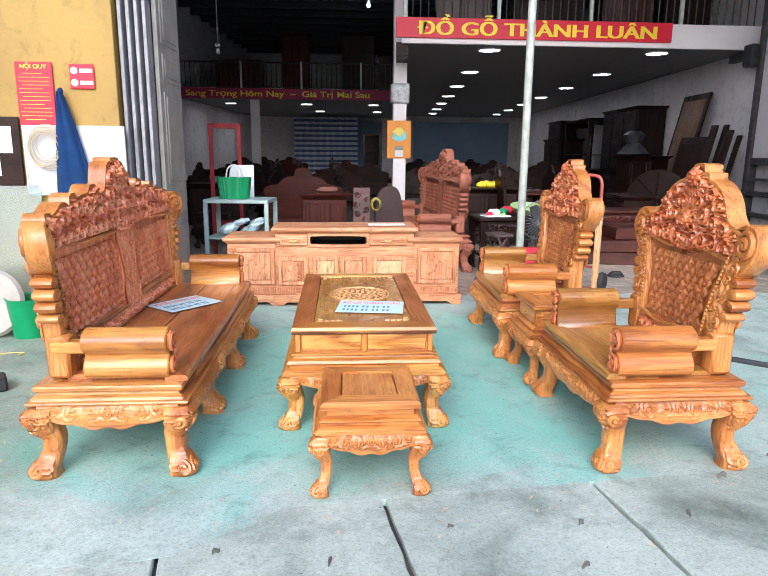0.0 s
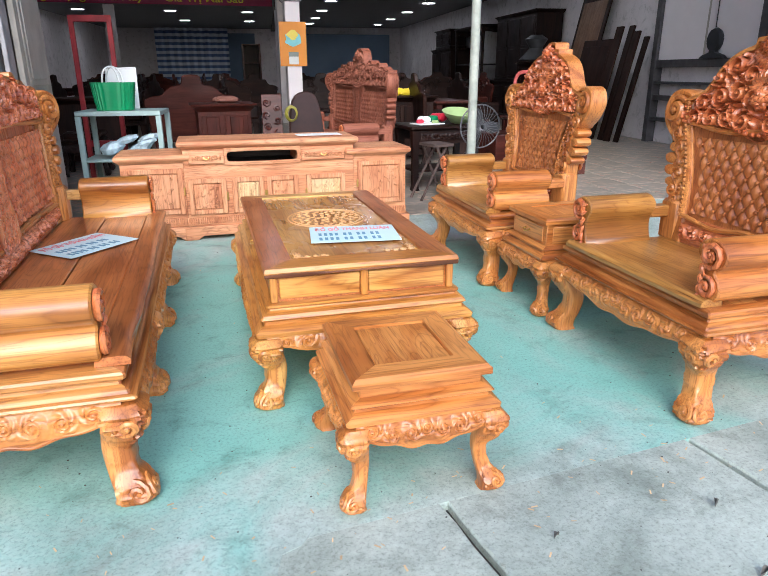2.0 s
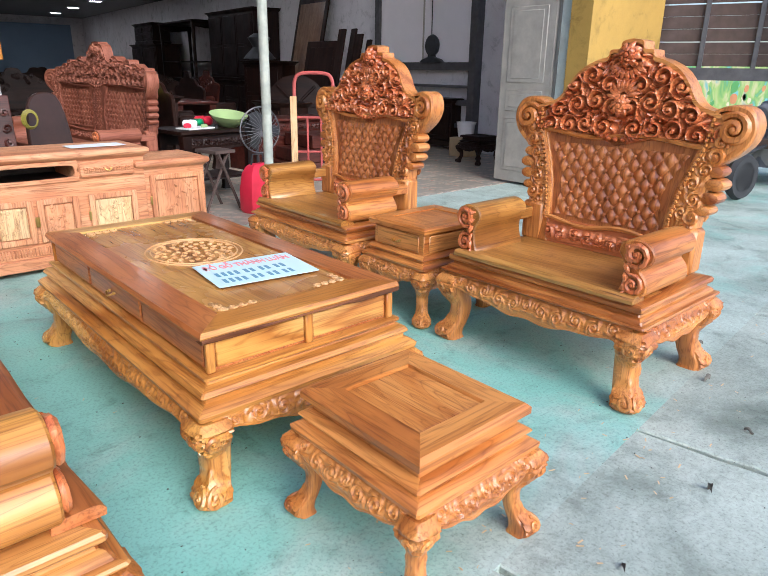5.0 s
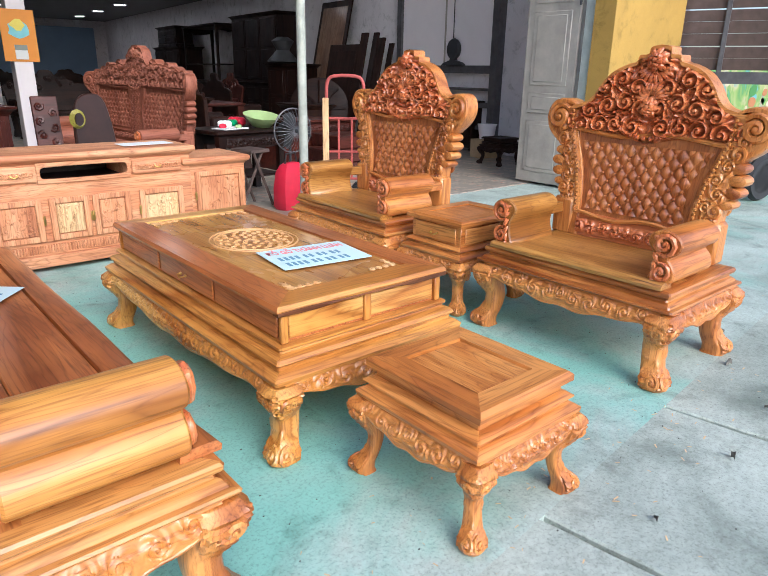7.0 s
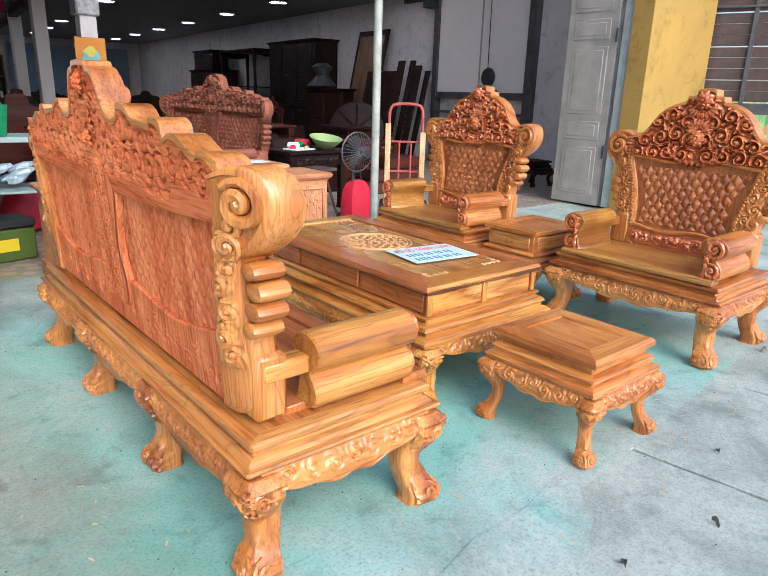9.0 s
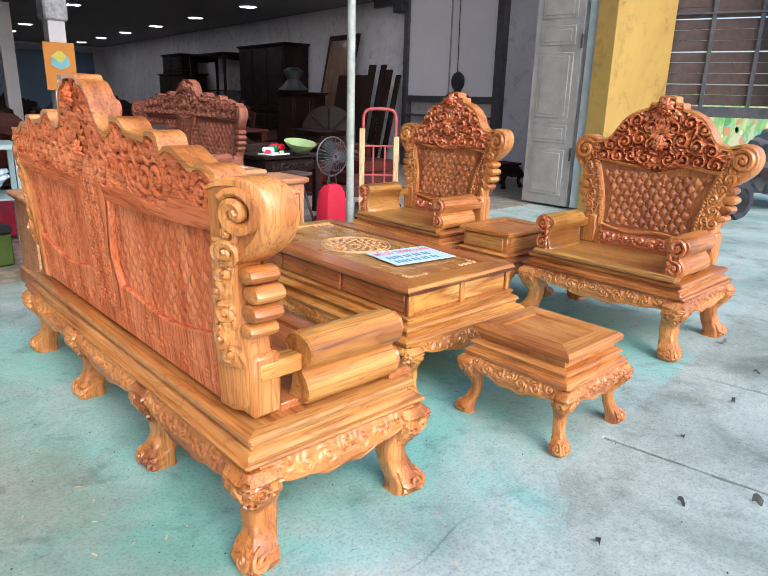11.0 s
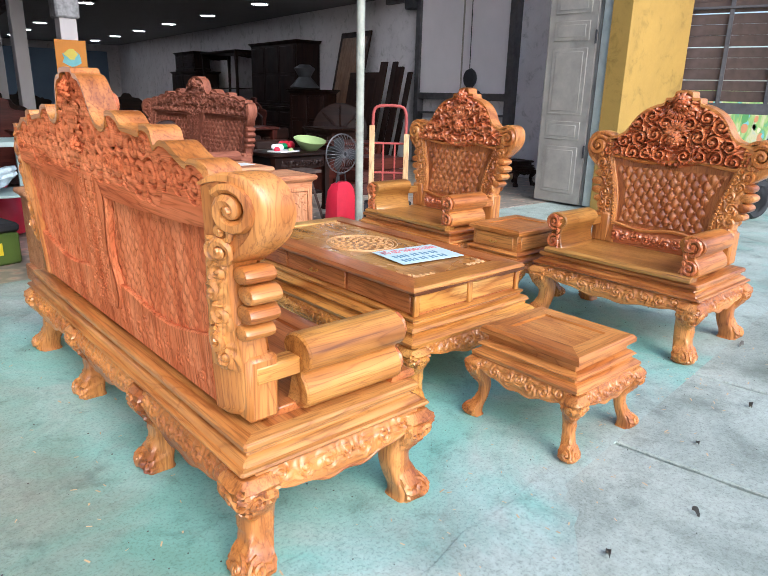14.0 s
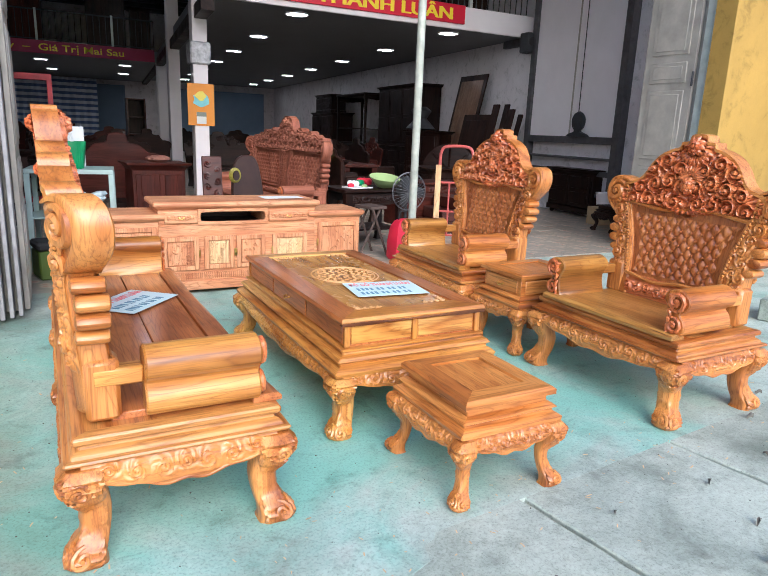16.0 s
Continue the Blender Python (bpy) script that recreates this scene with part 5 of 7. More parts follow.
folding_door("door_right", 4.86, 5.78, 6.44, "grey painted folding steel door, folded back against the pier", 1)
folding_door("door_left", -1.60, 5.70, 6.40, "grey painted folding steel door, folded back against the wall", -1)
g = Geo()
for k in range(5):
    g.box(4.86 + 0.075 * k, 4.90 + 0.075 * k, 5.60, 5.72, 0.03, 4.2, 0.004)
solid("door_track_right", g, pale_steel, "grey steel jamb strips of the folding door", "door jamb", kind="structure")
g = Geo()
for k in range(4):
    g.box(-1.78 + 0.050 * k, -1.752 + 0.050 * k, 5.42 + 0.04 * k, 5.62 + 0.02 * k, 0.03, 4.2, 0.004)
solid("door_track_left", g, plain("jamb_grey", (0.30, 0.295, 0.31), 0.5, 0.1, 0.25, 8), "grey steel jamb strips of the folding door", "door jamb", kind="structure")


lamp_strong = glow("pendant_bulb", (0.85, 0.93, 1.0), 100.0)
# pendant lamps under the roof
for x, y, z in ((-3.28, 14.0, 3.3), (-0.41, 18.0, 5.1)):
    root = thing("pendant_lamp", pose(*sk(x, y, z)), "white pendant lamp on a long rod, switched " + ("on" if y > 16 else "off"), "pendant lamp", "pendant lamps")
    part("rod", Geo().tube([(0, 0, 0.16), (0, 0, 6.2 - z)], 0.012, 6), pale_steel, root)
    part("bulb", Geo().lathe([(0.015, 0.0), (0.04, 0.02), (0.045, 0.06), (0.025, 0.12)], lambda p, q, h: (p, q, h), 14), lamp_strong if y > 16 else white_paint, root)
    part("cap", Geo().lathe([(0.05, 0.15), (0.05, 0.2), (0.02, 0.22)], lambda p, q, h: (p, q, h), 12), white_paint, root)


# ---- low cabinet ----
def low_cabinet(m):
    root = thing("low_cabinet", m, "raw rosewood low cabinet with carved doors and a raised middle", "cabinet")
    D = 0.42
    segs = [(-1.05, -0.60, 0.60), (-0.62, 0.63, 0.69), (0.60, 1.05, 0.60)]
    for i, (a, b, h) in enumerate(segs):
        g = Geo()
        f = -0.012 if i == 1 else 0.0
        if i == 1:
            g.box(a, b, f, D, 0.10, 0.545).box(a, -0.31, f, D, 0.545, h - 0.03).box(0.20, b, f, D, 0.545, h - 0.03)
            g.box(-0.31, 0.20, D - 0.03, D, 0.545, h - 0.03).box(-0.31, 0.20, f, D, h - 0.05, h - 0.03)
        else:
            g.box(a, b, f, D, 0.10, h - 0.03)
        part("carcass", g, raw[0], root)
        g = Geo().mould(a, b, f, D, [(0.004, h - 0.034), (0.012, h - 0.022), (0.030, h - 0.010), (0.034, h), (0.034, h + 0.016), (0.026, h + 0.026), (0.0, h + 0.028)])
        part("top", g, raw[0], root)
        put = lambda u, w, d, f=f: (u, f - d, w)
        out = [(a - 0.03, 0.10), (b + 0.03, 0.10), (b + 0.03, 0.0), (b - 0.06, 0.0), (b - 0.10, 0.03), (a + 0.10, 0.03), (a + 0.06, 0.0), (a - 0.03, 0.0)]
        part("plinth", Geo().slab(out, put, -D + 0.01, 0.024, 0.006), raw[0], root)
        g = Geo()
        for k in range(int((b - a) / 0.016)):
            x = a + 0.01 + 0.016 * k
            g.box(x, x + 0.010, f - 0.010, f + 0.01, 0.115, 0.165, 0.003)
        part("fluting", g, raw[2], root)

    def door(a, b, z0, z1, f, mat, seed, hinge=0):
        g = Geo()
        put = lambda u, w, d: (u, f - d, w)
        fr = 0.035
        g.box(a, a + fr, f - 0.018, f, z0, z1).box(b - fr, b, f - 0.018, f, z0, z1).box(a + fr, b - fr, f - 0.018, f, z0, z0 + fr).box(a + fr, b - fr, f - 0.018, f, z1 - fr, z1)
        d = part("cabinet_door", g, raw[2], root)
        g = Geo().box(a + fr + 0.004, b - fr - 0.004, f - 0.010, f, z0 + fr + 0.004, z1 - fr - 0.004, 0.004)
        rnd = random.Random(seed)
        for k in range(26):
            u, w = rnd.uniform(a + fr + 0.02, b - fr - 0.02), rnd.uniform(z0 + fr + 0.02, z1 - fr - 0.02)
            if k % 2:
                scroll(g, put, u, w, 0.017, rnd.uniform(0, 6), 1.2, rnd.choice((-1, 1)), 0.012, 0.004, 8, 5)
            else:
                leaf(g, put, u, w, 0.035, 0.009, rnd.uniform(0, 6.28), 0.010, 0.007)
        part("carved_panel", g, mat, d)
        if hinge:
            x = a - 0.004 if hinge < 0 else b + 0.004
            part("latch", Geo().box(x - 0.007, x + 0.007, f - 0.026, f - 0.016, (z0 + z1) / 2 - 0.03, (z0 + z1) / 2 + 0.03, 0.003), brass, d)

    pale = raw_pale
    door(-1.03, -0.63, 0.20, 0.53, 0.0, raw[2], 1, 1)
    door(0.66, 1.03, 0.20, 0.53, 0.0, raw[2], 2, -1)
    door(-0.60, -0.33, 0.19, 0.45, -0.012, raw[2], 3, 1)
    door(-0.29, -0.055, 0.19, 0.45, -0.012, pale, 4, 1)
    door(-0.035, 0.20, 0.19, 0.45, -0.012, raw[2], 5, -1)
    door(0.26, 0.56, 0.19, 0.45, -0.012, pale, 6, -1)
    for a, b in ((-0.58, -0.33), (0.23, 0.56)):
        put = lambda u, w, d: (u, -0.012 - d, w)
        g = Geo().box(a, b, -0.030, -0.012, 0.555, 0.645, 0.006)
        vine(g, lambda u, w, d: (u, -0.030 - d, w), a + 0.02, b - 0.02, 0.60, 0.030, 0.004, 9, 0.004)
        dr = part("drawer", g, raw[0], root)
        handle(dr, lambda u, v, q, x=(a + b) / 2: (x + u * 0.8, -0.033 - q, 0.60 + v))
    # dark back and bottom sheets, added to put the niche's shade into colour
    g = Geo().box(-0.308, 0.198, D - 0.040, D - 0.031, 0.548, 0.655, 0.002).box(-0.308, 0.198, 0.004, D - 0.041, 0.546, 0.550, 0.001)
    part("niche_lining", g, dark[0], root, "dark sheets standing in for the shade inside the niche")
    # shaped mouth of the open niche
    g = Geo()
    mouth = smooth_line([(-0.31, 0.60), (-0.305, 0.625), (-0.27, 0.635), (-0.055, 0.638), (0.16, 0.635), (0.195, 0.625), (0.20, 0.60)], 4)
    for s in (1, -1):
        arc = [(u, 0.60 + s * (w - 0.60)) for u, w in mouth]
        edge = [(0.22, 0.60), (0.22, 0.60 + s * 0.062), (-0.33, 0.60 + s * 0.062), (-0.33, 0.60)]
        g.slab(arc + edge, lambda u, w, d: (u, -0.012 - d, w), -0.015, 0.012, 0.003)
    part("niche_frame", g, raw[0], root)
    return root


raw_pale = wood("pale_raw_rosewood", 2, (0.62, 0.36, 0.17), (0.74, 0.48, 0.24), (0.82, 0.58, 0.32), 0.55, 0.0)
raw_dull = [wood("unfinished_wood_%s" % a, i, (0.19, 0.058, 0.034), (0.30, 0.100, 0.058), (0.38, 0.14, 0.085), 0.6, 0.0) for i, a in enumerate("xyzl")]
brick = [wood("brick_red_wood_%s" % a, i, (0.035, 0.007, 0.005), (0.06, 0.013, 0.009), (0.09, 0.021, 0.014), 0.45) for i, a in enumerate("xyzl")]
brick_wood = brick[0]
panel_tan = wood("tan_panel_wood", 2, (0.15, 0.07, 0.035), (0.22, 0.11, 0.055), (0.28, 0.15, 0.08), 0.5)
pale_cyan_steel = plain("pale_cyan_steel", (0.40, 0.52, 0.50), 0.45, 0.1, 0.1, 8)
low_cabinet(pose(-0.07, 5.90, 0))


# ---- price cards ----
def price_card(m, label):
    root = thing("price_card", m, label, "price card")
    part("card", Geo().box(-0.185, 0.185, -0.135, 0.135, 0, 0.003, 0.001), paper_cyan, root)
    text("heading", "ĐỒ GỖ THÀNH LUÂN", 0.062, ink_red, pose(0, 0.075, 0.0042), root, 0.0005, 0.53, 'CENTER', 0.02)
    for y in (-0.008, -0.082):
        g = Geo()
        x = -0.150
        for k, w in enumerate((0.023, 0.023, 0.023, 0.023, 0.0, 0.023, 0.023, 0.0, 0.023, 0.023, 0.0, 0.023, 0.023)):
            if w:
                g.box(x, x + w - 0.010, y - 0.021, y + 0.021, 0.003, 0.0042, 0.0003)
            x += w or 0.012
        part("number_bar", g, ink_blue, root)


price_card(pose(0.06, 3.665, 0.526, 0, 0, -7), "pale cyan price card lying on the tea table")
price_card(pose(-1.08, 4.12, 0.445, 0, 0, 49), "pale cyan price card lying on the sofa seat")


# ---- the side wall's board, the shutter and the yard beyond ----
steel = plain("weathered_steel", (0.10, 0.095, 0.10), 0.5, 0.2, 0.3, 8)
slat_wood = plain("weathered_slats", (0.092, 0.060, 0.049), 0.75, 0, 0.35, 5, 0.2)
mural_paint, mt, mb = nodes_of("mural_paint")
mt.links.new(ramp(mt, noise_of(mt, coords(mt, (1, 1, 1), "Object"), 1.6, 3, 0.5, 1.2), [(0.30, (0.08, 0.30, 0.36)), (0.42, (0.10, 0.26, 0.07)), (0.52, (0.24, 0.34, 0.09)), (0.62, (0.42, 0.37, 0.22)), (0.72, (0.13, 0.31, 0.30))]), mb.inputs["Base Color"])
mb.inputs["Roughness"].default_value = 0.6


def stripes(name, a, b, scale, axis, rough=0.7):
    m, t, bs = nodes_of(name)
    w = t.nodes.new("ShaderNodeTexWave")
    w.bands_direction = axis
    w.inputs["Scale"].default_value, w.inputs["Distortion"].default_value = scale, 0.3
    t.links.new(coords(t, (1, 1, 1)), w.inputs[0])
    t.links.new(ramp(t, w.outputs[0], [(0.42, a), (0.5, b)]), bs.inputs["Base Color"])
    bs.inputs["Roughness"].default_value = rough
    return m


tarp = stripes("striped_tarpaulin", (0.12, 0.125, 0.14), (0.26, 0.255, 0.25), 1.6, 'X')
curtain_mat = stripes("striped_curtain", (0.10, 0.16, 0.30), (0.60, 0.64, 0.70), 1.35, 'Z')

root = thing("wall_board", pose(0, 0, 0), "large white board in a dark steel frame on the hall wall", "board", kind="structure")
part("panel", skbox(Geo(), 6.50, 6.56, 8.50, 10.80, 1.34, 5.6), white_paint, root, smooth=0)
for y0, y1 in ((8.36, 8.50), (10.80, 10.92)):
    part("post", skbox(Geo(), 6.44, 6.598, y0, y1, 0, 5.9), steel, root, smooth=0)
for z0, z1 in ((1.22, 1.34), (0.96, 1.00), (0.70, 0.78), (0.36, 0.42)):
    part("rail", skbox(Geo(), 6.46, 6.597, 8.50, 10.80, z0, z1), steel, root, smooth=0)
part("seam", skbox(Geo(), 6.495, 6.501, 9.62, 9.66, 1.36, 5.6), grey_paint, root, smooth=0)
X, Y, _ = sk(6.44, 9.35)
g = Geo().lathe([(0.02, -0.05), (0.15, -0.045), (0.17, 0.0), (0.15, 0.045), (0.02, 0.05)], lambda p, q, h: (h, p * 0.8, q + 0.25), 18)
g.slab([(-0.24, 0.0), (0.24, 0.0), (0.20, 0.04), (0.06, 0.08), (0.04, 0.14), (-0.04, 0.14), (-0.06, 0.08), (-0.20, 0.04)], lambda u, w, d: (d, u, w), -0.04, 0.04)
g.tube([(0, 0.02, 0.4), (0, 0.04, 2.0), (0, 0.05, 4.2)], 0.008, 6)
solid("chain_hoist", g, dark_steel, "dark chain hoist with pulley resting on the board's rail", "hoist", pose(X, Y, 1.34))
for y, z in ((7.6, 1.55),):
    X, Y, _ = sk(6.595, y)
    r = thing("wall_switch", pose(X, Y, z), "small grey switch box on the white wall", "switch")
    part("plate", Geo().box(-0.04, 0, -0.06, 0.06, -0.09, 0.09), grey_paint, r)
    part("rocker", Geo().box(-0.05, -0.04, -0.02, 0.02, -0.03, 0.03), dark_steel, r)
X, Y, _ = sk(6.45, 11.0)
r = thing("loudspeaker", pose(X, Y, 2.84), "small black loudspeaker on a wall bracket", "loudspeaker")
part("cabinet", Geo().box(-0.16, 0.06, -0.12, 0.12, 0, 0.36, 0.02), dark_steel, r)
part("bracket", Geo().tube([(0.05, 0, 0.2), (0.2, 0.0, 0.2)], 0.02), dark_steel, r)
part("grille", Geo().lathe([(0.08, -0.002), (0.08, 0.008), (0.02, 0.014)], lambda p, q, h: (p - 0.05, -0.121 - h, q + 0.2), 14), black_rubber, r)
g = Geo()
skbox(g, 6.50, 6.597, 10.95, 12.0, 3.02, 3.16)
solid("conduit_beam", g, steel, "dark steel bracket beam under the mezzanine", "beam", kind="structure", smooth=0)

# slatted panel propped over the side entrance
root = thing("slatted_shutter", pose(6.40, 5.62, 1.18, 0, 0, -72), "weathered slatted panel in a steel frame with light between the boards", "shutter", kind="structure")
rnd = random.Random(5)
me = [mesh_of("slat", Geo().box(0, 2.9, 0, 0.02, 0, h, 0.003), slat_wood) for h in (0.126, 0.117, 0.128)]
for k in range(26):
    ob = new("slat", me[k % 3])
    ob.parent = root
    ob.location = (-0.04, 0.02 + rnd.uniform(-0.006, 0.006), 0.12 + 0.13 * k)
    ob.rotation_euler = (0, rnd.uniform(-0.0025, 0.0025), 0)
me = mesh_of("stile", Geo().box(-0.025, 0.025, -0.02, 0.02, 0, 3.6), steel)
for x in (0.0, 0.62, 1.15, 1.60, 2.1, 2.86):
    ob = new("stile", me)
    ob.parent = root
    ob.location = (x, 0, 0)
part("bottom_rail", Geo().box(-0.05, 2.95, -0.03, 0.05, -0.03, 0.10), steel, root)
for z in (1.2, 2.4):
    part("cross_rail", Geo().box(-0.05, 2.95, -0.032, 0.0, z, z + 0.03), steel, root)
solid("gate_post", Geo().box(6.235, 6.40, 5.70, 5.78, 0, 4.8), pale_steel, "pale steel post beside the slatted panel", "post")
root = thing("painted_hoarding", pose(7.2, 7.4, 0.0), "low board painted with a bright green and yellow garden scene", "hoarding")
part("board", Geo().box(-0.6, 16.0, 0, 0.05, 0.14, 1.55), mural_paint, root)
rnd = random.Random(9)
cols = [plain("mural_%s" % n, c, 0.6, 0, 0.1, 6, 0) for n, c in (("cream", (0.50, 0.43, 0.30)), ("orange", (0.42, 0.16, 0.06)), ("leaf", (0.06, 0.22, 0.05)), ("sky", (0.12, 0.34, 0.38)))]
for k in range(60):
    x, z, q = rnd.uniform(-0.4, 13.0), rnd.uniform(0.3, 1.3), rnd.uniform(0.06, 0.22)
    n = 9
    out = [(x + q * (0.8 + 0.4 * rnd.random()) * math.cos(math.tau * i / n), z + 0.6 * q * (0.8 + 0.4 * rnd.random()) * math.sin(math.tau * i / n)) for i in range(n)]
    part("painted_shape", Geo().slab(out, lambda u, w, d: (u, -d, max(0.15, min(1.41, w))), 0.0, 0.002 + 0.0006 * (k % 7), 0.0002), cols[k % 4], root, smooth=0)
root = thing("yard_hedge", pose(6.6, 10.2, 0), "bright green shrubs behind the slatted panel", "shrub", kind="stuff")
leafm = plain("leaf_green", (0.16, 0.36, 0.05), 0.5, 0, 0.5, 3, 0)
g = Geo()
rnd = random.Random(3)
for k in range(2600):
    c = Vector((rnd.uniform(0.9, 9), rnd.uniform(0, 1.2), rnd.uniform(0.0, 4.4) * rnd.uniform(0.5, 1)))
    a, b = Vector((rnd.uniform(-1, 1), rnd.uniform(-1, 1), rnd.uniform(-1, 1))).normalized() * 0.12, Vector((rnd.uniform(-1, 1), rnd.uniform(-1, 1), rnd.uniform(-1, 1))).normalized() * 0.05
    g.add([c - a, c + b, c + a, c - b], [(0, 1, 2, 3)])
part("leaves", g, leafm, root, smooth=0)

# covered cart
root = thing("cart", pose(5.95, 4.15, 0, 0, 0, -12), "two-wheeled cart covered with a striped tarpaulin", "cart")
for y in (0, 0.9):
    g = Geo().lathe([(0.15, -0.04), (0.21, -0.045), (0.235, 0.0), (0.21, 0.045), (0.15, 0.04), (0.15, -0.04)], lambda p, q, h, y=y: (p, q * 0 + y + h, q + 0.235), 26)
    w = part("wheel", g, black_rubber, root)
    g = Geo().lathe([(0.02, -0.03), (0.06, -0.035), (0.10, -0.02), (0.15, -0.028), (0.15, 0.028), (0.02, 0.03)], lambda p, q, h, y=y: (p, y + h, q + 0.235), 20)
    part("rim", g, pale_steel, w)
part("bed", Geo().box(1.1, 2.3, -0.15, 1.05, 0.42, 0.52), slat_wood, root)
part("axle", Geo().tube([(0, -0.03, 0.235), (0, 0.93, 0.235)], 0.02, 8).tube([(0, 0.45, 0.235), (1.15, 0.45, 0.46)], 0.02, 8), dark_steel, root)


def drape(s, q):
    x = 1.20 + 1.2 * s
    y = -0.22 + 1.3 * q
    z = 0.95 + 0.12 * math.sin(s * 9) * math.sin(q * 7) - 1.0 * max(0, abs(q - 0.5) * 2 - 0.62) ** 1.0 * 2.2 - 1.4 * max(0, 0.18 - s) * 3
    return (x + 0.02 * math.sin(q * 40), y + 0.03 * math.sin(s * 50), max(z, 0.06))


part("tarpaulin", Geo().grid(drape, 40, 40), tarp, root)
g = Geo().grid(lambda s, q: (s * 1.1 + 0.35 * (1 - q), 0.04 * math.sin(s * 20), 1.75 * q), 24, 20)
solid("hanging_tarpaulin", g, tarp, "striped tarpaulin hanging from the slatted panel", "tarpaulin", pose(6.62, 4.45, 1.22, 0, 0, -72))
solid("concrete_block", Geo().box(-0.16, 0.16, -0.09, 0.09, 0, 0.17, 0.01), slab_grey, "pale concrete block lying on the yard", "block", pose(3.52, 3.70, 0, 0, 0, 20))


# ---- on the yellow wall ----
root = thing("rules_sign", pose(-2.395, 5.352, 1.54), "red sign with a yellow heading and lines of small print", "sign")
part("board", Geo().box(-0.135, 0.135, -0.012, 0.0, 0, 0.48), sign_red, root)
text("heading", "NỘI QUY", 0.042, sign_yellow, pose(0, -0.014, 0.445, 90), root, 0.0008, 1.1)
for k in range(13):
    part("line_bar", Geo().box(-0.115 if k % 3 else -0.09, 0.11 - 0.05 * ((k * 7) % 4 == 0), -0.0145, -0.011, 0.395 - 0.028 * k, 0.3985 - 0.028 * k, 0.0005), sign_yellow, root)
root = thing("warning_sign", pose(-2.045, 5.352, 1.83), "small red and white prohibition sign", "sign")
part("board", Geo().box(-0.09, 0.09, -0.010, 0.0, 0, 0.18), sign_red, root)
for z, b in ((0.132, "CẤM HÚT THUỐC"), (0.045, "CẤM LỬA")):
    part("disc", Geo().lathe([(0.026, 0), (0.026, 0.003)], lambda p, q, h, z=z: (p - 0.055, -0.010 - h, q + z), 16), paper_white, root)
    part("text_bar", Geo().box(-0.015, 0.08, -0.0125, -0.009, z - 0.014, z + 0.014, 0.0005), paper_white, root)
root = thing("whiteboard", pose(-2.14, 5.352, 1.04), "white board in a thin frame hung on the wall", "board")
part("panel", Geo().box(-0.37, 0.37, -0.018, 0, 0, 0.51), plain("whiteboard_enamel", (0.58, 0.57, 0.58), 0.3, 0, 0.05, 3, 0), root)
for a in ((-0.375, 0.375, -0.024, 0, -0.01, 0.006), (-0.375, 0.375, -0.024, 0, 0.504, 0.52), (-0.38, -0.366, -0.024, 0, -0.01, 0.52), (0.366, 0.38, -0.024, 0, -0.01, 0.52)):
    part("frame", Geo().box(*a, 0.002), pale_steel, root)
rnd = random.Random(2)
g = Geo()
pts = []
for k in range(10):
    r, ox, oz = 0.118 + rnd.uniform(-0.035, 0.025), rnd.uniform(-0.02, 0.02), rnd.uniform(-0.02, 0.02)
    pts += [(r * math.cos(a) + ox, -0.02 - 0.004 * (k + a / math.tau), r * 1.15 * math.sin(a) - 0.13 + oz) for a in (math.tau * i / 12 for i in range(12))]
g.tube(smooth_line(pts, 3), 0.0028, 6)
solid("cable_coil", g, plain("tan_cable", (0.52, 0.42, 0.25), 0.6), "coil of tan cable hung on the whiteboard", "cable", pose(-2.34, 5.33, 1.53))
g = Geo()


def coat(s, q):
    a = s * math.tau
    w = 0.018 + 0.125 * (1 - q) ** 0.8
    return (w * math.cos(a) * (1 + 0.12 * math.sin(a * 5)) + 0.065 * (1 - q), 0.035 * math.sin(a) * (1 + 0.3 * math.cos(a * 6)) - 0.05, 0.78 * q)


g.grid(coat, 40, 20)
g.blob((0, -0.045, 0.775), (0.024, 0, 0), (0, 0.026, 0), (0.008, 0, 0.04), 10, 6)
solid("raincoat", g, blue_cloth, "dark blue raincoat hanging on the wall", "coat", pose(-2.20, 5.34, 1.02))
root = thing("notice_board", pose(-2.80, 5.35, 1.10), "dark brown notice board with pinned papers", "board")
part("panel", Geo().box(-0.3, 0.26, -0.02, 0, 0, 0.52), brown[0], root)
part("paper", Geo().box(0.02, 0.20, -0.024, -0.019, 0.25, 0.45, 0.0005), paper_white, root)
part("paper", Geo().box(-0.16, 0.10, -0.027, -0.023, 0.08, 0.34, 0.0005), paper_white, root)
glass, t, b = nodes_of("glass")
b.inputs["Transmission Weight"].default_value, b.inputs["Roughness"].default_value = 0.85, 0.08
b.inputs["Base Color"].default_value = (0.75, 0.86, 0.84, 1)
solid("glass_pane", Geo().box(-0.32, 0.30, -0.004, 0.004, 0, 1.12, 0.002), glass, "sheet of glass leaning on the yellow wall", "glass pane", pose(-2.72, 5.20, 0.0, -7))
g = Geo().lathe([(0.0, 0), (0.12, 0), (0.15, 0.28), (0.16, 0.30), (0.14, 0.29), (0.11, 0.02)], lambda p, q, h: (p, q, h), 20)
solid("green_bucket", g, green_plastic, "green plastic bucket on the floor by the wall", "bucket", pose(-2.45, 5.0, 0.0))
g = Geo().lathe([(0.02, -0.03), (0.24, -0.03), (0.26, 0.0), (0.24, 0.03), (0.02, 0.03)], lambda p, q, h: (p, h, q + 0.26), 24)
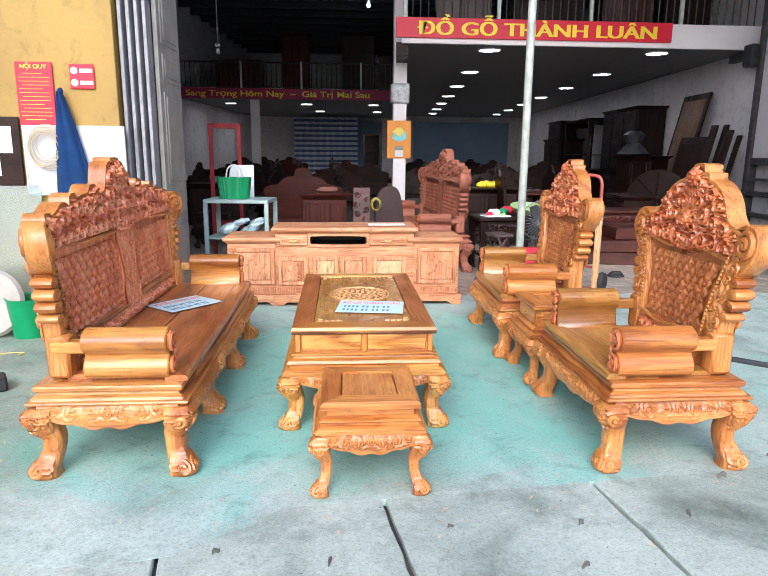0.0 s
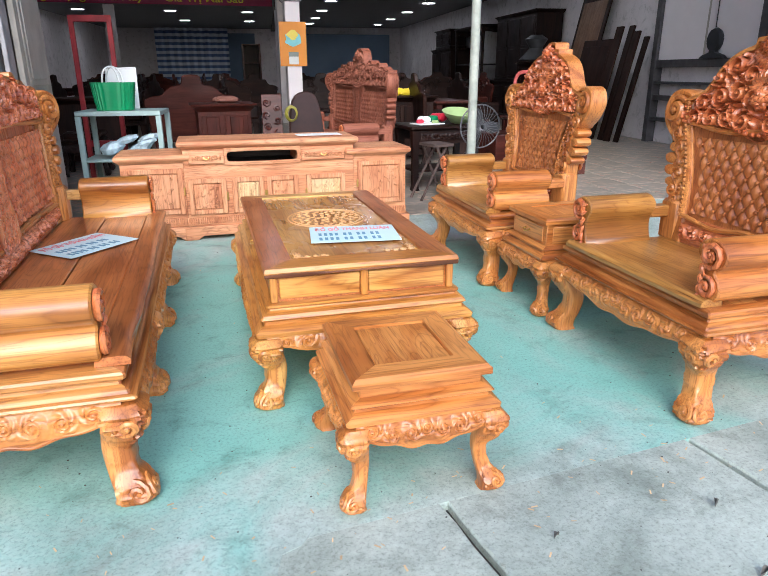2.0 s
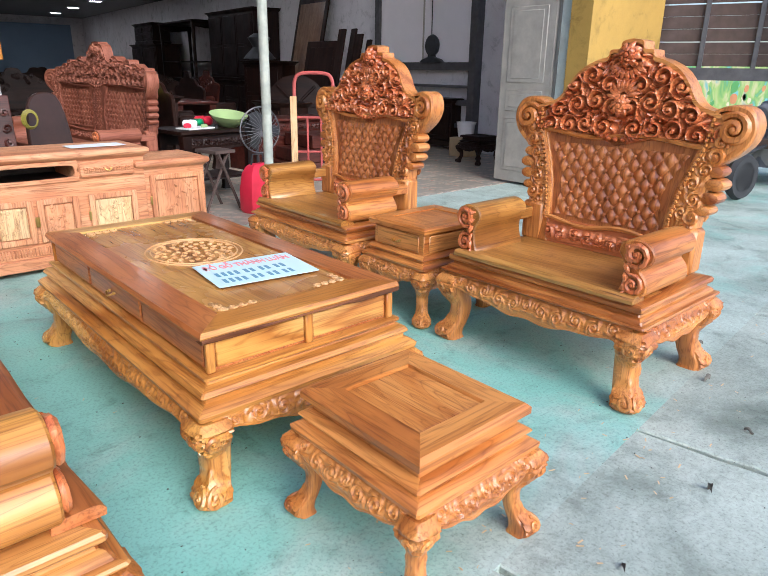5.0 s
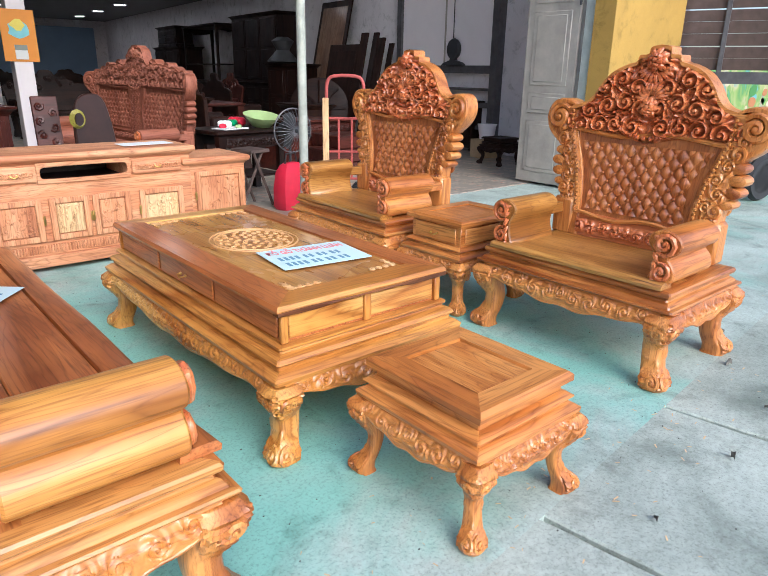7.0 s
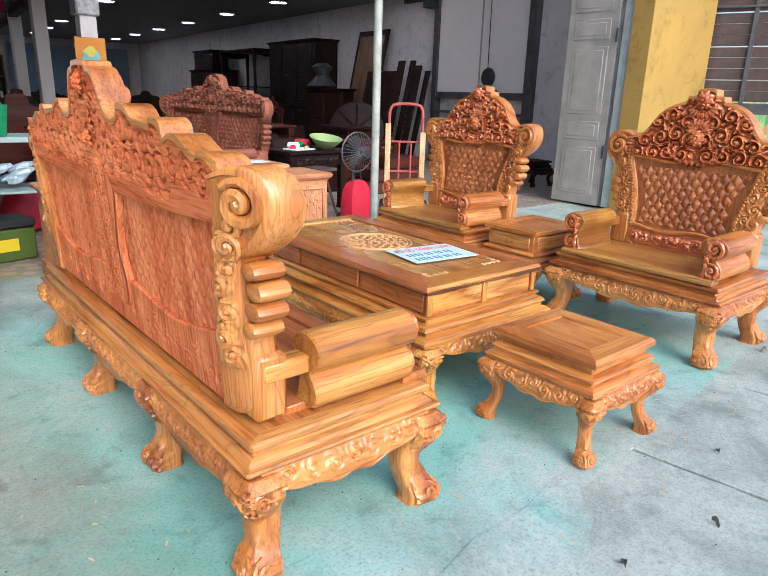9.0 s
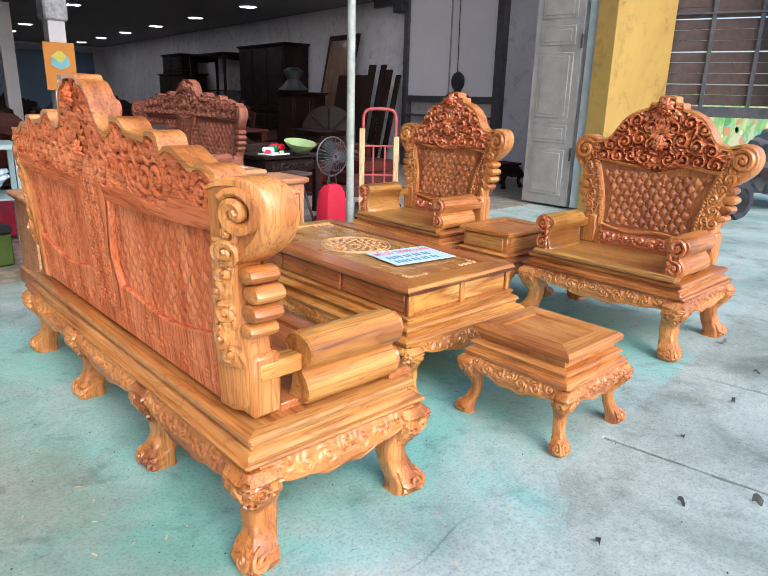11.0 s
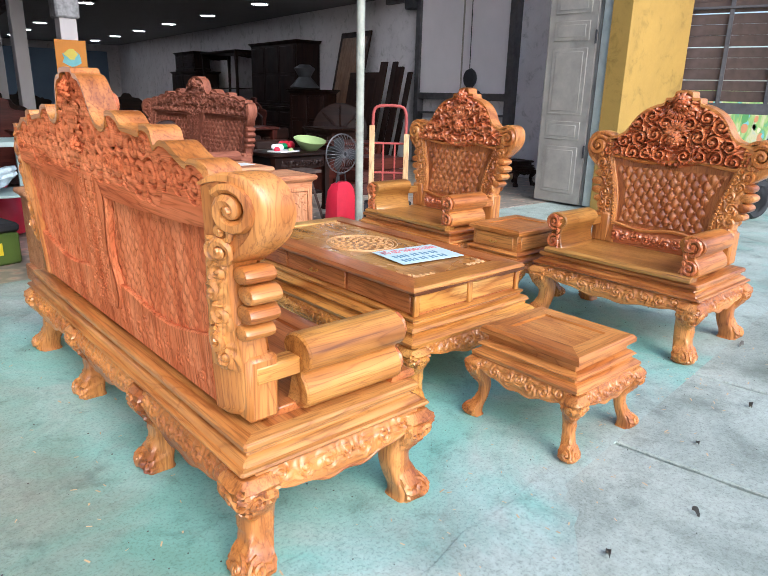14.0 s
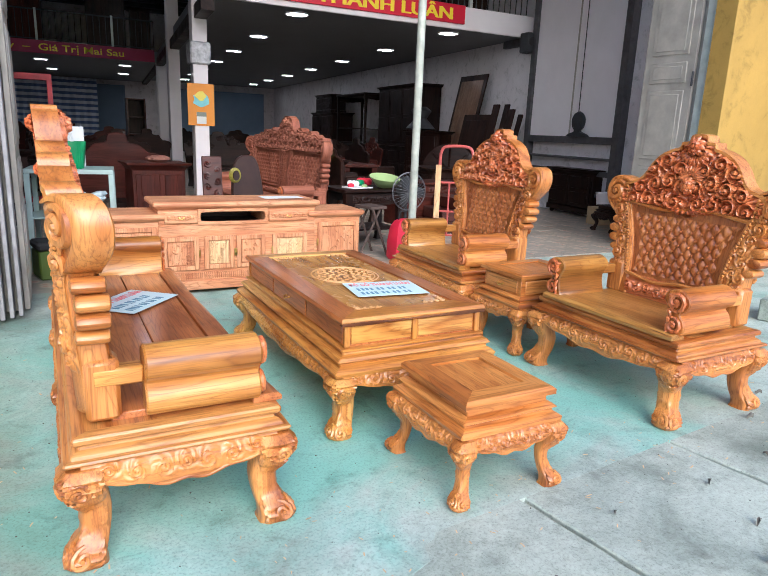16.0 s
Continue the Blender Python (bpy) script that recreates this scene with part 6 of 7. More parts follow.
solid("fan_guard", g, grey_paint, "round grey metal disc leaning beside the glass", "disc", pose(-2.72, 4.92, 0, -12))
g = Geo()
rnd = random.Random(8)
for k in range(5):
    g.box(-0.2 + 0.09 * k, -0.06 + 0.09 * k, -0.1 + 0.03 * (k % 2), 0.06, 0.0, 0.05 + 0.03 * (k % 3), 0.012)
solid("tool_case", g, black_rubber, "black power tools lying on the floor", "tools", pose(-2.35, 3.75, 0, 0, 0, 30))
pts = [(-2.95 + 0.05 * k + 0.06 * math.sin(k * 1.7), 4.3 + 0.07 * math.cos(k * 1.1) + 0.015 * k, 0.006) for k in range(14)]
solid("power_cable", Geo().tube(smooth_line(pts, 4), 0.005, 6), plain("yellow_cable", (0.55, 0.48, 0.16), 0.5), "thin yellow cable lying on the floor", "cable")


# ---- stock in the hall ----
def carcass(name, m, W, D, H, mats, label, category, doors=2, group="furniture in stock", legs=True, cornice=True):
    """A standing cabinet: case, plinth, cornice, framed doors with raised panels, feet."""
    root = thing(name, m, label, category, group)
    z0 = 0.10 if legs else 0.0
    part("case", Geo().box(-W / 2, W / 2, 0, D, z0, H - 0.06), mats[2], root)
    if cornice:
        part("cornice", Geo().mould(-W / 2, W / 2, 0, D, [(0.0, H - 0.08), (0.02, H - 0.055), (0.03, H - 0.04), (0.06, H - 0.02), (0.065, H), (0.0, H + 0.005)]), mats[0], root)
    part("plinth", Geo().mould(-W / 2, W / 2, 0, D, [(0.02, z0 - 0.04), (0.02, z0 + 0.04), (0.0, z0 + 0.06)]), mats[0], root)
    for i in range(doors):
        a = -W / 2 + 0.03 + (W - 0.06) * i / doors
        b = a + (W - 0.06) / doors - 0.01
        d = part("cabinet_door", Geo().box(a, b, -0.02, 0, z0 + 0.07, H - 0.12), mats[2], root)
        h = (H - 0.19 - z0) / 2
        for k in range(2):
            z = z0 + 0.12 + k * h
            g = Geo().box(a + 0.05, b - 0.05, -0.034, -0.018, z, z + h - 0.06, 0.012)
            part("raised_panel", g, mats[2], d)
    if legs:
        for x in (-W / 2 + 0.06, W / 2 - 0.06):
            for y in (0.06, D - 0.06):
                part("foot", Geo().lathe([(0.03, 0), (0.045, 0.03), (0.03, 0.07), (0.04, z0)], lambda p, q, h, x=x, y=y: (x + p, y + q, h), 10), mats[2], root)
    return root


def altar_table(m, W, D, H, mats, label, group="furniture in stock"):
    root = thing("altar_table", m, label, "table", group)
    part("top", Geo().mould(-W / 2, W / 2, -D / 2, D / 2, [(0.0, H - 0.05), (0.02, H - 0.03), (0.02, H - 0.008), (0.0, H)]), mats[0], root)
    for sx in (-1, 1):
        for sy in (-1, 1):
            x, y = sx * (W / 2 - 0.05), sy * (D / 2 - 0.05)
            part("leg", Geo().loft([[(x + a * s, y + b * s, z) for a, b in ((-1, -1), (1, -1), (1, 1), (-1, 1))] for z, s in ((0, 0.04), (0.05, 0.032), (H * 0.6, 0.03), (H - 0.05, 0.045))]), mats[2], root)
    for sy in (-1, 1):
        put = lambda u, w, d, sy=sy: (u, sy * (D / 2 - 0.02 + d), w)
        g = Geo().slab(apron_outline(-W / 2 + 0.04, W / 2 - 0.04, H - 0.20, H - 0.05, 0.05), put, -0.02, 0.0, 0.003)
        vine(g, put, -W / 2 + 0.1, W / 2 - 0.1, H - 0.12, 0.06, 0.006, 4, 0.008)
        part("apron", g, mats[0], root)
    part("shelf", Geo().box(-W / 2 + 0.05, W / 2 - 0.05, -D / 2 + 0.05, D / 2 - 0.05, H * 0.28, H * 0.28 + 0.025), mats[0], root)
    return root


def stock_bench(m, W, mats, label, seed):
    """A heavy hall bench with a carved, stepped back."""
    root = thing("hall_bench", m, label, "bench", "furniture in stock")
    part("seat", Geo().box(-W / 2, W / 2, -0.3, 0.3, 0.38, 0.45, 0.01), mats[0], root)
    for sx in (-1, 1):
        for sy in (-1, 1):
            x, y = sx * (W / 2 - 0.08), sy * 0.24
            part("leg", Geo().loft([[(x + a * s, y + b * s, z) for a, b in ((-1, -1), (1, -1), (1, 1), (-1, 1))] for z, s in ((0, 0.06), (0.12, 0.04), (0.38, 0.06))]), mats[2], root)
        part("armrest", Geo().box(min(sx * (W / 2 - 0.10), sx * W / 2), max(sx * (W / 2 - 0.10), sx * W / 2), -0.3, 0.22, 0.45, 0.66, 0.03), mats[1], root)
    out = smooth_line([(W / 2, 0.40), (W / 2 + 0.02, 0.7), (W / 2 + 0.05, 0.86), (W / 2 - 0.06, 0.92), (W / 2 * 0.7, 0.93), (W / 2 * 0.5, 1.02), (W / 2 * 0.25, 1.05), (0.1, 1.14), (0, 1.16)], 3)
    out = out + [(-u, w) for u, w in out[::-1][1:]]
    put = lambda u, w, d: (u, 0.24 + 0.08 * (w - 0.4) - d, w)
    g = Geo().slab(out, put, -0.05, 0.0, 0.008)
    rnd = random.Random(seed)
    for k in range(int(W * 16)):
        u = rnd.uniform(-W / 2 + 0.05, W / 2 - 0.05)
        w = rnd.uniform(0.78, 0.90 + 0.2 * (1 - abs(u) / (W / 2)))
        scroll(g, put, u, w, 0.05, rnd.uniform(0, 6), 1.3, rnd.choice((-1, 1)), 0.02, 0.012, 9, 5)
    part("back", g, mats[0], root)
    return root


def at(x, y, z=0, rz=0, rx=0, ry=0):
    X, Y, Z = sk(x, y, z)
    return pose(X, Y, Z, rx, ry, rz - 5)


# unfinished seat behind the low cabinet
carved_sofa(pose(0.98, 8.565, 0.0, 0, 0, -85) @ Matrix.Scale(1.066, 4), "unfinished carved sofa standing behind the low cabinet", raw_dull, "furniture in stock")
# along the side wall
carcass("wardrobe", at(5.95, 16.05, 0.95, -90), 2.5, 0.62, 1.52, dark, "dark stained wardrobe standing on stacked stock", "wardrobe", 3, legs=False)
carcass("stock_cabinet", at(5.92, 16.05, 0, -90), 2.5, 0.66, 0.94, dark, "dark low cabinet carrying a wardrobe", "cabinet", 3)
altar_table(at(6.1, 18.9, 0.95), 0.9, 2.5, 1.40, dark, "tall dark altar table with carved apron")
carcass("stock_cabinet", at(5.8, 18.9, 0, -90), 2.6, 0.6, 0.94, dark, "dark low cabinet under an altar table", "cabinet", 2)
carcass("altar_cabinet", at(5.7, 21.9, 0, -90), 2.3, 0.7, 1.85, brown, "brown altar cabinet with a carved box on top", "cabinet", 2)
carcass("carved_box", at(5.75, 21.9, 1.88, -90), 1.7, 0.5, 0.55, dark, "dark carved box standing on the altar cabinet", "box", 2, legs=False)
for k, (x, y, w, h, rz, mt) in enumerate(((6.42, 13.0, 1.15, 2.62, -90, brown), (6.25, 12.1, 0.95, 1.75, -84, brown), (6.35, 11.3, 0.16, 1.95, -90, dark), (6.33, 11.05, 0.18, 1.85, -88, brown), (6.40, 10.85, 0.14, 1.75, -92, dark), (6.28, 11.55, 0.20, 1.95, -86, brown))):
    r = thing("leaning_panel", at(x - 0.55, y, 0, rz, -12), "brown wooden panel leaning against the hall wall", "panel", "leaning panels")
    part("frame", Geo().box(-w / 2, w / 2, 0, 0.04, 0, h, 0.006), mt[2], r)
    if w > 0.5:
        part("inset", Geo().box(-w / 2 + 0.10, w / 2 - 0.10, -0.006, 0.0, 0.12, h - 0.12, 0.004), panel_tan if k == 0 else mt[2], r)
g = Geo().lathe([(0.05, -0.03), (0.50, -0.035), (0.56, -0.02), (0.56, 0.02), (0.05, 0.03)], lambda p, q, h: (p, h, q + 0.56), 36)
for k in range(4):
    a = math.tau * k / 8
    g.box(-0.5, 0.5, -0.05, -0.034, 0.53, 0.59, 0.004) if k == 0 else g.tube([(0.5 * math.cos(a), -0.04, 0.56 + 0.5 * math.sin(a)), (-0.5 * math.cos(a), -0.04, 0.56 - 0.5 * math.sin(a))], 0.025, 6)
solid("round_tabletop", g, brown[0], "round brown tabletop leaning on its edge", "tabletop", at(5.35, 12.0, 0, -35, -10))
carcass("stock_cabinet", at(5.4, 13.4, 0, -60), 0.9, 0.5, 1.35, dark, "dark cabinet wrapped at the top beside a tabletop", "cabinet", 2)
g = Geo().lathe([(0.12, 0), (0.30, 0.03), (0.22, 0.12), (0.15, 0.25), (0.2, 0.42), (0.12, 0.5)], lambda p, q, h: (p * (1 + 0.2 * math.sin(h * 20)), q, h), 14)
solid("wrapped_vase", g, dark_steel, "dark wrapped vase on a cabinet", "vase", at(5.4, 13.5, 1.36))
carcass("low_dark_cabinet", at(6.4, 9.35, 0, -90), 1.15, 0.5, 0.80, dark, "dark low cabinet with turned feet under the wall board", "cabinet", 2)
small_table("carved_stool", at(5.75, 7.55, 0), 0.42, 0.42, 0.38, "dark red carved stool by the hall wall", "stool", seed=71, mats=brown)
g = Geo().lathe([(0.0, 0), (0.11, 0), (0.14, 0.20), (0.15, 0.215), (0.13, 0.21), (0.10, 0.02)], lambda p, q, h: (p, q, h), 20)
solid("paint_tub", g, white_paint, "white plastic tub standing by the hall wall", "tub", at(6.15, 8.2, 0.28))
solid("carton", Geo().box(-0.2, 0.2, -0.14, 0.14, 0, 0.275, 0.006), plain("cardboard", (0.45, 0.32, 0.18), 0.8), "brown carton on the hall floor", "carton", at(6.15, 8.2, 0))
for k, (x, y, z, w, h) in enumerate(((3.3, 8.2, 0, 0.8, 0.16), (3.35, 8.2, 0.165, 0.7, 0.15), (3.45, 8.25, 0.32, 0.55, 0.15), (3.2, 8.9, 0, 1.0, 0.42))):
    solid("timber_block", Geo().box(-w / 2, w / 2, -0.3, 0.3, 0, h, 0.008), brick_wood, "red-brown sawn timber block in a stack", "timber", at(x, y, z, 6 * k - 8), "timber stack")

# work corner near the pole
altar_table(pose(1.86, 7.62, 0, 0, 0, 4), 0.78, 0.55, 0.66, dark, "black carved side table covered with tools", "work corner")
g = Geo().lathe([(0.05, 0), (0.09, 0.01), (0.17, 0.10), (0.185, 0.12), (0.16, 0.105), (0.05, 0.02)], lambda p, q, h: (p, q, h), 24)
solid("green_bowl", g, lime_plastic, "pale green plastic bowl on the black table", "bowl", pose(2.06, 7.52, 0.665, 12))
for k, (x, y, c, s) in enumerate(((1.62, 7.5, red_plastic, 0.05), (1.72, 7.62, paper_white, 0.07), (1.78, 7.46, lime_plastic, 0.04), (1.95, 7.78, red_plastic, 0.09), (1.88, 7.75, green_plastic, 0.07), (2.15, 7.7, sign_yellow, 0.05))):
    g = Geo()
    rnd = random.Random(k)
    for j in range(4):
        g.blob((rnd.uniform(-1, 1) * s * 0.6, rnd.uniform(-1, 1) * s * 0.5, s * 0.5), (s * 0.7, 0.2 * s, 0), (0, s * 0.5, 0.1 * s), (0, 0, s * 0.5), 8, 5)
    solid("rag", g, c, "crumpled coloured rag on the black table", "rag", pose(x, y, 0.664), "table clutter")
solid("paper_sheet", Geo().box(-0.15, 0.15, -0.1, 0.1, 0, 0.012, 0.002), paper_white, "sheets of paper on the black table", "paper", pose(1.70, 7.48, 0.662, 0, 0, 15))
root = thing("standing_fan", pose(2.02, 6.92, 0), "black standing fan with a wire guard", "fan")
part("base", Geo().lathe([(0.17, 0), (0.17, 0.02), (0.05, 0.05), (0.02, 0.06)], lambda p, q, h: (p, q, h), 22), black_rubber, root)
part("pole", Geo().tube([(0, 0, 0.05), (0, 0, 0.62)], 0.014, 8), dark_steel, root)
part("motor", Geo().lathe([(0.02, -0.1), (0.06, -0.08), (0.07, 0.04), (0.03, 0.09)], lambda p, q, h: (p, h + 0.06, q + 0.68), 14), black_rubber, root)
guard = part("guard", Geo().tube([(0.20 * math.cos(a), -0.06, 0.68 + 0.20 * math.sin(a)) for a in (math.tau * i / 32 for i in range(33))], 0.007, 6), fan_grey, root)
me = mesh_of("wire", Geo().tube([(0.02, -0.12, 0), (0.12, -0.125, 0), (0.19, -0.08, 0), (0.2, -0.05, 0)], 0.0026, 5), fan_grey)
for i in range(30):
    o = new("wire", me)
    o.parent = guard
    o.matrix_basis = pose(0, 0, 0.68, 0, 12 * i, 0)
for i in range(3):
    a = math.tau * i / 3
    out = [(0.02, -0.02), (0.10, -0.07), (0.17, -0.05), (0.18, 0.03), (0.10, 0.05), (0.02, 0.02)]
    part("blade", Geo().slab(out, lambda u, w, d, a=a: (u * math.cos(a) - w * math.sin(a), -0.08 + d + 0.25 * w, 0.68 + u * math.sin(a) + w * math.cos(a)), 0, 0.004, 0.001), dark_steel, root)
g = Geo().loft([[(x * s, y * s * 0.6, z) for x, y in ((-0.16, -0.12), (0, -0.15), (0.16, -0.12), (0.18, 0.0), (0.16, 0.12), (0, 0.14), (-0.16, 0.12), (-0.18, 0))] for z, s in ((0.0, 0.9), (0.03, 1.02), (0.20, 1.0), (0.34, 0.86), (0.40, 0.62), (0.42, 0.4))])
root = thing("red_bag", pose(1.86, 6.66, 0, 0, 0, 15), "bright red cloth bag standing under the fan", "bag")
part("body", g, red_plastic, root)
part("strap", Geo().tube([(-0.08, 0, 0.40), (-0.06, 0, 0.50), (0.06, 0, 0.50), (0.08, 0, 0.40)], 0.008, 6), black_rubber, root)
root = thing("folding_stool", pose(1.56, 6.95, 0, 0, 0, 12), "small wooden folding stool with crossed legs", "stool")
for s in (-1, 1):
    part("leg", Geo().tube([(-0.16, 0.10 * s, 0), (0.12, 0.10 * s, 0.52)], 0.014, 6), slat_wood, root)
    part("leg", Geo().tube([(0.20, 0.13 * s, 0), (-0.02, 0.13 * s, 0.52)], 0.014, 6), slat_wood, root)
part("seat", Geo().box(-0.05, 0.17, -0.14, 0.14, 0.50, 0.53), slat_wood, root)

# hand truck
root = thing("hand_truck", pose(2.36, 6.50, 0, 0, 0, -42), "red hand truck with a pale timber lashed to it", "hand truck")
part("handle", Geo().tube(smooth_line([(-0.17, 0, 0.75), (-0.17, 0, 1.0), (-0.16, 0, 1.12), (-0.10, 0, 1.17), (0.10, 0, 1.17), (0.16, 0, 1.12), (0.17, 0, 1.0), (0.17, 0, 0.75)], 3), 0.016, 8), red_paint, root, "red painted tube handle")
for s in (-1, 1):
    part("side_tube", Geo().tube([(s * 0.17, 0, 0.06), (s * 0.17, 0, 0.80)], 0.016, 8), red_paint, root)
    w = part("wheel", Geo().lathe([(0.03, -0.025), (0.09, -0.03), (0.10, 0), (0.09, 0.03), (0.03, 0.025)], lambda p, q, h, s=s: (s * 0.22 + h, 0.06 + p, 0.10 + q), 18), black_rubber, root)
for z in (0.25, 0.5, 0.8):
    part("crossbar", Geo().tube([(-0.17, 0, z), (0.17, 0, z)], 0.011, 8), red_paint, root)
for x in (-0.06, 0.06):
    part("upright_bar", Geo().tube([(x, 0, 0.25), (x, 0, 0.8)], 0.010, 8), red_paint, root)
part("toe_plate", Geo().box(-0.2, 0.2, -0.24, 0.0, 0.03, 0.04), red_paint, root)
part("lashed_timber", Geo().box(-0.205, -0.15, -0.045, 0.0, 0.02, 0.98), raw_pale, root, "pale sawn timber")
part("lashed_timber", Geo().box(0.15, 0.205, -0.045, 0.0, 0.02, 0.90), raw_pale, root, "pale sawn timber")

# shelf trolley with the basket
root = thing("steel_trolley", pose(-1.20, 7.35, 0, 0, 0, -6), "pale green steel trolley table with rubbish on its shelf", "trolley")
part("top", Geo().box(-0.35, 0.35, -0.25, 0.25, 0.83, 0.87), pale_cyan_steel, root)
part("shelf", Geo().box(-0.35, 0.35, -0.25, 0.25, 0.44, 0.46), pale_cyan_steel, root)
for x in (-0.33, 0.33):
    for y in (-0.23, 0.23):
        part("leg", Geo().box(x - 0.022, x + 0.022, y - 0.022, y + 0.022, 0, 0.83), pale_cyan_steel, root)
root = thing("woven_basket", pose(-1.25, 7.25, 0.872, 0, 0, -6), "green woven plastic basket standing on the trolley", "basket")
part("body", Geo().grid(lambda s, q: ((0.15 + 0.03 * q) * math.copysign(abs(math.cos(s * math.tau)) ** 0.5, math.cos(s * math.tau)) * (1 + 0.012 * math.sin(s * 200 + 20 * q)), 0.09 * math.copysign(abs(math.sin(s * math.tau)) ** 0.5, math.sin(s * math.tau)) * (1 + 0.03 * math.sin(s * 200)), 0.002 + 0.23 * q + 0.002 * math.sin(q * 60)), 120, 24), green_plastic, root)
part("base", Geo().box(-0.14, 0.14, -0.085, 0.085, 0.0, 0.01), green_plastic, root)
for y in (-0.07, 0.07):
    part("handle", Geo().tube(smooth_line([(-0.07, y, 0.22), (-0.05, y, 0.32), (0.0, y * 0.6, 0.36), (0.05, y, 0.32), (0.07, y, 0.22)], 4), 0.008, 6), paper_white, root)
g = Geo()
rnd = random.Random(4)
for k in range(9):
    g.blob((rnd.uniform(-0.2, 0.2), rnd.uniform(-0.12, 0.12), 0.07 + rnd.uniform(0, 0.10)), (rnd.uniform(0.05, 0.11), 0, 0.02), (0, rnd.uniform(0.04, 0.08), 0), (0.02, 0, rnd.uniform(0.03, 0.07)), 6, 4)
solid("plastic_bags", g, plain("bag_plastic", (0.55, 0.68, 0.76), 0.35, 0, 0.35, 14), "crumpled white and blue plastic bags on the trolley shelf", "bag", pose(-1.18, 7.3, 0.46), smooth=15)
cart_red = plain("worn_red_paint", (0.30, 0.025, 0.03), 0.5, 0, 0.3, 8)
root = thing("red_cart_frame", pose(-1.48, 8.1, 0, 0, 0, -4), "tall red painted steel cart frame behind the trolley", "cart")
for s in (-1, 1):
    part("upright", Geo().box(s * 0.17 - 0.022, s * 0.17 + 0.022, -0.02, 0.02, 0, 1.70), cart_red, root)
for z in (1.66, 0.5):
    part("crossbar", Geo().box(-0.17, 0.17, -0.02, 0.02, z - 0.02, z + 0.04), cart_red, root)
solid("framed_notice", Geo().box(-0.13, 0.13, 0, 0.01, 0, 0.36), paper_white, "pale printed card standing on the trolley behind the basket", "card", pose(-1.2, 7.46, 0.872, -8))
# calendar and parcel on the column
X, Y, _ = sk(0.43, 12.3)
root = thing("calendar", pose(X - 0.01, Y - 0.128, 1.27), "orange wall calendar hanging on the white column", "calendar")
part("sheet", Geo().box(-0.22, 0.22, -0.012, 0.0, 0, 0.68), orange_card, root)
part("picture", Geo().slab([(0.13 * math.cos(k * 0.52) * (1 + 0.2 * math.sin(k * 3)), 0.42 + 0.12 * math.sin(k * 0.52)) for k in range(12)], lambda u, w, d: (u, -d, w), 0.012, 0.016, 0.001), plain("calendar_blue", (0.25, 0.62, 0.66), 0.5), root)
part("picture_top", Geo().slab([(0.09 * math.cos(k * 0.63) * (1 + 0.3 * math.sin(k * 4)), 0.48 + 0.08 * math.sin(k * 0.63)) for k in range(10)], lambda u, w, d: (u, -d, w), 0.012, 0.018, 0.001), plain("calendar_yellow", (0.85, 0.70, 0.12), 0.5), root)
part("day_pad", Geo().box(-0.08, 0.08, -0.024, -0.010, 0.03, 0.22), paper_white, root)
part("photo", Geo().box(-0.08, 0.08, -0.026, -0.023, 0.15, 0.22), plain("photo_grey", (0.25, 0.28, 0.25), 0.5), root)
g = Geo().box(-0.17, 0.17, -0.17, 0.17, 0, 0.36, 0.03)
solid("wrapped_box", g, plain("clear_wrap", (0.50, 0.50, 0.52), 0.25, 0, 0.35, 15, 0.4), "box wrapped in clear film fixed round the column", "box", pose(X, Y, 2.25))

# back of the hall
g = Geo().grid(lambda s, q: (3.0 * (s - 0.5), 0.10 * math.sin(s * 60) + 0.05 * math.sin(s * 23), 2.95 * q), 160, 6)
solid("striped_curtain", g, curtain_mat, "blue and white striped curtain across the back opening", "curtain", pose(-0.75, 31.2, 0.02))
solid("back_window", Geo().box(3.6, 8.4, 33.0 - 0.35, 33.0 - 0.30, 0.2, 2.85), blue_wall, "dim blue panelled opening in the back wall", "window", kind="structure")
solid("back_window_small", Geo().box(0.6, 2.0, 32.6, 32.65, 0.2, 2.85), blue_wall, "dim blue panelled opening beside the curtain", "window", kind="structure")
root = thing("display_cabinet", pose(0.85, 19.5, 0), "narrow red-brown display cabinet with open shelves", "cabinet", "furniture in stock")
for x in (-0.24, 0.20):
    part("side", Geo().box(x, x + 0.04, 0, 0.4, 0, 1.9), brick_wood, root)
for z in (0.02, 0.5, 0.95, 1.4, 1.86):
    part("shelf", Geo().box(-0.20, 0.20, 0, 0.4, z, z + 0.03), brick_wood, root)
part("back", Geo().box(-0.2, 0.2, 0.38, 0.4, 0, 1.9), brown[2], root)

matte_dark = plain("matte_dark_board", (0.035, 0.014, 0.010), 0.3, 0, 0.3, 6)
# rows of stock across the floor
carcass("chest", pose(-0.30, 8.35, 0, 0, 0, 4), 0.56, 0.45, 0.86, brick, "dark red chest of drawers behind the low cabinet", "chest", 2)
g = Geo()
for k in range(5):
    g.blob((0.06 * math.sin(k * 2), 0.04 * k - 0.1, 0.03), (0.09, 0.02, 0), (0, 0.06, 0), (0, 0, 0.035), 8, 5)
solid("cloth_pile", g, plain("brown_cloth", (0.24, 0.10, 0.07), 0.85), "folded brown cloth on the red chest", "cloth", pose(-0.28, 8.6, 0.868))
r = thing("dark_tabletop", pose(0.47, 7.52, 0, -6, 0, 12), "narrow dark glossy oval tabletop standing upright", "tabletop")
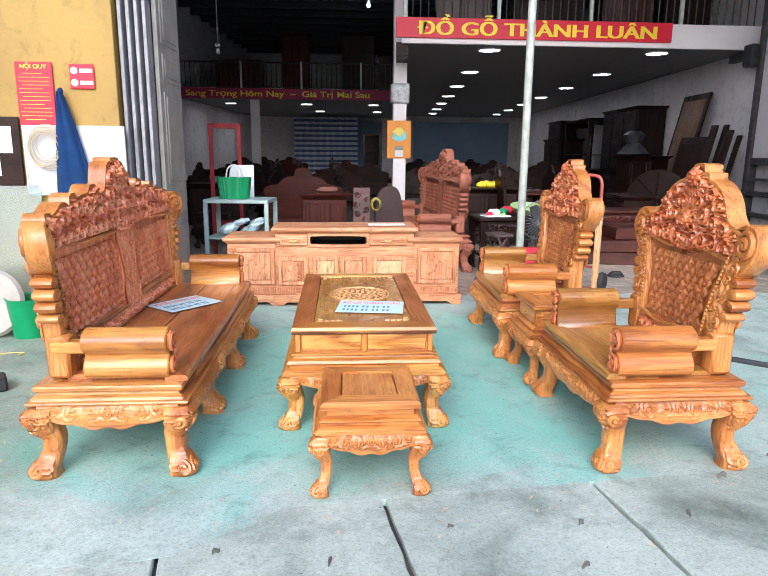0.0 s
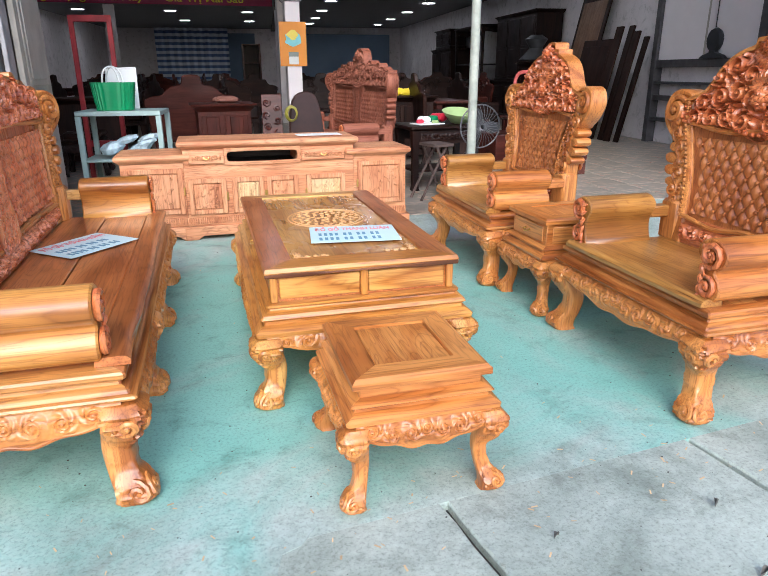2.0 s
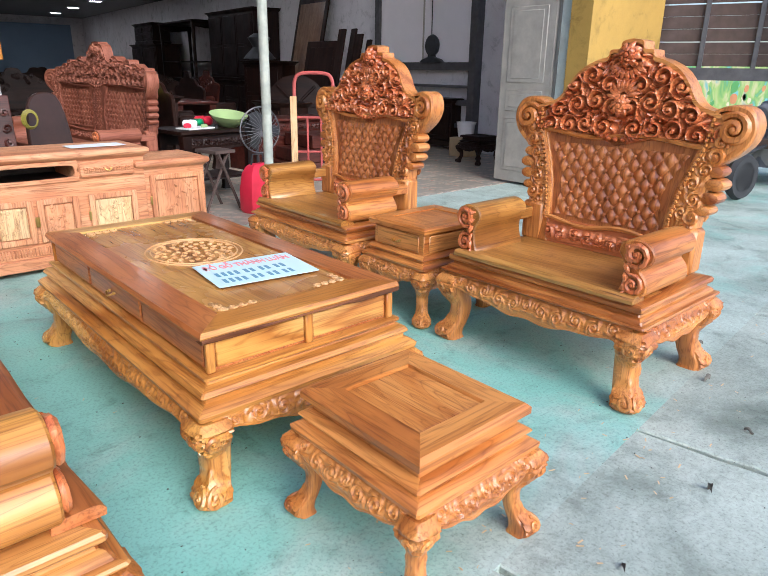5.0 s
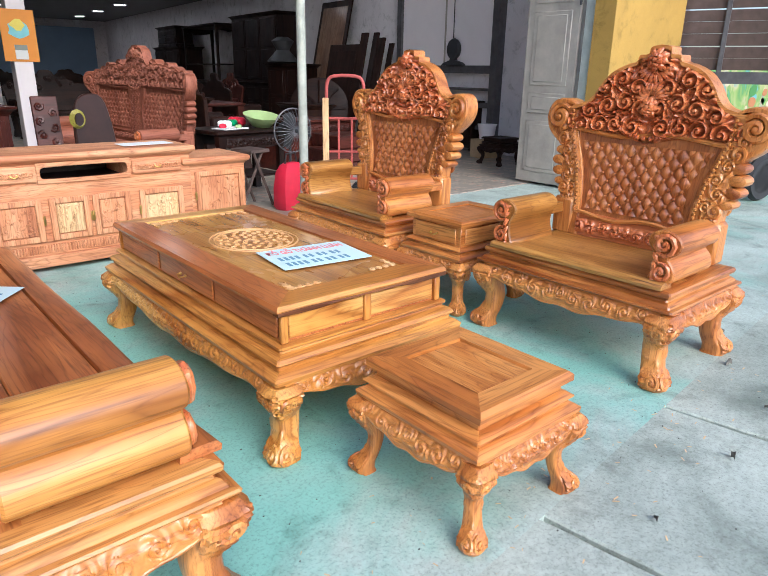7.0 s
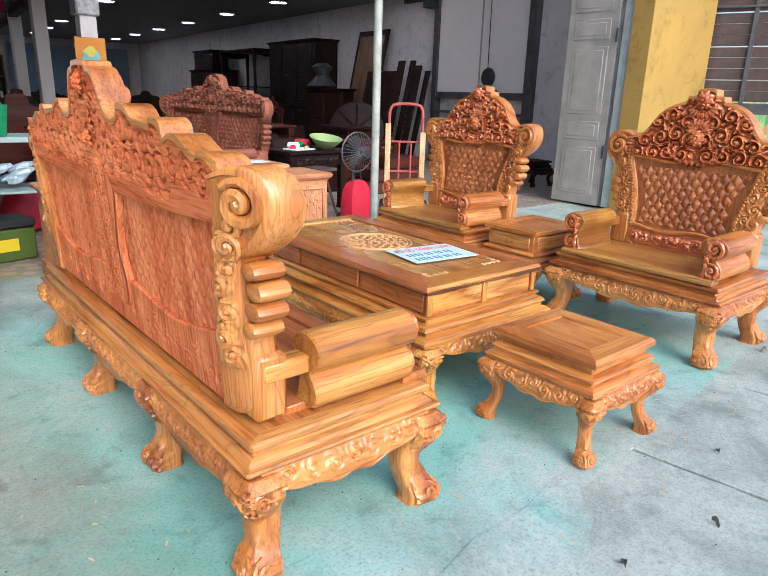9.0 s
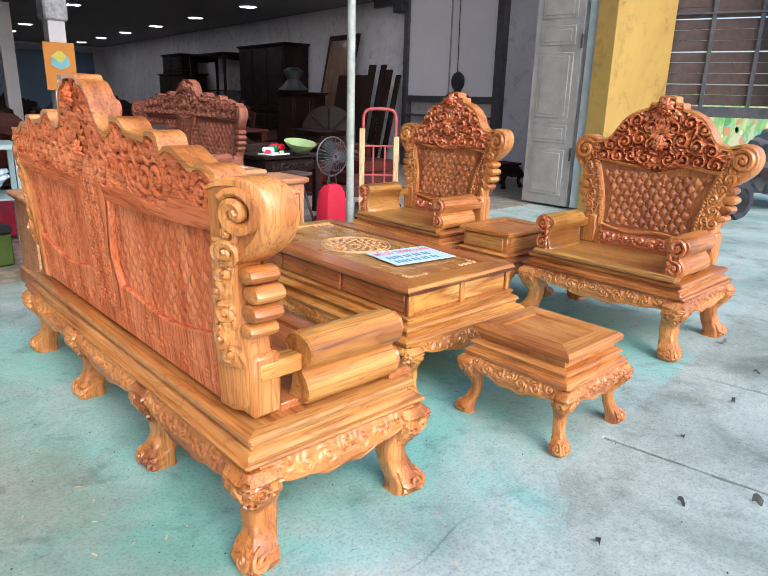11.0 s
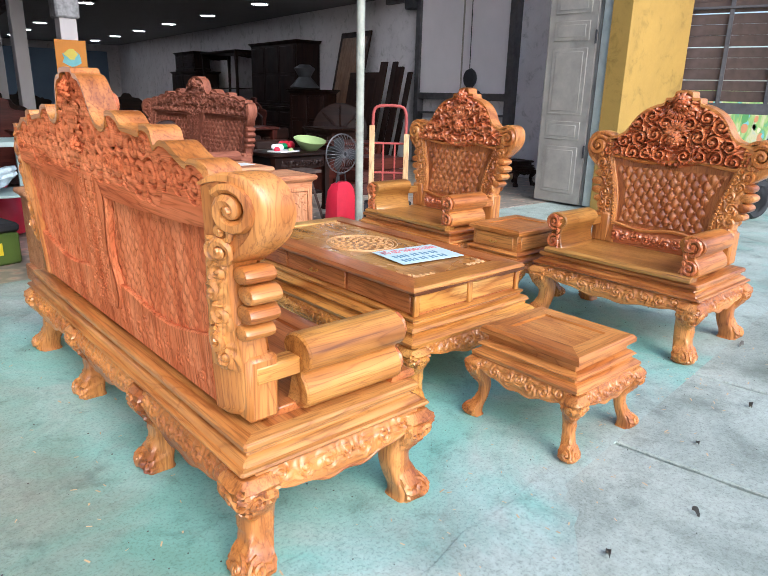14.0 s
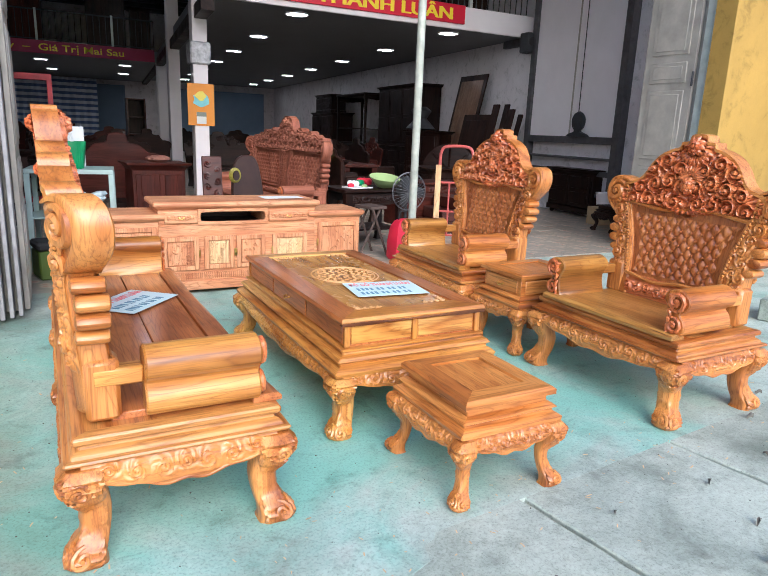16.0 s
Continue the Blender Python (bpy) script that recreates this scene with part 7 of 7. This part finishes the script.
part("board", Geo().slab(smooth_line([(-0.16, 0), (-0.18, 0.6), (-0.13, 0.92), (0.0, 1.0), (0.13, 0.92), (0.18, 0.5), (0.16, 0), (-0.16, 0)], 4)[:-1], lambda u, w, d: (u, -d, w), 0, 0.05, 0.01), matte_dark, r)
root = thing("carved_panel_stack", pose(0.14, 7.66, 0, -8, 0, -4), "carved dark red panel standing on edge", "panel", "furniture in stock")
g = Geo().box(-0.10, 0.10, 0, 0.05, 0, 0.98)
for k in range(14):
    scroll(g, lambda u, w, d: (u, -d, w), 0.05 * (-1) ** k, 0.12 + 0.06 * k, 0.04, k, 1.3, (-1) ** k, 0.01, 0.010, 9, 5)
part("board", g, brick_wood, root)
g = Geo()
for k in range(6):
    g.tube([((0.06 - 0.004 * k) * math.cos(a), -0.01 * k, (0.075 - 0.004 * k) * math.sin(a)) for a in (math.tau * i / 22 for i in range(23))], 0.0035, 6)
solid("yellow_cable_coil", g, plain("yellow_plastic", (0.26, 0.23, 0.03), 0.45), "yellow cable coil hanging behind the low cabinet", "cable", pose(0.30, 7.44, 0.80))
solid("price_sheet", Geo().box(-0.17, 0.17, -0.08, 0.08, 0, 0.003, 0.001), paper_white, "white printed sheet lying on the low cabinet", "sheet", pose(0.32, 6.05, 0.724, 0, 0, 2))
rnd = random.Random(77)
rows = []
for y in (9.6, 11.0, 12.6, 14.4, 16.4, 18.6, 21.0, 23.6, 26.4):
    x = -5.2
    while x < 4.9:
        rows.append((x + rnd.uniform(-0.2, 0.2), y + rnd.uniform(-0.4, 0.4)))
        x += rnd.uniform(1.2, 1.9)
for x, y in rows:
    if y > 22 and -2.4 < x < -0.2 or abs(x - 0.43) < 0.35 or (y < 10.5 and -0.9 < x < 2.0):
        continue
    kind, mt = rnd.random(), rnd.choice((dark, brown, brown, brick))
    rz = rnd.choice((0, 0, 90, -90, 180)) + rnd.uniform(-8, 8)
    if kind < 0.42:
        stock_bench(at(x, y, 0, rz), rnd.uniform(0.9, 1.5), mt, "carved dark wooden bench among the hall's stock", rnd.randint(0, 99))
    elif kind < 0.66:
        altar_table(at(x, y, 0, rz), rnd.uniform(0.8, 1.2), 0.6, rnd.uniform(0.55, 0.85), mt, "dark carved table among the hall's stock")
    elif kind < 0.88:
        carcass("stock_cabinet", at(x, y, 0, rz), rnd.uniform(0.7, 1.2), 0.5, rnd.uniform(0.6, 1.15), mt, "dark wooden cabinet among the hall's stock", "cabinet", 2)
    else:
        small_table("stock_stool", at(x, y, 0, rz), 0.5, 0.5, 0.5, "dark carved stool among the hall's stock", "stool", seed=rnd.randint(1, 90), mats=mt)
carcass("chest", at(1.75, 9.75, 0, 2), 0.95, 0.5, 0.86, brown, "brown chest with a yellow cloth on it", "chest", 2)
g = Geo()
for k in range(5):
    g.blob((0.07 * k - 0.14, 0.03 * math.sin(k * 2), 0.04), (0.08, 0.02, 0.01), (0, 0.06, 0), (0, 0, 0.05 + 0.01 * (k % 2)), 8, 5)
solid("yellow_cloth", g, sign_yellow, "crumpled yellow cloth lying on a chest", "cloth", at(1.85, 9.95, 0.868))
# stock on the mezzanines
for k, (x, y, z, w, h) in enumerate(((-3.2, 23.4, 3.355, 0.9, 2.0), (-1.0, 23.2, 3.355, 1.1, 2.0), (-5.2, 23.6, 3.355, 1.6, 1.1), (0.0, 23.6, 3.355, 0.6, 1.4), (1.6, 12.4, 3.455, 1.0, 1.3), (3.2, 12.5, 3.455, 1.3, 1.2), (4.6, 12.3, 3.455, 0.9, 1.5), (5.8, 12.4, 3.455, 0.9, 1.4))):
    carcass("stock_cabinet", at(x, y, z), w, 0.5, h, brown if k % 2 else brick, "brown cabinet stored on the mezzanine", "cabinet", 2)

# odds and ends by the folded door and the chairs
root = thing("tool_box", pose(-1.32, 6.85, 0.0, 0, 0, 12), "olive green tool box with a yellow label by the folded door", "tool box")
part("body", Geo().box(-0.22, 0.22, -0.14, 0.14, 0, 0.24, 0.015), plain("olive_plastic", (0.10, 0.16, 0.03), 0.5), root)
part("lid", Geo().box(-0.23, 0.23, -0.15, 0.15, 0.24, 0.31, 0.02), black_rubber, root)
part("label", Geo().box(-0.09, 0.09, -0.146, -0.139, 0.08, 0.17, 0.001), sign_yellow, root)
solid("red_sack", Geo().lathe([(0.08, 0), (0.17, 0.04), (0.18, 0.2), (0.13, 0.34), (0.04, 0.42), (0.06, 0.46)], lambda p, q, h: (p * (1 + 0.08 * math.sin(9 * h)), q, h), 16), red_plastic, "red plastic sack on the floor behind the steel trolley", "sack", pose(-0.95, 7.85, 0))
solid("steel_bar", Geo().box(-0.22, 0.22, -0.018, 0.018, 0, 0.03, 0.004), dark_steel, "short dark steel bar lying on the yard", "bar", pose(2.58, 4.15, 0, 0, 0, -40))
g = Geo()
for k in range(4):
    g.tube([((0.09 - 0.012 * k) * math.cos(a), (0.07 - 0.01 * k) * math.sin(a), 0.012 + 0.014 * k) for a in (math.tau * i / 20 for i in range(21))], 0.009, 6)
solid("hose_coil", g, black_rubber, "black coiled hose lying on the tiles", "hose", pose(3.05, 7.15, 0.004))


# ---- litter on the ground ----
rnd = random.Random(31)
dry_leaf = plain("dry_leaf", (0.16, 0.15, 0.13), 0.7, 0, 0.3, 20, 0)
shaving = plain("wood_shaving", (0.62, 0.45, 0.25), 0.8, 0, 0.2, 20, 0)
leaf_mesh = []
for k in range(4):
    g = Geo()
    curl = 0.010 + 0.006 * k
    g.grid(lambda s, q, curl=curl: ((s - 0.5) * 0.034, (q - 0.5) * 0.013 * math.sin(math.pi * min(0.97, s + 0.03)), 0.003 + curl * (2 * abs(q - 0.5)) ** 2 + 0.006 * math.sin(s * 5)), 8, 4)
    leaf_mesh.append(mesh_of("dry_leaf", g, dry_leaf))
spots = [(0.30, 2.31), (-0.15, 2.12), (0.80, 2.30), (0.05, 1.95), (1.25, 2.35), (-0.55, 2.2), (1.55, 2.62), (0.55, 1.9), (-0.95, 2.0), (1.9, 2.8), (1.4, 2.0), (-1.6, 2.1), (2.3, 2.5), (0.72, 2.05)]
for i, (x, y) in enumerate(spots):
    ob = tagged(new("dry_leaf", leaf_mesh[i % 4]), "curled dry leaf lying on the concrete", "leaf", "dry leaves")
    ob.matrix_basis = pose(x, y, 0.0, rnd.uniform(-6, 6), 0, rnd.uniform(0, 360))
g = Geo()
for k in range(420):
    if k < 150:
        x, y = rnd.gauss(-2.0, 0.5), rnd.gauss(3.3, 0.7)
    elif k < 300:
        x, y = rnd.gauss(-0.2, 1.0), rnd.gauss(2.55, 0.18)
    else:
        x, y = rnd.uniform(-3, 3), rnd.uniform(2.2, 5.6)
    a, n = rnd.uniform(0, 6.28), rnd.uniform(0.003, 0.010)
    dx, dy, w = math.cos(a) * n, math.sin(a) * n, 0.0016
    z = 0.002
    g.add([(x - dx - dy * 0.3, y - dy + dx * 0.3, z), (x - dx + dy * 0.3, y - dy - dx * 0.3, z), (x + dx + dy * 0.3, y + dy - dx * 0.3, z + 0.004), (x + dx - dy * 0.3, y + dy + dx * 0.3, z + 0.004)], [(0, 1, 2, 3)])
solid("wood_shavings", g, shaving, "scattered pale wood shavings on the concrete floor", "shavings", kind="stuff", smooth=0)
g = Geo()
for k in range(900):
    x, y = rnd.uniform(-3.2, 3.5), rnd.uniform(1.6, 5.6)
    r = rnd.uniform(0.001, 0.004)
    g.blob((x, y, r * 0.4), (r, 0, 0), (0, r * rnd.uniform(0.5, 1), 0), (0, 0, r * 0.6), 5, 3)
solid("grit", g, plain("dark_grit", (0.09, 0.085, 0.08), 0.8, 0, 0.4, 20, 0), "dark grit scattered on the concrete", "grit", kind="stuff", smooth=0)


# ---- floor tiles inside the opening ----
me = [mesh_of("tile", Geo().box(-0.197, 0.197, -0.197, 0.197, -0.004, 0.002 + 0.0006 * k, 0.002), tiles, 0) for k in range(2)]
for j in range(17):
    for i in range(17):
        ob = new("tile", me[(i + j) % 2])
        ob.parent = hall_floor
        ob.location = sk(-0.4 + 0.4 * i, 6.47 + 0.4 * j, 0.0)
